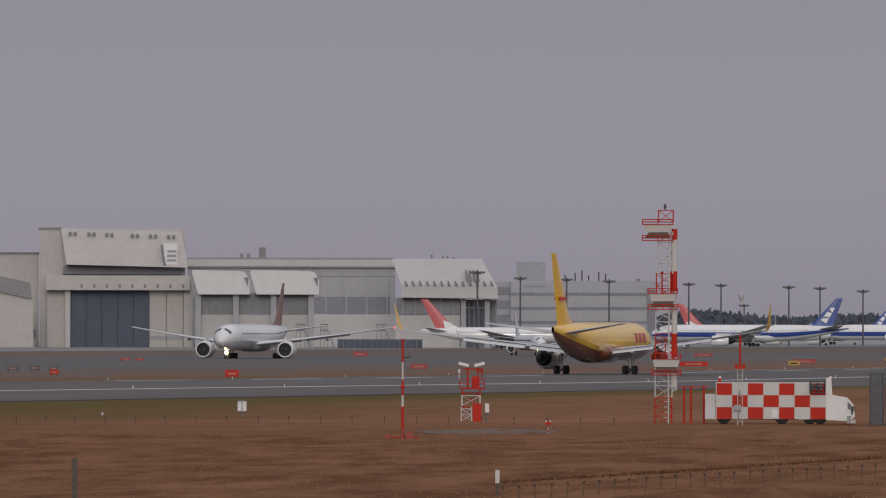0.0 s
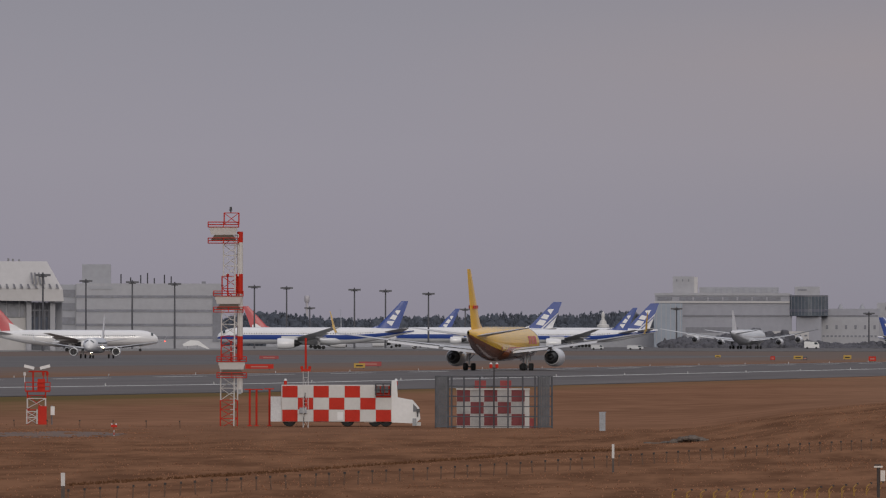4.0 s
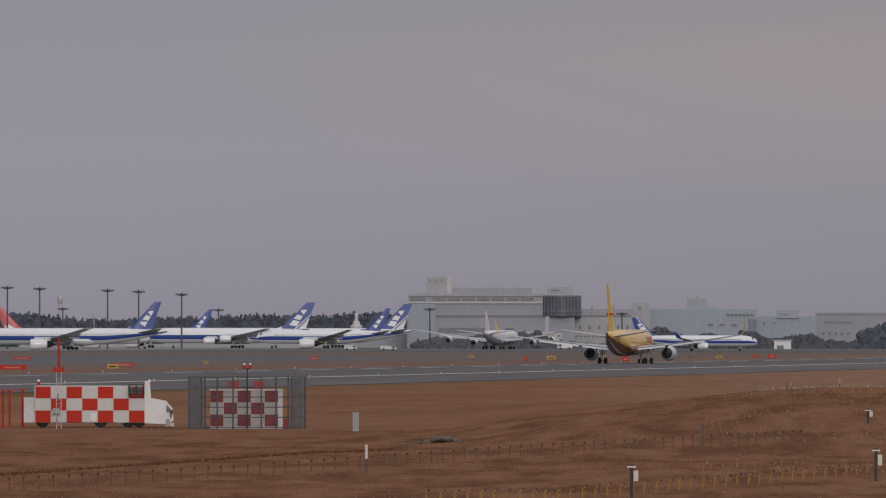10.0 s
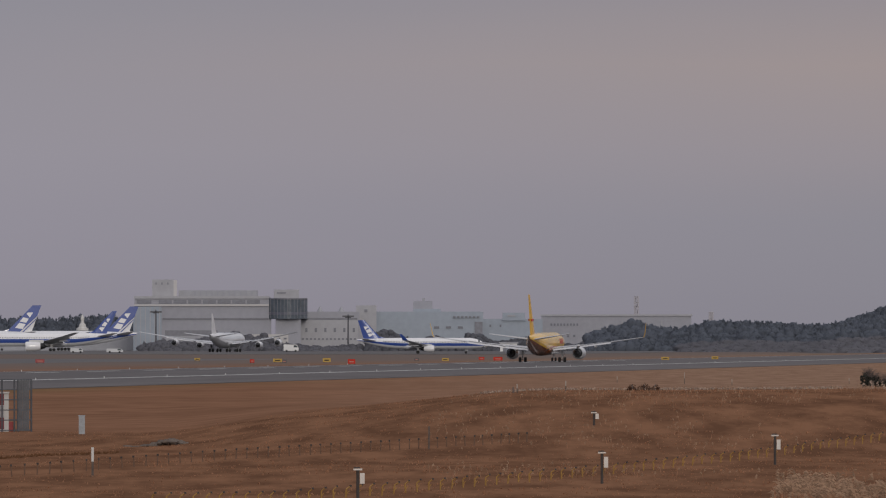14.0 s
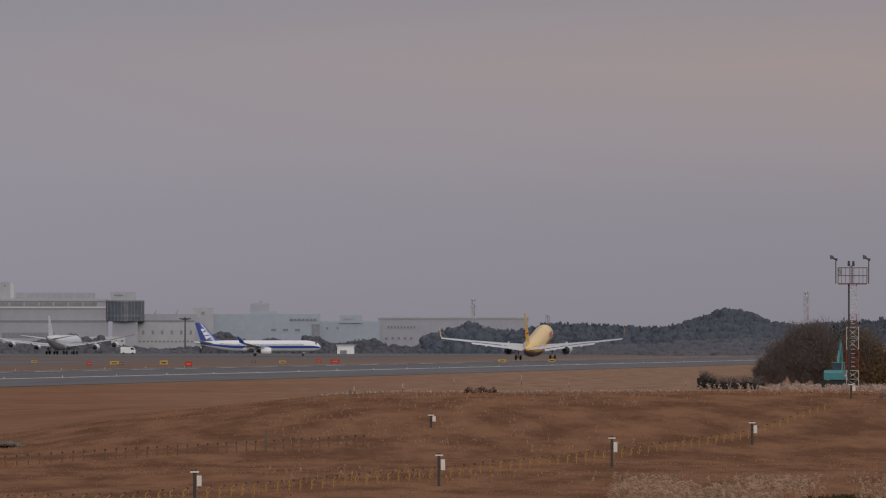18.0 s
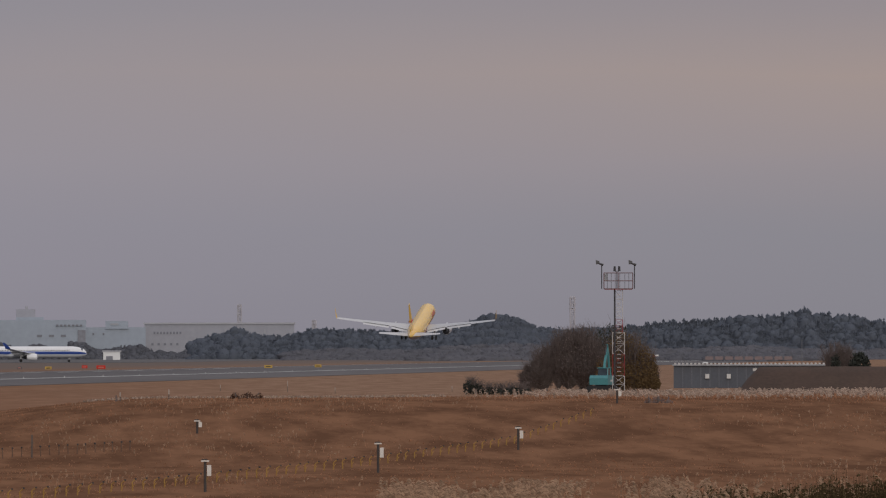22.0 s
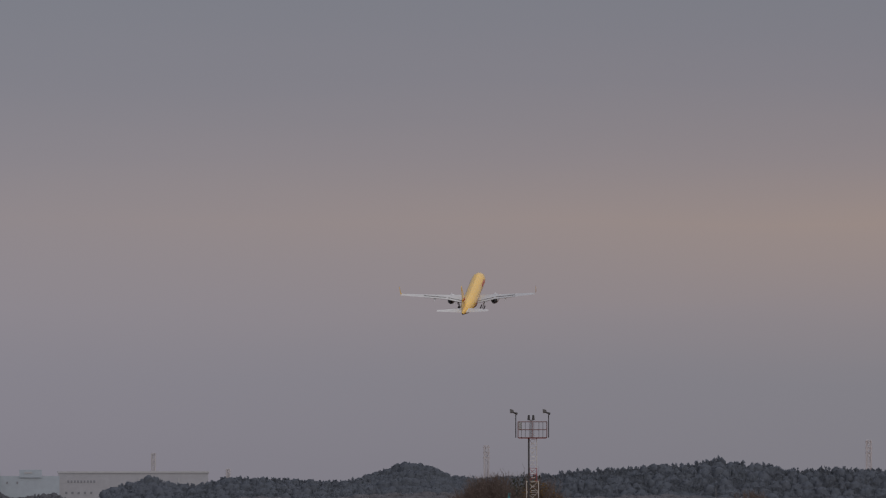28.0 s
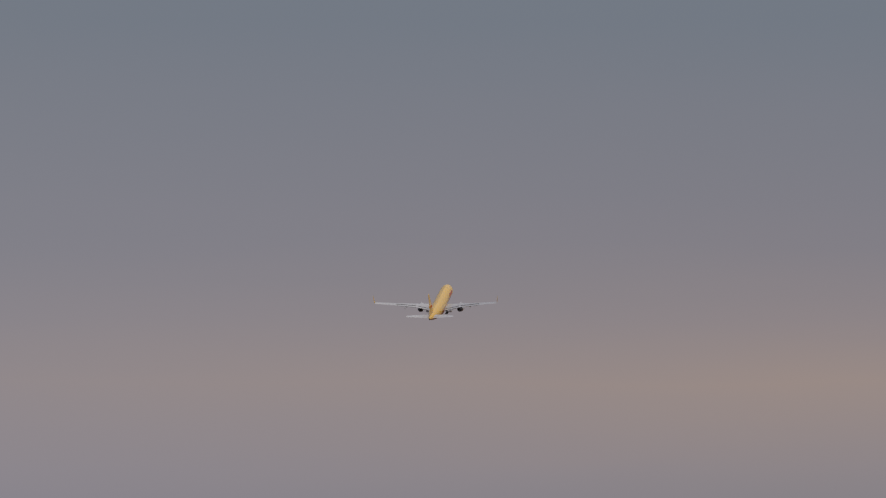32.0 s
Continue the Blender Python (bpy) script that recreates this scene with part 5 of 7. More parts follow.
def work_docks():
    for b, w in ((482, 15), (532, 16), (574, 14), (675, 17)):
        s = Site("work_dock", "dark wheeled aircraft work platform before the hangar", "work platform", b, 3170)
        s.box("deck", BANDGREY, b - w / 2, b + w / 2, 584, 587, -1, 3)
        s.row("leg", BANDGREY, b - w / 2, b + w / 2 - 1, 3, 1, 587, 620, 0, 0.3)
        s.row("rail_post", DARKMETAL, b - w / 2, b + w / 2 - 1, 5, 0.7, 574, 584, 0, 0.2)
        s.box("rail", DARKMETAL, b - w / 2, b + w / 2, 574, 575.2, 0, 0.2)
        s.poly("stair", BANDGREY, [(b + w / 2, 586), (b + w / 2 + 1.5, 586), (b + w / 2 + 12, 616), (b + w / 2 + 9, 616)], 0, 1)
    # stairs-like stand-in for a white slanted shape, taken for part of an airliner
    s = Site("boarding_stairs", "white slanted stand-in shape on the apron", "stairs", 1110, 3650)
    s.poly("canopy", WHITE, [(1092, 604), (1106, 597), (1120, 598), (1140, 614), (1136, 617), (1118, 606), (1094, 608)], 0, 2.5)
    s.row("wheel", BLACK, 1098, 1132, 3, 4, 613, 620, 0.2, 0.8)
    s.row("prop", GREYMETAL, 1100, 1117, 2, 1.4, 604, 616, 0.4, 0.8)


work_docks()


def office_block():
    s = Site("office_block", "grey office block with dark window bands and a roof tower", "building", 1015, 3750)
    s.box("body", PALECLAD, 904, 1160, 497, 620, 0, 40)
    s.box("roof_tower", GREYWALL, 914, 965, 463, 497, 4, 30)
    s.box("sign_strip", GREYWALL, 928, 968, 502, 507, -0.3, 0.05)
    for e in (518, 543, 568, 590):
        s.box("window_band", SHADEWIN, 904, 1152, e, e + 4.5, -0.25, 0.1)
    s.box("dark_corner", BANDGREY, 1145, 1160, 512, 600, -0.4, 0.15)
    s.box("stair_wing", GREYWALL, 868, 904, 499, 620, 2, 40)
    for e in (508, 532, 557, 580):
        s.box("stair_window", SHADEWIN, 869, 902, e, e + 13, 1.7, 2.1)
    for b, e in ((983, 480), (1000, 486), (1018, 482), (1030, 478), (1042, 487), (1060, 481), (1072, 484)):
        Mesh().tube((s.x(b), 12, s.z(497)), (s.x(b), 12, s.z(e)), 0.25, n=5).make("aerial", DARKMETAL, s.t)
    s.box("roof_unit", BANDGREY, 1126, 1133, 493, 497, 5, 9)
    w = Site("boundary_wall", "long low grey wall before the far woods", "wall", 1600, 4350)
    w.box("wall", GREYWALL, 1240, 1935, 579, 620, 0, 6)
    t = Site("white_stupa", "white tiered dome with a slim spire", "monument", 1836, 4450)
    prof = [(0, 22), (5, 19.5), (9, 15.5), (13, 12), (18, 9.5), (19, 11), (23, 10.5), (24, 7), (30, 5.5), (31, 3.5), (36, 2.6), (38, 3.4), (42, 3), (47, 0.6)]
    t.t.location.z = 0.62
    Mesh().loft([[(q * t.k * math.cos(a), 8 + q * t.k * math.sin(a), t.z(592) + h * t.k) for a in [i * math.pi / 8 for i in range(16)]] for h, q in prof]).make("dome", OFFWHITE, t.t)
    Mesh().box(-5, 5, 3, 13, 0, t.z(590)).make("base", WHITE, t.t)


office_block()


SMOKEGLASS = mat("smoked_blue_glazing", (0.10, 0.12, 0.145), 0.2, vary=0.25, scale=0.05)


def terminal():
    s = Site("cargo_terminal", "grey multi-storey cargo terminal with a dark glass corner block", "building", 2075, 4300)
    s.box("body", LILACGREY, 1928, 2170, 514, 620, 0, 60)
    s.box("top_storey", PALECLAD, 1927, 2166, 512.5, 517, -0.6, 60)
    for i in range(8):
        s.box("window", SHADEWIN, 1932 + i * 29 if i < 1 else 1945 + i * 26, 1958 if i < 1 else 1968 + i * 26, 519.5, 525.5, -0.3, 0.1)
    s.box("ledge", CANOPYWHITE, 1927, 2166, 527, 530, -0.8, 0.1)
    s.box("glass_wing", BLUEGREY, 1926, 1976, 531, 620, -1.5, 0.1)
    s.row("wing_rib", PALECLAD, 1930, 1972, 6, 1.2, 531, 600, -1.7, -1.45)
    s.box("dark_band", BANDGREY, 1978, 2165, 551, 554, -0.4, 0.1)
    # dark strip proud of the wall, a recess's shade given as colour
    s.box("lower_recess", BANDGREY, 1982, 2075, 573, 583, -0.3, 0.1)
    s.box("lower_wall", GREYWALL, 1982, 2170, 583, 620, -0.8, 0.1)
    s.box("roof_tower", PALECLAD, 1959, 1997, 483, 514, 6, 26)
    s.box("tower_side", CANOPYWHITE, 1997, 2003, 484, 514, 6, 22)
    s.row("tower_port", BANDGREY, 1965, 1986, 3, 2, 488, 492, 5.7, 6.1)
    s.box("roof_storey", GREYWALL, 2006, 2147, 502, 514, 10, 40)
    s.row("roof_rib", LILACGREY, 2034, 2145, 12, 2, 503, 513, 9.5, 10.1)
    # the observation block has a bowed glass front
    bow = [(s.x(2163 + 71 * i / 12), 2.0 - 9.0 * max(0.0, math.sin(math.pi * i / 12)) ** 0.6) for i in range(13)]
    ring = lambda z, o: [(x, y - o, z) for x, y in bow] + [(s.x(2234), 20, z), (s.x(2163), 20, z)]
    g = Mesh().loft([ring(s.z(553), 0), ring(s.z(517), 0)]).make("glass_block", SMOKEGLASS, s.t, "dark glazed observation block with a bowed front", smooth=False)
    Mesh().loft([ring(s.z(545.5), 0.15), ring(s.z(540.5), 0.15)]).make("glass_blind", SHADEWIN, g, smooth=False)
    Mesh().loft([ring(s.z(518.5), 0.3), ring(s.z(516), 0.3)]).make("roof_rim", BANDGREY, g, smooth=False)
    for x, y in bow[1:-1]:
        Mesh().box(x - 0.1, x + 0.1, y - 0.22, y, s.z(552), s.z(518.5)).make("glass_mullion", BANDGREY, g, smooth=False)
    s.box("block_cap", PALECLAD, 2175, 2219, 501, 517, -2, 14)
    s.box("cap_slot", BANDGREY, 2180, 2196, 505.5, 508, -2.2, -1.95)
    s.box("block_leg", LILACGREY, 2178, 2222, 553, 620, -3, 12)
    e = Site("terminal_wing", "low grey terminal wing with small square windows", "building", 2280, 4310)
    e.box("body", LILACGREY, 2222, 2326, 540, 620, 0, 40)
    e.box("dark_band", BANDGREY, 2234, 2322, 551, 554, -0.3, 0.1)
    e.box("front", PALECLAD, 2222, 2324, 555, 620, -1, 0.1)
    e.row("window", SHADEWIN, 2230, 2314, 6, 4, 569, 576, -1.25, -0.95)
    e.row("low_window", SHADEWIN, 2224, 2316, 14, 4, 587, 590, -1.25, -0.95)
    for b in (2256, 2294):
        Mesh().tube((e.x(b), 8, e.z(540)), (e.x(b), 8, e.z(531)), 1.4, 0.2, n=8).make("roof_cowl", GREYWALL, e.t)
    f = Site("low_canteen", "low pale building with a strip of windows behind hedges", "building", 2145, 4180)
    f.box("body", CANOPYWHITE, 2128, 2200, 580, 620, 0, 12)
    f.row("window", SHADEWIN, 2136, 2192, 6, 5, 586, 589, -0.3, 0.1)


terminal()


def freight_sheds():
    a = Site("freight_building", "pale tower-like freight building", "building", 2338, 4330)
    a.box("body", PALECLAD, 2320, 2356, 529, 620, 0, 40)
    a.box("window", BANDGREY, 2335, 2340, 536, 541, -0.3, 0.1)
    b = Site("freight_building", "blue-grey freight building with rooftop plant", "building", 2455, 4360)
    b.box("body", BLUEGREY, 2356, 2545, 540, 620, 0, 50)
    b.box("roof_storey", BLUEGREY, 2421, 2470, 535, 540, 6, 40)
    b.box("roof_tower", LILACGREY, 2421, 2455, 521, 540, 10, 30)
    b.box("roof_mast", GREYWALL, 2437, 2442, 516, 522, 12, 16)
    b.row("roof_box", BANDGREY, 2492, 2534, 7, 4, 548, 551, -1, 4)
    b.row("window", SHADEWIN, 2458, 2500, 3, 9, 566, 570, -0.3, 0.1)
    b.box("dark_column", SHADEWIN, 2530, 2544, 558, 582, -0.5, 0.1)
    c = Site("freight_building", "pale blue freight building with a stepped roof", "building", 2600, 4380)
    c.box("body", BLUEGREY, 2545, 2650, 553, 620, 0, 50)
    c.box("roof_block", BLUEGREY, 2579, 2619, 542, 556, -1, 30)
    c.box("sign_strip", GREYWALL, 2588, 2602, 546, 549, -1.3, -0.95)
    c.row("window", SHADEWIN, 2556, 2574, 2, 3, 563, 567, -0.3, 0.1)
    d = Site("warehouse", "long pale grey warehouse with rows of square windows", "building", 2780, 4420)
    d.box("body", LILACGREY, 2648, 2913, 546.5, 620, 0, 60)
    d.box("roof_edge", PALECLAD, 2646, 2915, 545, 548, -0.6, 60)
    d.row("window", SHADEWIN, 2664, 2710, 9, 3.2, 561, 565, -0.3, 0.1)
    d.row("low_window", SHADEWIN, 2660, 2704, 5, 4, 581, 585, -0.3, 0.1)
    for b, e0, e1 in ((2790, 556, 600), (2860, 556, 600)):
        d.box("wall_pipe", GREYWALL, b, b + 2, e0, e1, -0.4, 0.1)
    k = Site("guard_hut", "small white hut with a dark window", "hut", 2590, 3950)
    k.box("body", WHITE, 2575, 2605, 596, 618, 0, 6)
    k.box("window", BANDGREY, 2580, 2592, 604, 611, -0.2, 0.05)
    k.box("roof", PALECLAD, 2573, 2607, 594, 596.5, -0.4, 6.5)


freight_sheds()


# dark steel lifted to grey, the haze before the masts included
MASTGREY = mat("hazed_dark_steel", (0.10, 0.10, 0.112), 0.6, 0.2, vary=0.2, scale=3)


def light_mast(b, e, d):
    base = at(b, d, LEVEL)
    t = thing("light_mast", "tall dark apron floodlight mast", "light mast", (base.x, base.y, 0.62), facing(b), "apron floodlight masts")
    k = d / ARC
    h = EYE + (LEVEL - e) * k - 0.62
    Mesh().tube((0, 0, 0), (0, 0, h), 0.40, 0.26, n=8).make("pole", MASTGREY, t)
    Mesh().tube((0, 0, h - 1.4), (0, 0, h - 0.5), 1.3, 1.6, n=10).make("ring", MASTGREY, t)
    for i in range(6):
        a = i * math.pi / 3
        Mesh().box(-0.5, 0.5, -0.35, 0.35, -0.35, 0.35, Matrix.Translation((2.0 * math.cos(a), 2.0 * math.sin(a), h - 0.8))).make("floodlight", MASTGREY, t)


for b, e, d in ((845, 478, 3150), (921, 489, 3700), (1003, 491, 3700), (1078, 494, 3700), (1153, 497, 3800), (1219, 499, 3800), (1276, 501, 3850), (1317, 537, 4500), (1396, 504, 3850), (1451, 506, 3850),
                (1527, 511, 3900), (1592, 539, 4500), (1966, 537, 4150), (2306, 545, 4150)):
    light_mast(b, e, d)


# steel grey lightened so far towers look faint, haze mixed into the colour
PYLONGREY = mat("hazed_galvanised_steel", (0.42, 0.40, 0.43), 0.6, vary=0.1, scale=0.5)


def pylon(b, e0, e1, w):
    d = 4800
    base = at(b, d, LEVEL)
    t = thing("pylon", "hazy grey lattice power pylon behind the woods", "pylon", (base.x, base.y, 0.5), facing(b), "power pylons")
    k = d / ARC
    h = EYE + (LEVEL - e0) * k - 0.5
    r = w * k / 2
    paint = PYLONGREY
    lattice(Mesh(), -r, r, -r, r, 0, h, h / 14, 0.3).make("tower", paint, t)
    for q in (0.97, 0.88, 0.8):
        Mesh().box(-r * 1.5, r * 1.5, -0.3, 0.3, h * q - 0.3, h * q + 0.3).make("cross_arm", paint, t)


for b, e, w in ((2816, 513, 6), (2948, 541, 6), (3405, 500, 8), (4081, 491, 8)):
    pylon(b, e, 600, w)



def water_tower():
    d = 4750
    k = d / ARC
    p = at(1312, d, LEVEL)
    t = thing("water_tower", "pale grey water tower above the woods", "tower", (p.x, p.y, 0.5), facing(1312))
    zz = lambda e: EYE + (LEVEL - e) * k - 0.5
    Mesh().tube((0, 0, 0), (0, 0, zz(529)), 3.0 * k, 2.4 * k, n=16).make("shaft", PYLONGREY, t)
    Mesh().loft([[(q * k * math.cos(a), q * k * math.sin(a), zz(e)) for a in [i * math.pi / 8 for i in range(16)]] for e, q in ((531, 2.4), (528, 4.6), (519, 4.8), (518, 4.0))]).make("tank", PYLONGREY, t)


water_tower()

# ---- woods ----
# leaf colours paled towards blue-grey to carry the distance haze
FARLEAF = mat("hazed_evergreen_leaves", (0.172, 0.192, 0.232), 0.95, vary=0.10, scale=0.02, spec=0.0, thin=0.5)
BROWNLEAF = mat("hazed_brown_twigs", (0.215, 0.215, 0.24), 0.95, vary=0.12, scale=0.02, spec=0.0, thin=0.5)
GREENLEAF = mat("hazed_green_leaves", (0.185, 0.19, 0.215), 0.9, vary=0.15, scale=0.03, spec=0.0, thin=0.5)


def tree_mesh(m, x, y, z, h, w, kind, rng, n=56, size=0.075):
    """One far tree: a rough rounded crown, cone or two broad lobes, set about with leaf clumps, on a thin trunk."""
    v, f = m.v, m.f
    k = len(v)
    v += [(x - 0.2, y, z - 1), (x + 0.2, y, z - 1), (x, y, z + h * 0.7)]
    f.append([k, k + 1, k + 2])
    if kind == "cone":
        lumps = [(0, 0, 0.0, 1.0, [(0.0, 0.36), (0.14, 0.5), (0.36, 0.40), (0.58, 0.28), (0.8, 0.13), (1.0, 0.02)])]
    else:
        lumps = []
        for q in range(2):
            lr = rng.uniform(0.40, 0.54)
            lumps.append((rng.uniform(-0.3, 0.3), rng.uniform(-0.3, 0.3), rng.uniform(0.5, 0.72) - lr * 0.62, lr * 1.24, [(0.0, lr * 0.3), (0.2, lr * 0.82), (0.5, lr), (0.8, lr * 0.74), (1.0, lr * 0.15)]))
    for lx, ly, z0, dz, prof in lumps:
        k = len(v)
        for e, (q, r) in enumerate(prof):
            for a in range(7):
                t, rr = (a + 0.5 * (e % 2)) * 2 * math.pi / 7, w * r * rng.uniform(0.78, 1.2)
                v.append((x + w * lx + rr * math.cos(t), y + w * ly + rr * math.sin(t), z + h * (z0 + dz * q) + w * 0.06 * rng.uniform(-1, 1) * (e < len(prof) - 1)))
        for e in range(len(prof) - 1):
            for a in range(7):
                b = (a + 1) % 7
                f.append([k + e * 7 + a, k + e * 7 + b, k + e * 7 + 7 + b, k + e * 7 + 7 + a])
        f.append([k + (len(prof) - 1) * 7 + a for a in range(7)])
        for i in range(n // len(lumps)):
            q, t = rng.random(), rng.uniform(0, 2 * math.pi)
            for (q0, r0), (q1, r1) in zip(prof, prof[1:]):
                if q <= q1:
                    break
            r = w * (r0 + (r1 - r0) * (q - q0) / (q1 - q0)) * rng.uniform(0.95, 1.15)
            px, py, pz = x + w * lx + r * math.cos(t), y + w * ly + r * math.sin(t), z + h * (z0 + dz * q)
            s = (w + h) * 0.5 * size * rng.uniform(0.6, 1.3)
            k2 = len(v)
            v += [(px - s * math.sin(t), py + s * math.cos(t), pz - s * 0.5), (px + s * math.sin(t), py - s * math.cos(t), pz - s * 0.4), (px + s * 0.5 * math.cos(t), py + s * 0.5 * math.sin(t), pz + s * rng.uniform(0.4, 1.1))]
            f.append([k2, k2 + 1, k2 + 2])


def woods(name, label, paint, line, d, n, kinds, width, depth=120, seed=1, base=0.6, tall=2.6):
    """A far wood whose tree tops follow line, corners of (bearing, elevation)."""
    rng = random.Random(seed)
    m = Mesh()
    for i in range(n):
        b = line[0][0] + (line[-1][0] - line[0][0]) * (i + rng.random()) / n
        for j in range(len(line) - 1):
            if b <= line[j + 1][0]:
                break
        (b0, e0), (b1, e1) = line[j], line[j + 1]
        e = e0 + (e1 - e0) * (b - b0) / (b1 - b0)
        row = i % 5
        dd = d - depth * row / 4
        p = at(b, dd, LEVEL)
        rise = EYE + (LEVEL - e) * dd / ARC - base
        top = base + rise * (1 - rng.uniform(0, 0.12)) * (1 - 0.17 * row)
        w = width * rng.uniform(0.65, 1.35)
        kind = "cone" if rng.random() < kinds else "lobe"
        h = min(rise * 0.75 + 2, w * (tall if kind == "cone" else 1.5))
        tree_mesh(m, p.x, p.y, top - h, h, w, kind, rng)
    ob = m.make(name, paint, smooth=False, turn=False)
    ob.data.shade_smooth()
    return tagged(ob, label, "woods", kind="stuff")


woods("far_woods", "hazy dark evergreen woods behind the apron", FARLEAF, [(1150, 556), (1235, 541), (1330, 553), (1400, 556), (1480, 552), (1570, 550), (1680, 545), (1790, 548), (1860, 540), (1940, 548)], 4600, 1000, 0.65, 5.5, 60, 2, 0.6, 3.0)
woods("far_woods", "hazy dark evergreen woods beside the warehouse", FARLEAF, [(2735, 575), (2785, 558), (2815, 552), (2860, 566), (2915, 562), (2950, 552), (3030, 554), (3130, 560), (3200, 556)], 4150, 1100, 0.6, 5.5, 90, 3, 0.6, 3.0)
woods("wooded_hill", "hazy rounded wooded hill behind the runway end", FARLEAF, [(3170, 562), (3205, 545), (3235, 536), (3262, 527), (3290, 530), (3318, 538), (3335, 550), (3400, 556), (3450, 552)], 4450, 1500, 0.12, 5.5, 60, 4)
woods("far_woods", "hazy dark cedar woods along the far ridge", FARLEAF, [(3420, 556), (3520, 547), (3560, 540), (3640, 538), (3700, 532), (3770, 530), (3815, 519), (3850, 528), (3900, 531), (3960, 540), (4020, 537), (4110, 540), (4300, 545), (4700, 540)], 4300, 3000, 0.85, 6, 90, 5, 0.6, 3.0)
woods("bare_thicket", "hazy bare brown thicket at the edge of the field", BROWNLEAF, [(2900, 594), (3000, 588), (3100, 592), (3200, 585), (3300, 580), (3420, 588), (3600, 590), (3700, 584), (3900, 592), (4400, 590)], 3900, 1100, 0.0, 7.5, 80, 6)
woods("hedge", "hazy dark shrubs before the terminal", BROWNLEAF, [(1945, 592), (1985, 586), (2020, 590), (2060, 578), (2100, 574), (2140, 580), (2160, 571), (2175, 590), (2260, 600), (2330, 596)], 4120, 260, 0.1, 4.5, 30, 7)
woods("hedge", "hazy shrubs and trees before the freight buildings", GREENLEAF, [(2340, 580), (2370, 566), (2395, 575), (2440, 592), (2460, 578), (2480, 590), (2520, 575), (2545, 574), (2560, 590), (2610, 584), (2640, 578), (2660, 590), (2700, 596), (2745, 586)], 4120, 260, 0.2, 4.5, 30, 8)

# ---- wind mast, thicket, excavator and sheds at the end of the field ----
TEAL = mat("teal_machine_paint", (0.06, 0.22, 0.235), 0.4, vary=0.12, scale=1)


RAILRED = mat("weathered_maroon_paint", (0.13, 0.05, 0.045), 0.6, vary=0.2, scale=2)


def wind_mast():
    b0, d = 3486, 680
    k = d / ARC
    base = at(b0, d)
    t = thing("wind_mast", "red and white weather mast with a basket and two wind vanes", "mast", base, facing(b0))
    zz = lambda e: EYE + (LEVEL - e) * k - base.z
    xx = lambda b: (b - b0) * k
    for e0, e1, x0, x1, paint in ((686, 640, 3476, 3497, OFFWHITE), (640, 602, 3476, 3497, DULLRED), (602, 563, 3476, 3497, OFFWHITE), (563, 540, 3479, 3494, DULLRED), (540, 487, 3479, 3494, OFFWHITE)):
        lattice(Mesh(), xx(x0), xx(x1), -0.35, 0.35, max(-0.3, zz(e0)), zz(e1), (zz(e1) - max(-0.3, zz(e0))) / max(2, round((zz(e1) - zz(e0)) / 0.7)), 0.022).make("lattice", paint, t)
    Mesh().tube((xx(3480), -0.4, 0), (xx(3480), -0.4, zz(487)), 0.06, n=6).make("cable_duct", DARKMETAL, t)
    for q in range(26):
        Mesh().tube((xx(3484), -0.37, 0.3 + q * 0.3), (xx(3491), -0.37, 0.3 + q * 0.3), 0.02, n=4).make("ladder_rung", OFFWHITE, t)
    Mesh().box(xx(3462), xx(3511), -0.9, 0.9, zz(487.5), zz(485.5)).make("basket_floor", DULLRED, t)
    rail_parts(t, RAILRED, xx(3461), xx(3512), -0.95, 0.95, zz(486), zz(458), 0.03)
    for b in (3467, 3474, 3481, 3489, 3498, 3505):
        Mesh().tube((xx(b), -0.95, zz(486)), (xx(b), -0.95, zz(458)), 0.02, n=5).make("baluster", GREYMETAL, t)
    for b in (3457, 3515):
        v = new("wind_vane")
        v.parent = t
        v.location = (xx(b), 0, 0)
        Mesh().tube((0, 0, zz(486)), (0, 0, zz(445)), 0.036, n=6).make("vane_post", DARKMETAL, v)
        m = Mesh().tube((-0.33, 0, zz(440)), (0.12, 0, zz(444)), 0.04, 0.09, n=8)
        m.prism([(-0.42, zz(435)), (-0.16, zz(437)), (-0.12, zz(442)), (-0.40, zz(443))], -0.03, 0.03)
        m.make("vane", DARKMETAL, v)
    Mesh().box(xx(3461), xx(3468), -0.3, 0.1, zz(472), zz(459)).make("instrument_box", GREYMETAL, t)
    Mesh().tube((xx(3484), 0, zz(486)), (xx(3484), 0, zz(455)), 0.04, n=6).tube((xx(3480), 0, zz(455)), (xx(3488), 0, zz(455)), 0.03, n=6).make("lamp_post", GREYMETAL, t)
    for b in (3480, 3488):
        Mesh().tube((xx(b), 0, zz(455)), (xx(b), 0, zz(446)), 0.1, 0.07, n=8).make("beacon", DARKMETAL, t)


wind_mast()
# thicket brown raised and greyed, part of the haze set in its colour
LEAF_DARK = mat("thicket_hazed_leaves", (0.23, 0.18, 0.168), 0.95, vary=0.15, scale=0.8, spec=0.0, thin=0.4)
LEAF_RUST = mat("thicket_rust_leaves", (0.185, 0.125, 0.066), 0.95, vary=0.2, scale=0.8, spec=0.0, thin=0.4)
LEAF_GREEN = mat("thicket_evergreen_leaves", (0.060, 0.068, 0.055), 0.95, vary=0.4, scale=0.8, spec=0.0, thin=0.4)
RUSTDARK = mat("dark_rusty_leaves", (0.085, 0.046, 0.032), 0.95, vary=0.3, scale=1, spec=0.0)
EVERGREEN = mat("clipped_evergreen_leaves", (0.038, 0.042, 0.036), 0.9, vary=0.3, scale=1, spec=0.1)
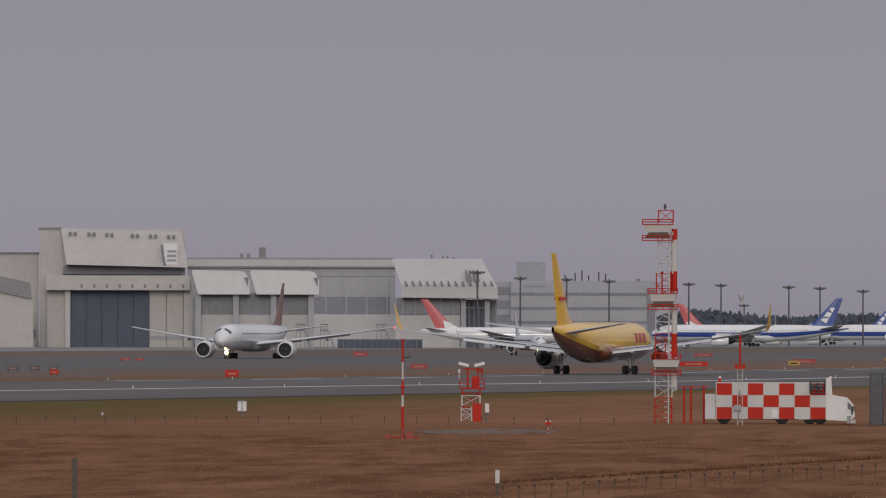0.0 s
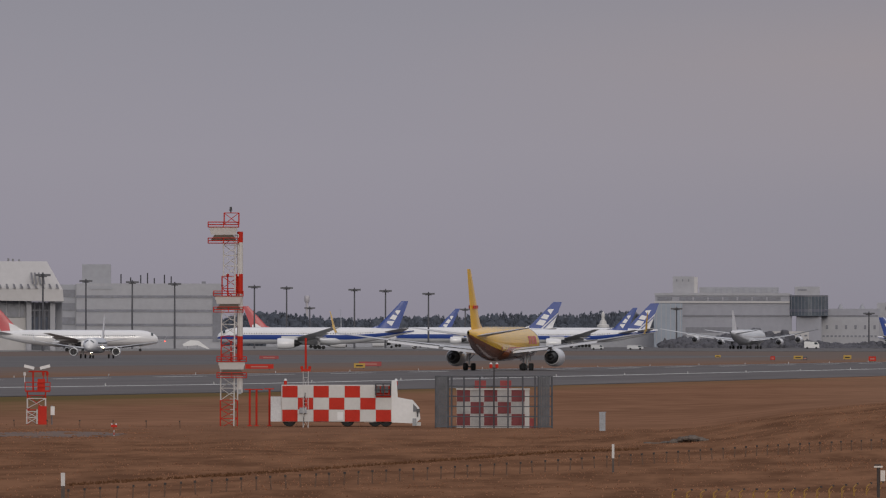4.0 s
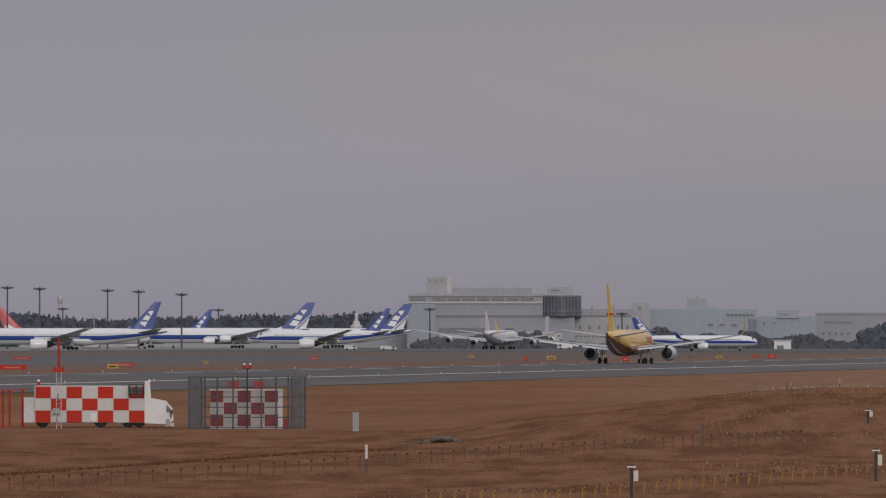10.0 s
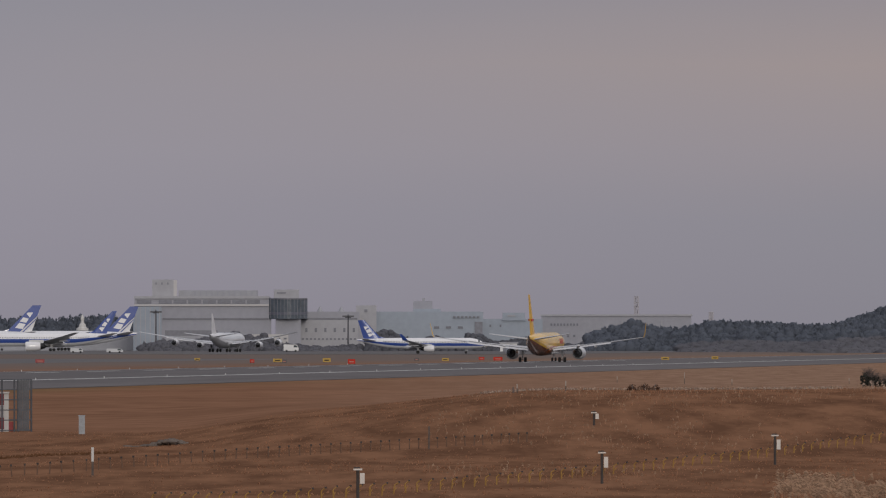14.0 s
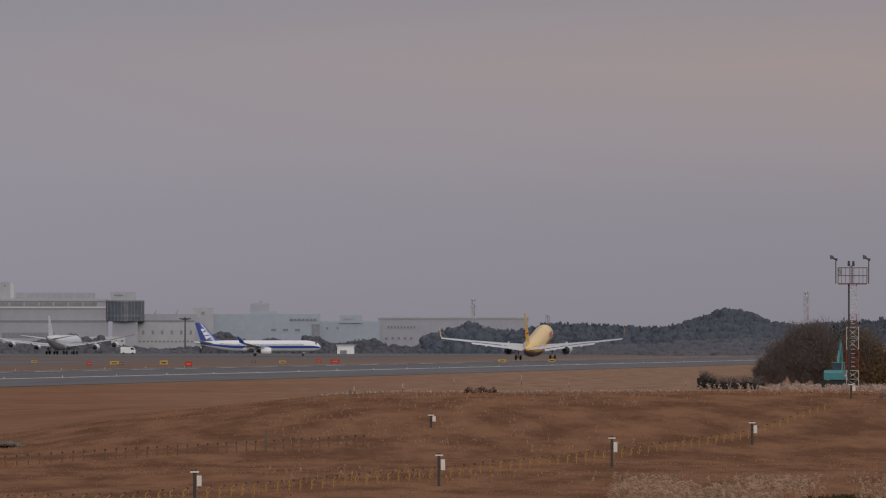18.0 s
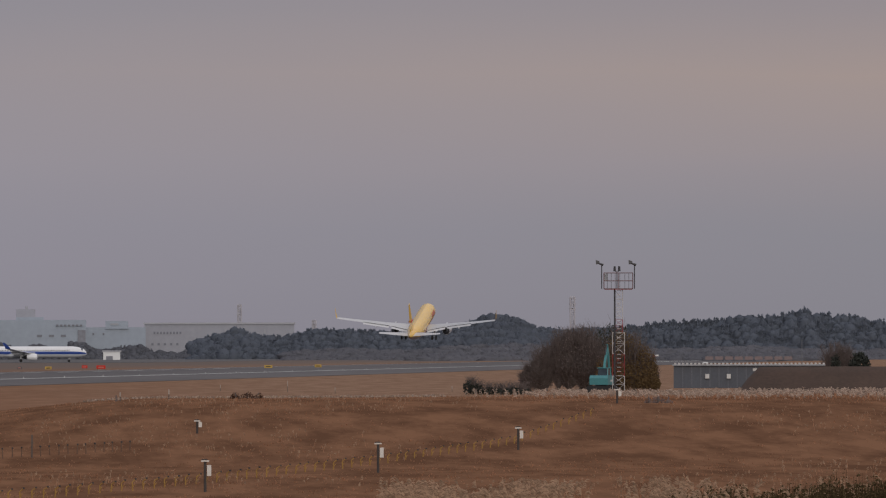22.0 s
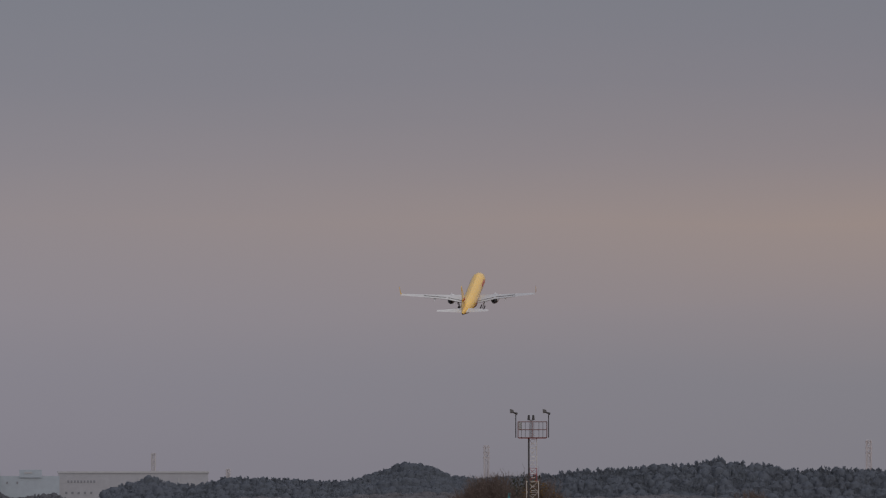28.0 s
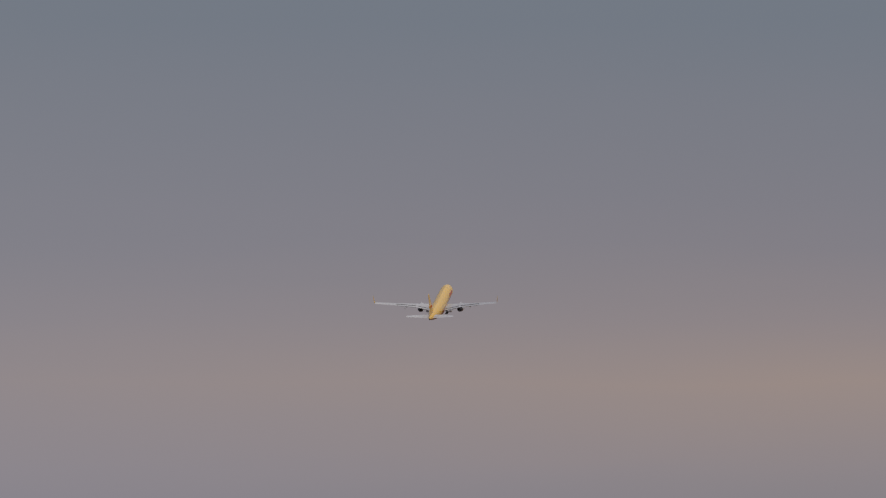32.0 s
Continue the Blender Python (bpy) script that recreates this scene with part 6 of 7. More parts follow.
TWIG = mat("bare_twigs", (0.16, 0.13, 0.12), 0.95, vary=0.3, scale=2, spec=0.0)


def leaf_cloud(m, rng, c, r, n, size):
    """n small tilted leaf clumps inside an ellipsoid, denser to the rim."""
    for i in range(n):
        q = Vector((rng.gauss(0, 1), rng.gauss(0, 1), rng.gauss(0, 1))).normalized() * rng.uniform(0.55, 1.05)
        p = Vector(c) + Vector((q.x * r[0], q.y * r[1], q.z * r[2]))
        s = size * rng.uniform(0.5, 1.3)
        a = Vector((rng.uniform(-1, 1), rng.uniform(-1, 1), rng.uniform(-1, 1))).normalized() * s
        b = Vector((rng.uniform(-1, 1), rng.uniform(-1, 1), rng.uniform(-1, 1))).normalized() * s
        m.add([p, p + a, p + a * 0.5 + b, p - a * 0.3 + b * 0.8], [(0, 1, 2), (0, 2, 3)])


def twigs(m, rng, c, h, n, spread):
    for i in range(n):
        a = rng.uniform(0, 2 * math.pi)
        tip = Vector(c) + Vector((math.cos(a) * spread * rng.random(), math.sin(a) * spread * rng.random(), h * rng.uniform(0.6, 1)))
        mid = Vector(c).lerp(tip, 0.5) + Vector((rng.uniform(-0.4, 0.4), rng.uniform(-0.4, 0.4), 0.3))
        m.tube(c, mid, 0.06, 0.04, n=3, caps=False).tube(mid, tip, 0.04, 0.012, n=3, caps=False)
        for q in range(3):
            s = mid.lerp(tip, rng.random())
            m.tube(s, s + Vector((rng.uniform(-0.7, 0.7), rng.uniform(-0.7, 0.7), rng.uniform(0.3, 0.9))), 0.02, 0.008, n=3, caps=False)


def shrub(name, label, b, e_base, d, lobes, paint, size=0.22, per=260, twig=40, seed=1, category="shrub"):
    """A shrub or small tree: lobes are (bearing, top elevation, half width in counts)."""
    rng = random.Random(seed)
    k = d / ARC
    base = at(b, d)
    t = thing(name, label, category, base, facing(b))
    crown, wood = Mesh(), Mesh()
    for lb, e, w in lobes:
        x, top, r = (lb - b) * k, EYE + (LEVEL - e) * k - base.z, w * k
        hz = max(0.5, top * 0.5)
        leaf_cloud(crown, rng, (x, rng.uniform(-0.6, 0.6) * r, top - hz), (r, r * 1.2, hz), per, size)
        wood.tube((x * 0.8, 0, -0.2), (x, 0, max(0.4, top - hz)), 0.10, 0.04, n=5)
        twigs(wood, rng, (x * 0.9, 0, 0.1), top * 1.07, twig, r * 1.25)
    wood.make("branchwork", TWIG, t)
    crown.make("crown", paint, t)
    return t


D_THICK = 1220
shrub("thicket", "leafless brown thicket beside the excavator", 3385, 660, D_THICK, [(3322, 640, 14), (3335, 622, 22), (3355, 596, 26), (3380, 580, 28), (3400, 563, 26), (3425, 558, 28), (3440, 580, 32), (3345, 636, 26), (3400, 612, 42), (3430, 625, 36)], LEAF_DARK, 0.13, 800, 520, 11, "thicket")
shrub("thicket", "rust-brown leafy thicket behind the weather mast", 3520, 660, D_THICK - 8, [(3490, 562, 30), (3512, 566, 28), (3532, 588, 22), (3544, 612, 14), (3515, 615, 38), (3552, 640, 8), (3480, 600, 36)], LEAF_RUST, 0.17, 2000, 90, 12, "thicket")
shrub("tree", "dark evergreen tree above the thicket", 3465, 660, D_THICK + 10, [(3432, 563, 15), (3455, 553, 18), (3475, 548, 18), (3492, 553, 14)], LEAF_GREEN, 0.26, 600, 20, 13, "tree")
shrub("brush_pile", "dark heap of cut brushwood on the turf", 3265, 668, 1130, [(3220, 648, 9), (3235, 655, 14), (3255, 660, 18), (3280, 661.5, 20), (3300, 660, 14), (3322, 663, 12)], EVERGREEN, 0.16, 420, 30, 14, "brush pile")
shrub("shrub", "clipped round dark evergreen shrub by the sheds", 3905, 624, 1330, [(3913, 599, 19)], EVERGREEN, 0.26, 3000, 0, 15)
shrub("shrub", "round dark evergreen shrub by the sheds", 3980, 624, 1330, [(3980, 602, 15)], EVERGREEN, 0.26, 1600, 0, 16)
shrub("shrub", "low dark evergreen shrub by the sheds", 3870, 624, 1340, [(3870, 602, 9), (4010, 612, 14), (4040, 615, 12)], EVERGREEN, 0.22, 800, 0, 17)
shrub("bare_tree", "leafless brown tree by the sheds", 3866, 624, 1345, [(3862, 590, 20), (3880, 587, 20), (3895, 594, 14)], TWIG, 0.1, 60, 160, 18, "tree")
shrub("shrub", "low rusty shrub on the bank", 2825, 672, 648, [(2808, 669, 9), (2830, 668, 14), (2850, 670, 9)], RUSTDARK, 0.07, 700, 0, 19)
shrub("shrub", "low dark shrub on the bank", 3550, 690, 590, [(3540, 680, 9), (3558, 676, 13), (3576, 682, 10)], LEAF_DARK, 0.07, 420, 0, 20)
shrub("shrub", "small green shrub on the bank", 2600, 690, 640, [(2598, 681, 6)], LEAF_DARK, 0.06, 200, 0, 21)


def excavator():
    b0, d = 3457, 1175
    k = d / ARC
    base = at(b0, d)
    t = thing("excavator", "teal crawler excavator with its arm raised", "excavator", base, facing(b0))
    body = new("house")
    body.parent = t
    z0 = 0.95
    Mesh().prism([(-1.35, z0), (1.45, z0), (1.45, z0 + 0.95), (1.2, z0 + 1.15), (-1.1, z0 + 1.15), (-1.4, z0 + 0.8)], -1.1, 1.2).make("engine_cover", TEAL, body, "teal engine cover with a pale name strip")
    Mesh().box(-0.2, 1.0, -1.14, -1.11, z0 + 0.38, z0 + 0.62).make("name_strip", OFFWHITE, body)
    Mesh().prism([(-0.75, z0 + 1.15), (0.75, z0 + 1.15), (0.68, z0 + 2.0), (-0.55, z0 + 2.0)], -0.9, 0.3).make("cab", GLASS, body)
    Mesh().box(-0.68, 0.78, -1.0, 0.4, z0 + 2.0, z0 + 2.1).make("cab_roof", TEAL, body)
    for x in (-0.78, 0.74):
        Mesh().tube((x, -0.92, z0 + 1.1), (x * 0.88, -0.92, z0 + 2.0), 0.06, n=6).make("cab_pillar", TEAL, body)
    for y in (-1.0, 1.1):
        Mesh().prism([(-1.9, 0.25), (-1.6, 0), (1.6, 0), (1.9, 0.25), (1.9, 0.6), (1.6, 0.85), (-1.6, 0.85), (-1.9, 0.6)], y - 0.3, y + 0.3).make("track", BLACK, t)
    Mesh().tube((0, 0, 0.5), (0, 0, z0), 0.8, n=14).make("slew_ring", DARKMETAL, t)
    arm = new("arm")
    arm.parent = t
    Mesh().loft([[(x - w, y, z) for y in (-0.13, 0.13)] + [(x + w, y, z) for y in (0.13, -0.13)] for x, z, w in ((0.8, 1.5, 0.16), (1.5, 3.6, 0.17), (2.75, 5.5, 0.11))]).make("boom", TEAL, arm)
    Mesh().loft([[(x - w, y, z) for y in (-0.11, 0.11)] + [(x + w, y, z) for y in (0.11, -0.11)] for x, z, w in ((2.5, 5.9, 0.10), (2.95, 5.1, 0.19), (3.9, 2.2, 0.11))]).make("stick", TEAL, arm)
    Mesh().tube((1.5, -0.1, 1.7), (1.75, -0.1, 3.6), 0.08, n=6).tube((1.7, 0, 4.6), (2.5, 0, 5.85), 0.08, n=6).make("ram", DARKMETAL, arm)
    Mesh().prism([(3.6, 2.3), (4.3, 2.1), (4.7, 1.2), (4.1, 0.6), (3.4, 1.0), (3.5, 1.6)], -0.45, 0.45).make("bucket", DARKMETAL, arm)
    return t, body, arm


digger, digger_house, digger_arm = excavator()
SHEDWALL = mat("dark_blue_grey_boarding", (0.062, 0.069, 0.088), 0.6, vary=0.15, scale=0.4)
EARTH = mat("bare_brown_bank", (0.062, 0.037, 0.026), 0.95, vary=0.25, scale=0.3, bump=0.05)


def sheds():
    s = Site("equipment_shed", "long dark grey shed with a ridged roof edge", "shed", 3720, 1150, 0.55)
    s.box("body", SHEDWALL, 3584, 3850, 622, 662, 0, 7)
    s.box("roof", GREYMETAL, 3582, 3852, 620, 622.3, -0.5, 7.5)
    s.row("roof_cap", OFFWHITE, 3585, 3848, 38, 3.0, 617.5, 620.2, -0.5, 7)
    s.row("wall_joint", BANDGREY, 3600, 3840, 16, 0.5, 623, 660, -0.03, 0.01)
    for b in (3640, 3678):
        s.box("wall_lamp", OFFWHITE, b, b + 7, 637, 645, -0.4, 0.05)
    s.box("wall_plate", OFFWHITE, 3724, 3731, 627, 632, -0.1, 0.05)
    s.box("roof_hatch", WHITE, 3636, 3645, 616, 618, 1, 2)
    k = Site("earth_bank", "smooth bare brown earth bank before the shed", "bank", 3900, 1120, 0.5)
    top = [(3735, 625), (3800, 624), (3900, 624), (4100, 625), (4500, 628)]
    rows = []
    for b, e in [(3702, 662), (3715, 645)] + top:
        z = k.z(e)
        rows.append([(k.x(b), -6 - z * 0.3, -0.3), (k.x(b), -1.5, z * 0.75), (k.x(b), 0, z), (k.x(b), 3, z), (k.x(b), 14, -0.3)])
    tagged(Mesh().loft(rows, closed=False).make("bank", EARTH, k.t))
    pole = thing("slim_pole", "slim pale pole beyond the sheds", "pole", at(3811, 1600), facing(3811))
    Mesh().tube((0, 0, 0), (0, 0, EYE + (LEVEL - 577) * 1600 / ARC - 0.5), 0.07, 0.05, n=6).make("shaft", GREYMETAL, pole)
    lp = thing("twin_lamp", "pale post with two lamps behind the thicket", "lamp", at(3548, 1300), facing(3548))
    h = EYE + (LEVEL - 606) * 1300 / ARC - 0.5
    Mesh().tube((0, 0, 0), (0, 0, h), 0.1, n=6).tube((-0.5, 0, h), (0.5, 0, h), 0.06, n=6).make("post", DULLRED, lp)
    for x in (-0.5, 0.5):
        Mesh().box(x - 0.22, x + 0.22, -0.2, 0.2, h, h + 0.2).make("lamp", WHITE, lp)
    # row of dull pink panels standing in for a low reddish structure
    low = Site("site_fence", "long dull red low structure before the ridge", "fence", 3700, 3300, 0.5)
    low.row("fence_panel", mat("dull_pink_sheet", (0.20, 0.155, 0.155), 0.8, scale=0.3), 3640, 3780, 9, 14, 606, 612, 0, 0.3)


sheds()

# ---- grasses ----
STRAW = mat("straw_blades", (0.42, 0.225, 0.135), 0.95, vary=0.3, scale=3, spec=0.0, island=0.4, thin=0.5)
DARKSTRAW = mat("dark_dead_grass", (0.40, 0.21, 0.122), 0.95, vary=0.3, scale=3, spec=0.0, island=0.4, thin=0.5)
PLUME = mat("pale_seed_plumes", (0.38, 0.255, 0.172), 0.95, vary=0.3, scale=3, spec=0.0, island=0.5, thin=0.4)
PALEPLUME = mat("silvery_seed_plumes", (0.44, 0.34, 0.275), 0.95, vary=0.35, scale=3, spec=0.0, island=0.6, thin=0.4)
WEED = mat("dark_green_weeds", (0.095, 0.070, 0.036), 0.95, vary=0.4, scale=2, spec=0.0, island=0.5, thin=0.4)


def tuft(m, rng, p, h, w, n=4):
    for i in range(n):
        a, l = rng.uniform(0, 2 * math.pi), rng.uniform(0.05, 0.45)
        s = Vector((math.cos(a), math.sin(a), 0))
        c = Vector((-s.y, s.x, 0)) * w
        q = p + s * w * rng.random()
        tip = q + s * h * l + Vector((0, 0, h * rng.uniform(0.6, 1.1)))
        m.add([q - c, q + c, tip + c * 0.25], [(0, 1, 2)])


def plume(m, stem, rng, p, h, head=1.0):
    lean = Vector((rng.uniform(-0.25, 0.25), rng.uniform(-0.2, 0.2), 0)) * h
    top = p + lean + Vector((0, 0, h))
    side = Vector((rng.uniform(0.6, 1) * (1 if lean.x > 0 else -1), rng.uniform(-0.4, 0.4), rng.uniform(-0.5, 0.1))) * 0.26 * head
    c = Vector((0.02, 0.012, 0))
    stem.add([p - c * 0.5, p + c * 0.5, top], [(0, 1, 2)])
    for q in range(6):
        a = top - (top - p).normalized() * (0.05 * q * head)
        out = side * rng.uniform(0.5, 1.25) + Vector((rng.uniform(-0.08, 0.08), rng.uniform(-0.08, 0.08), rng.uniform(0.0, 0.16))) * head
        o = Vector((0.010, 0.006, 0.018)) * head
        mid, tip = a + out * 0.5 + Vector((0, 0, 0.05 * head)), a + out - Vector((0, 0, 0.03 * head))
        m.add([a - o, mid - o * 1.3, tip, mid + o * 1.3, a + o], [(0, 1, 2, 3, 4)])


def scatter(name, label, paint, n, b0, b1, d0, d1, h, w, seed, keep=None, lines=None):
    rng = random.Random(seed)
    m = Mesh()
    for i in range(n):
        b, d = rng.uniform(b0, b1), d0 + (d1 - d0) * rng.random() ** 0.9
        p = at(b, d)
        if keep and rng.random() > keep(b, d, p):
            continue
        tuft(m, rng, p, h * rng.uniform(0.5, 1.4), w * rng.uniform(0.6, 1.4))
    return tagged(m.make(name, paint, smooth=False), label, "grass", kind="stuff")


def patchy(scale, cut):
    return lambda b, d, p: smooth01(noise.noise((p.x / scale, p.y / (scale * 1.6), 7)), cut, cut + 0.25)


scatter("dry_grass", "tufts of dry straw-coloured grass", STRAW, 22000, -100, 4500, 325, 650, 0.055, 0.025, 31, patchy(9, -0.35))
scatter("dead_grass", "patches of dark dead grass on the bank", DARKSTRAW, 7000, 1950, 4500, 380, 660, 0.10, 0.03, 32, patchy(14, -0.1))
scatter("dead_grass", "dark dead grass in the field", DARKSTRAW, 3500, -100, 2100, 325, 680, 0.07, 0.03, 33, patchy(18, -0.1))
scatter("dry_grass", "pale dry grass beyond the bank", PALEPLUME, 9000, 2540, 3180, 650, 790, 0.15, 0.07, 34, patchy(9, -0.05))
scatter("dead_grass", "dark trampled grass round the mast foot", DARKSTRAW, 1400, 770, 1040, 600, 634, 0.06, 0.06, 35, patchy(6, 0.0))


def plume_bed(name, label, n, b0, b1, d0, d1, h, seed, keep=None, head=1.0, paint=None):
    rng = random.Random(seed)
    m, stem = Mesh(), Mesh()
    for i in range(n):
        b, d = rng.uniform(b0, b1), rng.uniform(d0, d1)
        p = at(b, d)
        if keep and rng.random() > keep(b, d, p):
            continue
        plume(m, stem, rng, p, h * rng.uniform(0.6, 1.25), head)
        if head > 0.5:
            tuft(stem, rng, p, h * 0.7, 0.04, 3)
    t = tagged(m.make(name, paint or PLUME, smooth=False), label, "grass", kind="stuff")
    tagged(stem.make("plume_stems", STRAW, smooth=False), "straw stems of the plume grass", "grass", kind="stuff")


plume_bed("plume_grass", "fringe of pale plume grass along the bank", 2700, 3195, 4500, 606, 662, 0.44, 41, lambda b, d, p: (0.06 + 0.94 * smooth01(b, 3250, 3520)) * (0.45 + 0.55 * patchy(6, -0.2)(b, d, p)), 0.85, PALEPLUME)
plume_bed("plume_grass", "scattered pale plume grass on the bank", 2800, 2450, 4400, 400, 620, 0.30, 42, patchy(25, -0.05), 0.42)
plume_bed("plume_grass", "clumps of tall pale plume grass", 4200, 3060, 4300, 346, 386, 0.8, 43, lambda b, d, p: patchy(4, 0.0)(b, d, p) * (1 - 0.75 * smooth01(b, 3640, 3800)))


def weeds():
    rng = random.Random(51)
    m = Mesh()
    for i in range(8500):
        b = rng.uniform(3400, 4300)
        d = rng.uniform(350, 372) - (b - 3400) * 0.02
        p = at(b, d)
        f = smooth01(noise.noise((p.x / 2.5, p.y / 3, 2)), -0.25, 0.3)
        if rng.random() > f:
            continue
        h = (0.25 + 0.45 * smooth01(b, 3450, 3700) + 0.4 * smooth01(b, 3720, 3900) + 1.4 * smooth01(b, 3930, 4060)) * (0.55 + 0.75 * smooth01(noise.noise((p.x / 1.3, p.y / 2, 9)), -0.4, 0.5)) * rng.uniform(0.55, 1.2)
        m.tube(p, p + Vector((rng.uniform(-0.1, 0.1), 0, h)), 0.012, 0.006, n=3, caps=False)
        leaf_cloud(m, rng, p + Vector((0, 0, h * 0.6)), (0.12, 0.12, h * 0.5), 16, 0.07)
    tagged(m.make("tall_weeds", WEED, smooth=False), "tall dark weeds at the edge of the turf", "weeds", kind="stuff")


weeds()


def ditch():
    """Dark tufts for the shallow ditch across the near turf; its furrow is colour alone."""
    rng = random.Random(52)
    m = Mesh()
    line = [(880, 856), (1000, 848), (1250, 832), (1568, 809), (1760, 795), (1900, 790)]
    for i in range(len(line) - 1):
        (b0, e0), (b1, e1) = line[i], line[i + 1]
        for q in range(int((b1 - b0) * 1.5)):
            f = rng.random()
            p = on_ground(b0 + (b1 - b0) * f, e0 + (e1 - e0) * f + rng.uniform(-1.5, 1.5))
            tuft(m, rng, p, 0.12 * rng.uniform(0.3, 1.4), 0.05)
    tagged(m.make("ditch_weeds", mat("ditch_line_dark", (0.16, 0.082, 0.045), 0.95, vary=0.3, scale=3, spec=0.0), smooth=False), "dark tufts marking the line of a shallow ditch", "weeds", kind="stuff")


ditch()


def rubble():
    rng = random.Random(53)
    p = on_ground(1992, 776)
    t = thing("stone_heap", "low heap of grey stones on the turf", "stones", p, facing(1992))
    stone = mat("grey_stone", (0.11, 0.085, 0.068), 0.9, vary=0.25, scale=2, each=0.15)
    for i in range(110):
        x, y, r = rng.gauss(0, 0.95), rng.gauss(0, 1.6), rng.uniform(0.12, 0.36)
        z = 0.40 * math.exp(-x * x / 1.1) * rng.uniform(0.5, 1) - 0.08
        rings = [[(x + r * s * rng.uniform(0.8, 1.2) * math.cos(a), y + r * s * rng.uniform(0.8, 1.2) * math.sin(a), z + r * f * 0.5) for a in [q * math.pi / 3 for q in range(6)]] for f, s in ((-0.6, 0.8), (0, 1), (0.5, 0.7))]
        Mesh().loft(rings).make("stone", stone, t)


rubble()

# ---- runway lights, signs and vehicles on the field ----


def runway_lights():
    made = None
    for k in range(34):
        y = 720 + 60 * k
        p = (RUN_X + 31, y, run_z(RUN_X + 31, y))
        if made is None:
            made = thing("runway_edge_light", "small white runway edge light", "light", p, 0, "runway edge lights")
            Mesh().tube((0, 0, 0), (0, 0, 0.22), 0.05, 0.06, n=8).make("stem", OFFWHITE, made)
            Mesh().tube((0, 0, 0.22), (0, 0, 0.30), 0.07, 0.05, n=8).make("lens", OFFWHITE, made)
        else:
            copy_thing(made, pose(*p))
    for k in range(20):
        copy_thing(made, pose(RUN_X - 31, 1000 + 60 * k, run_z(RUN_X - 31, 1000 + 60 * k)))


runway_lights()
LEGEND = mat("faded_legend_paint", (0.42, 0.16, 0.13), 0.6, vary=0.1, scale=1)
SIGNYELLOW = mat("sign_yellow", (0.42, 0.26, 0.03), 0.5, vary=0.1, scale=1)


def field_sign(b, e, w, h, paint, label):
    p = on_ground(b, e)
    d = p.xy.length
    k = d / ARC
    t = thing("taxiway_sign", label, "sign", p, facing(b), "taxiway signs")
    z0 = 0.25
    Mesh().box(-w * k / 2, w * k / 2, -0.15, 0.15, z0, z0 + h * k).make("panel", paint, t, smooth=False)
    Mesh().box(-w * k * 0.3, w * k * 0.3, -0.17, -0.152, z0 + h * k * 0.3, z0 + h * k * 0.6).make("legend_bar", LEGEND if paint is not SIGNYELLOW else BLACK, t, smooth=False)
    for x in (-0.35, 0.35):
        Mesh().tube((x * w * k, 0, -0.2), (x * w * k, 0, z0), 0.08, n=6).make("leg", DARKMETAL, t)


R, N, K = "red taxiway sign with a pale legend bar", "yellow taxiway sign with a dark legend bar", "dark back of a taxiway sign"
for b, e, w, h, paint, label in ((411, 671, 24, 12, RED, R), (97, 667, 15, 8, RED, R), (24, 659, 22, 6, DARKMETAL, K), (62, 659, 18, 7, DARKMETAL, K), (95, 659, 16, 6, DARKMETAL, K), (222, 641, 18, 5, DULLRED, R), (247, 641, 16, 4, DULLRED, R),
                                 (638, 633, 26, 8, DULLRED, R), (742, 656, 30, 9, DULLRED, R), (1228, 650, 50, 8, RED, R), (1245, 632, 34, 6, DULLRED, R), (1405, 648, 20, 8, SIGNYELLOW, N), (1424, 645, 40, 8, DULLRED, R), (1570, 640, 9, 5, SIGNYELLOW, N),
                                 (1761, 632, 16, 6, DULLRED, R)):
    field_sign(b, e, w, h, paint, label)
for b, e, w, h, paint, label in ((2136, 632, 8, 6, RED, R), (2181, 631, 16, 6, SIGNYELLOW, N), (2193, 632, 8, 5, DARKMETAL, K), (2268, 631, 14, 7, SIGNYELLOW, N), (2312, 634, 13, 8, RED, R), (2039, 628, 10, 4, SIGNYELLOW, N),
                                 (2427, 628, 8, 4, DARKMETAL, K), (2478, 629, 12, 5, SIGNYELLOW, N), (2542, 627, 10, 5, RED, R), (2571, 628, 16, 6, RED, R), (2867, 627, 14, 5, SIGNYELLOW, N), (2955, 626, 12, 5, SIGNYELLOW, N)):
    field_sign(b, e, w, h, paint, label)


def van(b, d, length, height, paint, label):
    base = at(b, d, LEVEL)
    t = thing("service_vehicle", label, "vehicle", (base.x, base.y, 0.62), facing(b), "ground service vehicles")
    l, h = length / 2, height
    Mesh().prism([(-l, 0.45), (l, 0.45), (l, h * 0.55), (l * 0.75, h * 0.95), (-l * 0.95, h), (-l, h * 0.9)], -0.9, 0.9).make("body", paint, t)
    Mesh().prism([(l * 0.35, h * 0.6), (l * 0.86, h * 0.6), (l * 0.7, h * 0.88), (l * 0.35, h * 0.88)], -0.93, -0.905).make("window", GLASS, t)
    for x in (-l * 0.6, l * 0.6):
        Mesh().tube((x, -0.92, 0.4), (x, -0.6, 0.4), 0.4, n=12).make("wheel", BLACK, t)


for b, d, l, h, paint, label in ((1826, 3560, 4.6, 1.9, AIRGREY, "grey service van on the apron"), (1893, 3560, 6, 1.7, AIRGREY, "grey low loader on the apron"), (2205, 3860, 6, 3.0, WHITE, "white service truck on the apron")):
    van(b, d, l, h, paint, label)



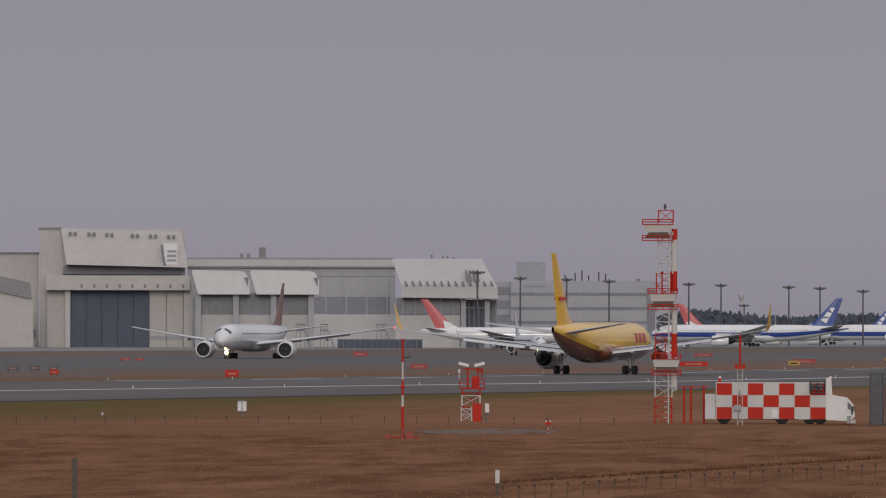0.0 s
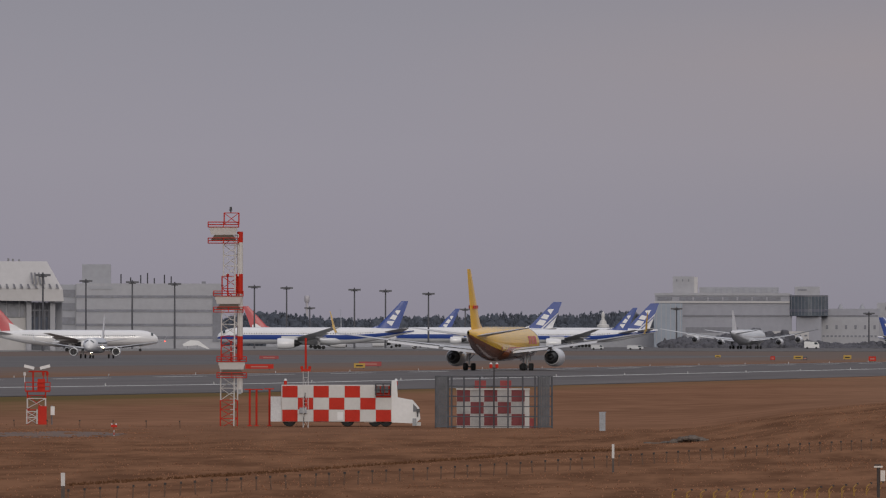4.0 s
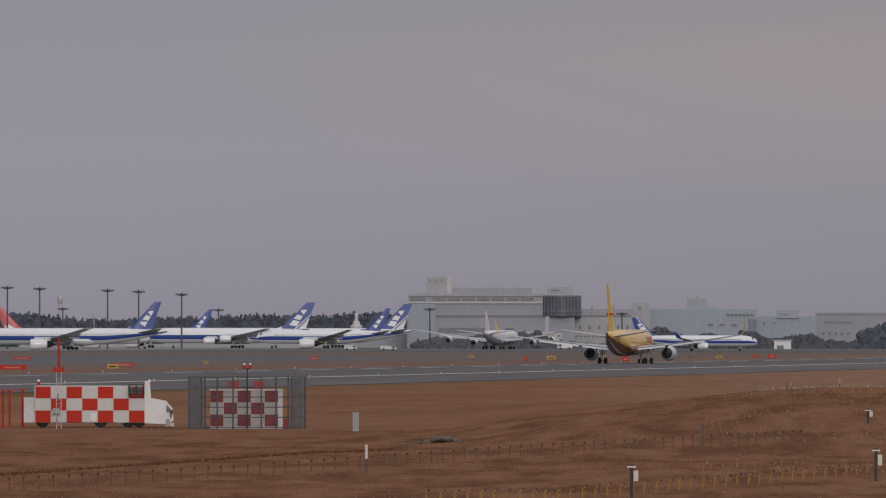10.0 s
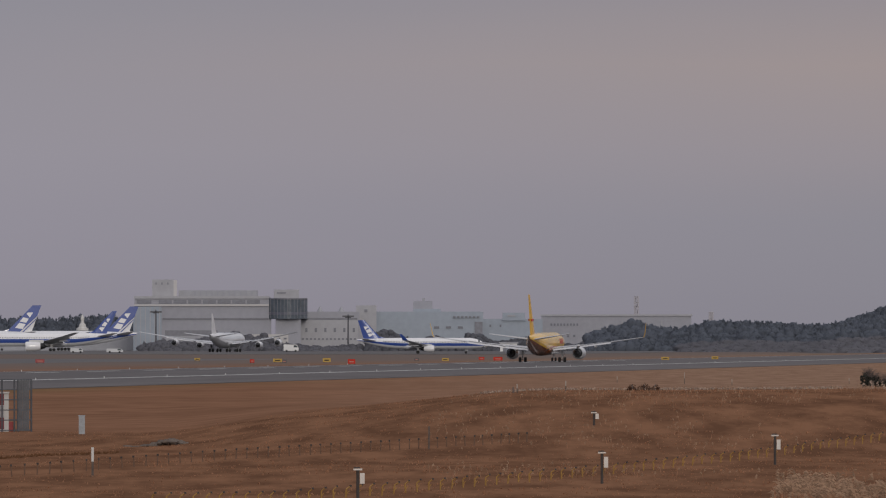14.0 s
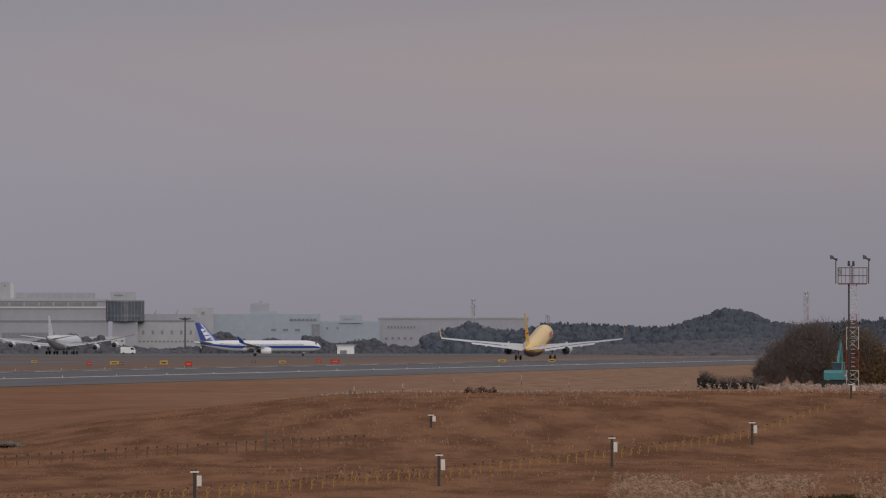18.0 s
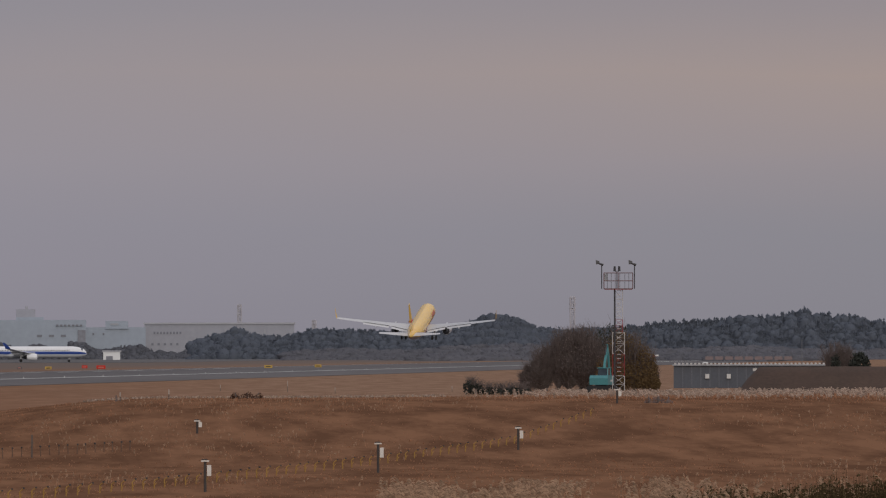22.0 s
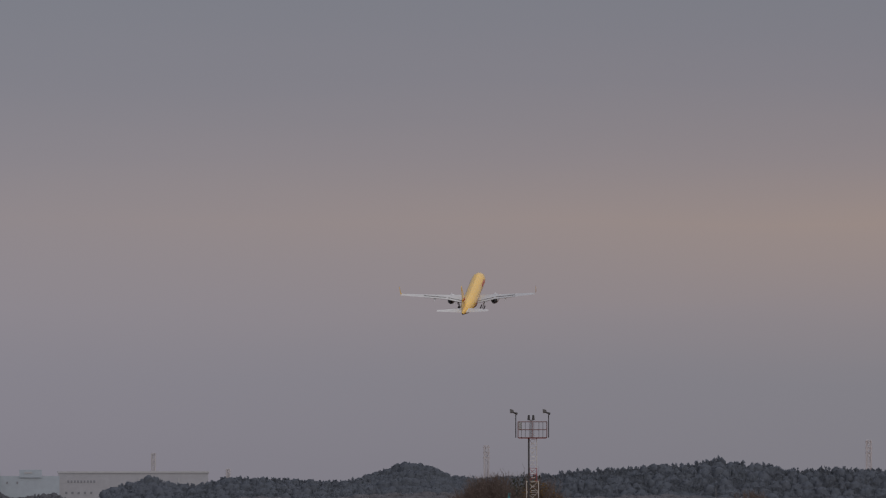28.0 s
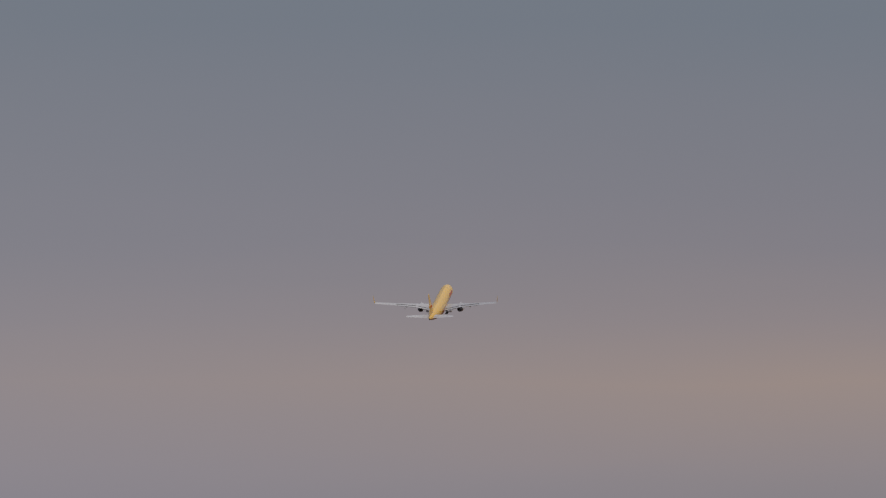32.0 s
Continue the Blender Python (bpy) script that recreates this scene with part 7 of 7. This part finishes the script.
def motions():
    """Keys what moves: the cargo jet's take-off and the two airliners that taxi."""
    roll_out = []
    for k in range(65):
        t = k / 2
        roll_out.append((t, jet_pose(t)))
    walk(jet, roll_out)
    # the wings bend up as they take the load
    for side, ob in wing_parts:
        root = Vector((side * 2.0, 0, 2.8))
        start = ob.matrix_basis.copy()
        rows = []
        share = -0.15 if ob.name.startswith("engine") else 1.0
        for t, bend in ((0, 0), (14, 0), (16.5, 0.8), (19, 3.0), (21, 4.4), (23, 5.0), (28, 5.0), (32, 4.4)):
            slide = smooth01(t, 23, 28) if ob.name.startswith("flap.") or ob.name == "flap" else 0
            rows.append((t, Matrix.Translation(root) @ pose(0, 0, 0, 0, -side * bend * share, 0) @ Matrix.Translation(-root) @ Matrix.Translation((0, 1.3 * slide, 0.12 * slide)) @ start))
        walk(ob, rows)
    # the excavator slews out and back
    swing = [(t, pose(0, 0, 0, 0, 0, a)) for t, a in ((0, 78), (21, 78), (22.5, 70), (23.3, 38), (24, 8), (24.7, 2), (25.6, 40), (26.5, 88), (27.2, 104), (28.5, 108), (32, 108))]
    walk(digger_house, swing)
    walk(digger_arm, swing)
    # the gear folds away after the climb begins
    for ob in jet.children:
        if ob.name.startswith("main_gear"):
            s, o = (1 if ob.location.x > 0 else -1), ob.location.copy()
            walk(ob, [(t, Matrix.Translation(o) @ pose(0, 0, 0, 0, s * a, 0)) for t, a in ((0, 0), (27, 0), (28, 22), (29, 48), (30, 62), (31, 74), (32, 84))])
        elif ob.name.startswith("nose_gear"):
            o = ob.location.copy()
            walk(ob, [(t, Matrix.Translation(o) @ pose(0, 0, 0, a, 0, 0)) for t, a in ((0, 0), (26, 0), (28, 60), (29.5, 88), (32, 88))])
    walk(taxi_jet, [(t, pose(-566.8, y, -0.33, 0, 0, 182)) for t, y in ((0, 2229), (4, 2185), (10, 2119), (32, 1877))])
    turn_in = []
    for t, b, d, heading in ((0, 934, 2634, 204), (1, 944, 2627, 201), (2, 949, 2620, 194), (3, 947, 2613, 189), (4, 941, 2606, 186), (6, 922, 2592, 183), (32, 690, 2420, 181)):
        p = at(b, d, LEVEL)
        turn_in.append((t, pose(p.x, p.y, -0.33, 0, 0, heading)))
    walk(small_jet, turn_in)


wing_parts = []
for ob in jet.children:
    kind = ob.name.split(".")[0]
    if kind in ("wing", "winglet", "flap", "flap_track_fairing"):
        wing_parts.append((1 if sum(v.co.x for v in ob.data.vertices) > 0 else -1, ob))
    elif kind == "engine":
        wing_parts.append((1 if ob.location.x > 0 else -1, ob))


def along(t, rows):
    """Smooth interpolation through rows of time and value."""
    for i in range(len(rows) - 1):
        if t <= rows[i + 1][0]:
            break
    (t0, a), (t1, b) = rows[i], rows[i + 1]
    s0 = (b - rows[i - 1][1]) / (t1 - rows[i - 1][0]) if i else (b - a) / (t1 - t0)
    s1 = (rows[i + 2][1] - a) / (rows[i + 2][0] - t0) if i + 2 < len(rows) else (b - a) / (t1 - t0)
    k, h = (t - t0) / (t1 - t0), t1 - t0
    return a * (2 * k ** 3 - 3 * k * k + 1) + h * s0 * (k ** 3 - 2 * k * k + k) + b * (3 * k * k - 2 * k ** 3) + h * s1 * (k ** 3 - k * k)


JET_Y = [(0, 1253), (1, 1311), (2, 1372), (3, 1438), (4, 1504), (7, 1706), (9, 1852), (11, 2003), (13, 2164), (14, 2246), (15, 2328), (16.5, 2460), (18, 2597), (19, 2686), (21, 2858), (23, 3037), (25, 3213), (28, 3475), (30, 3648), (32, 3821)]
JET_H = [(0, 0), (17, 0), (18, 0.4), (19, 1.7), (20, 2.5), (21, 4.0), (22, 7.6), (23, 13.3), (24, 20.9), (24.5, 25.8), (25.5, 37.6), (26.5, 50.2), (27, 56.9), (28, 72.5), (29.5, 98.6), (30, 107.2), (31, 123.5), (32, 139.9)]
JET_UP = [(0, 0), (14, 0.3), (15.5, 2.2), (17.5, 6.2), (19, 7.9), (20, 8.6), (21, 9.8), (22, 11.0), (23, 12.8), (24, 14.4), (25.5, 16.0), (27, 17.0), (28, 17.4), (29, 17.2), (30, 16.8), (32, 17.0)]

JET_X = [(0, 0), (20, 0), (23, -0.6), (25, -0.1), (27, 0.6), (28, 1.0), (30, 1.3), (32, 1.45)]
JET_TURN = [(0, 0), (19, 0), (20, -0.1), (21, -0.8), (22, -1.2), (24, -1.5), (28, -2.7), (30, -3.4), (32, -4.2)]
JET_LEAN = [(0, 0), (18, 0.2), (21, 1.1), (23, 0.7), (24.5, 1.3), (25.5, 2.7), (26.5, 3.5), (27, 2.9), (28, -0.3), (29, -2.2), (29.5, -2.7), (30, -2.1), (31, 0.2), (32, 0.1)]


def jet_pose(t):
    return pose(RUN_X + along(t, JET_X), along(t, JET_Y), 0.6 + along(t, JET_H), along(t, JET_UP), along(t, JET_LEAN), along(t, JET_TURN))


motions()
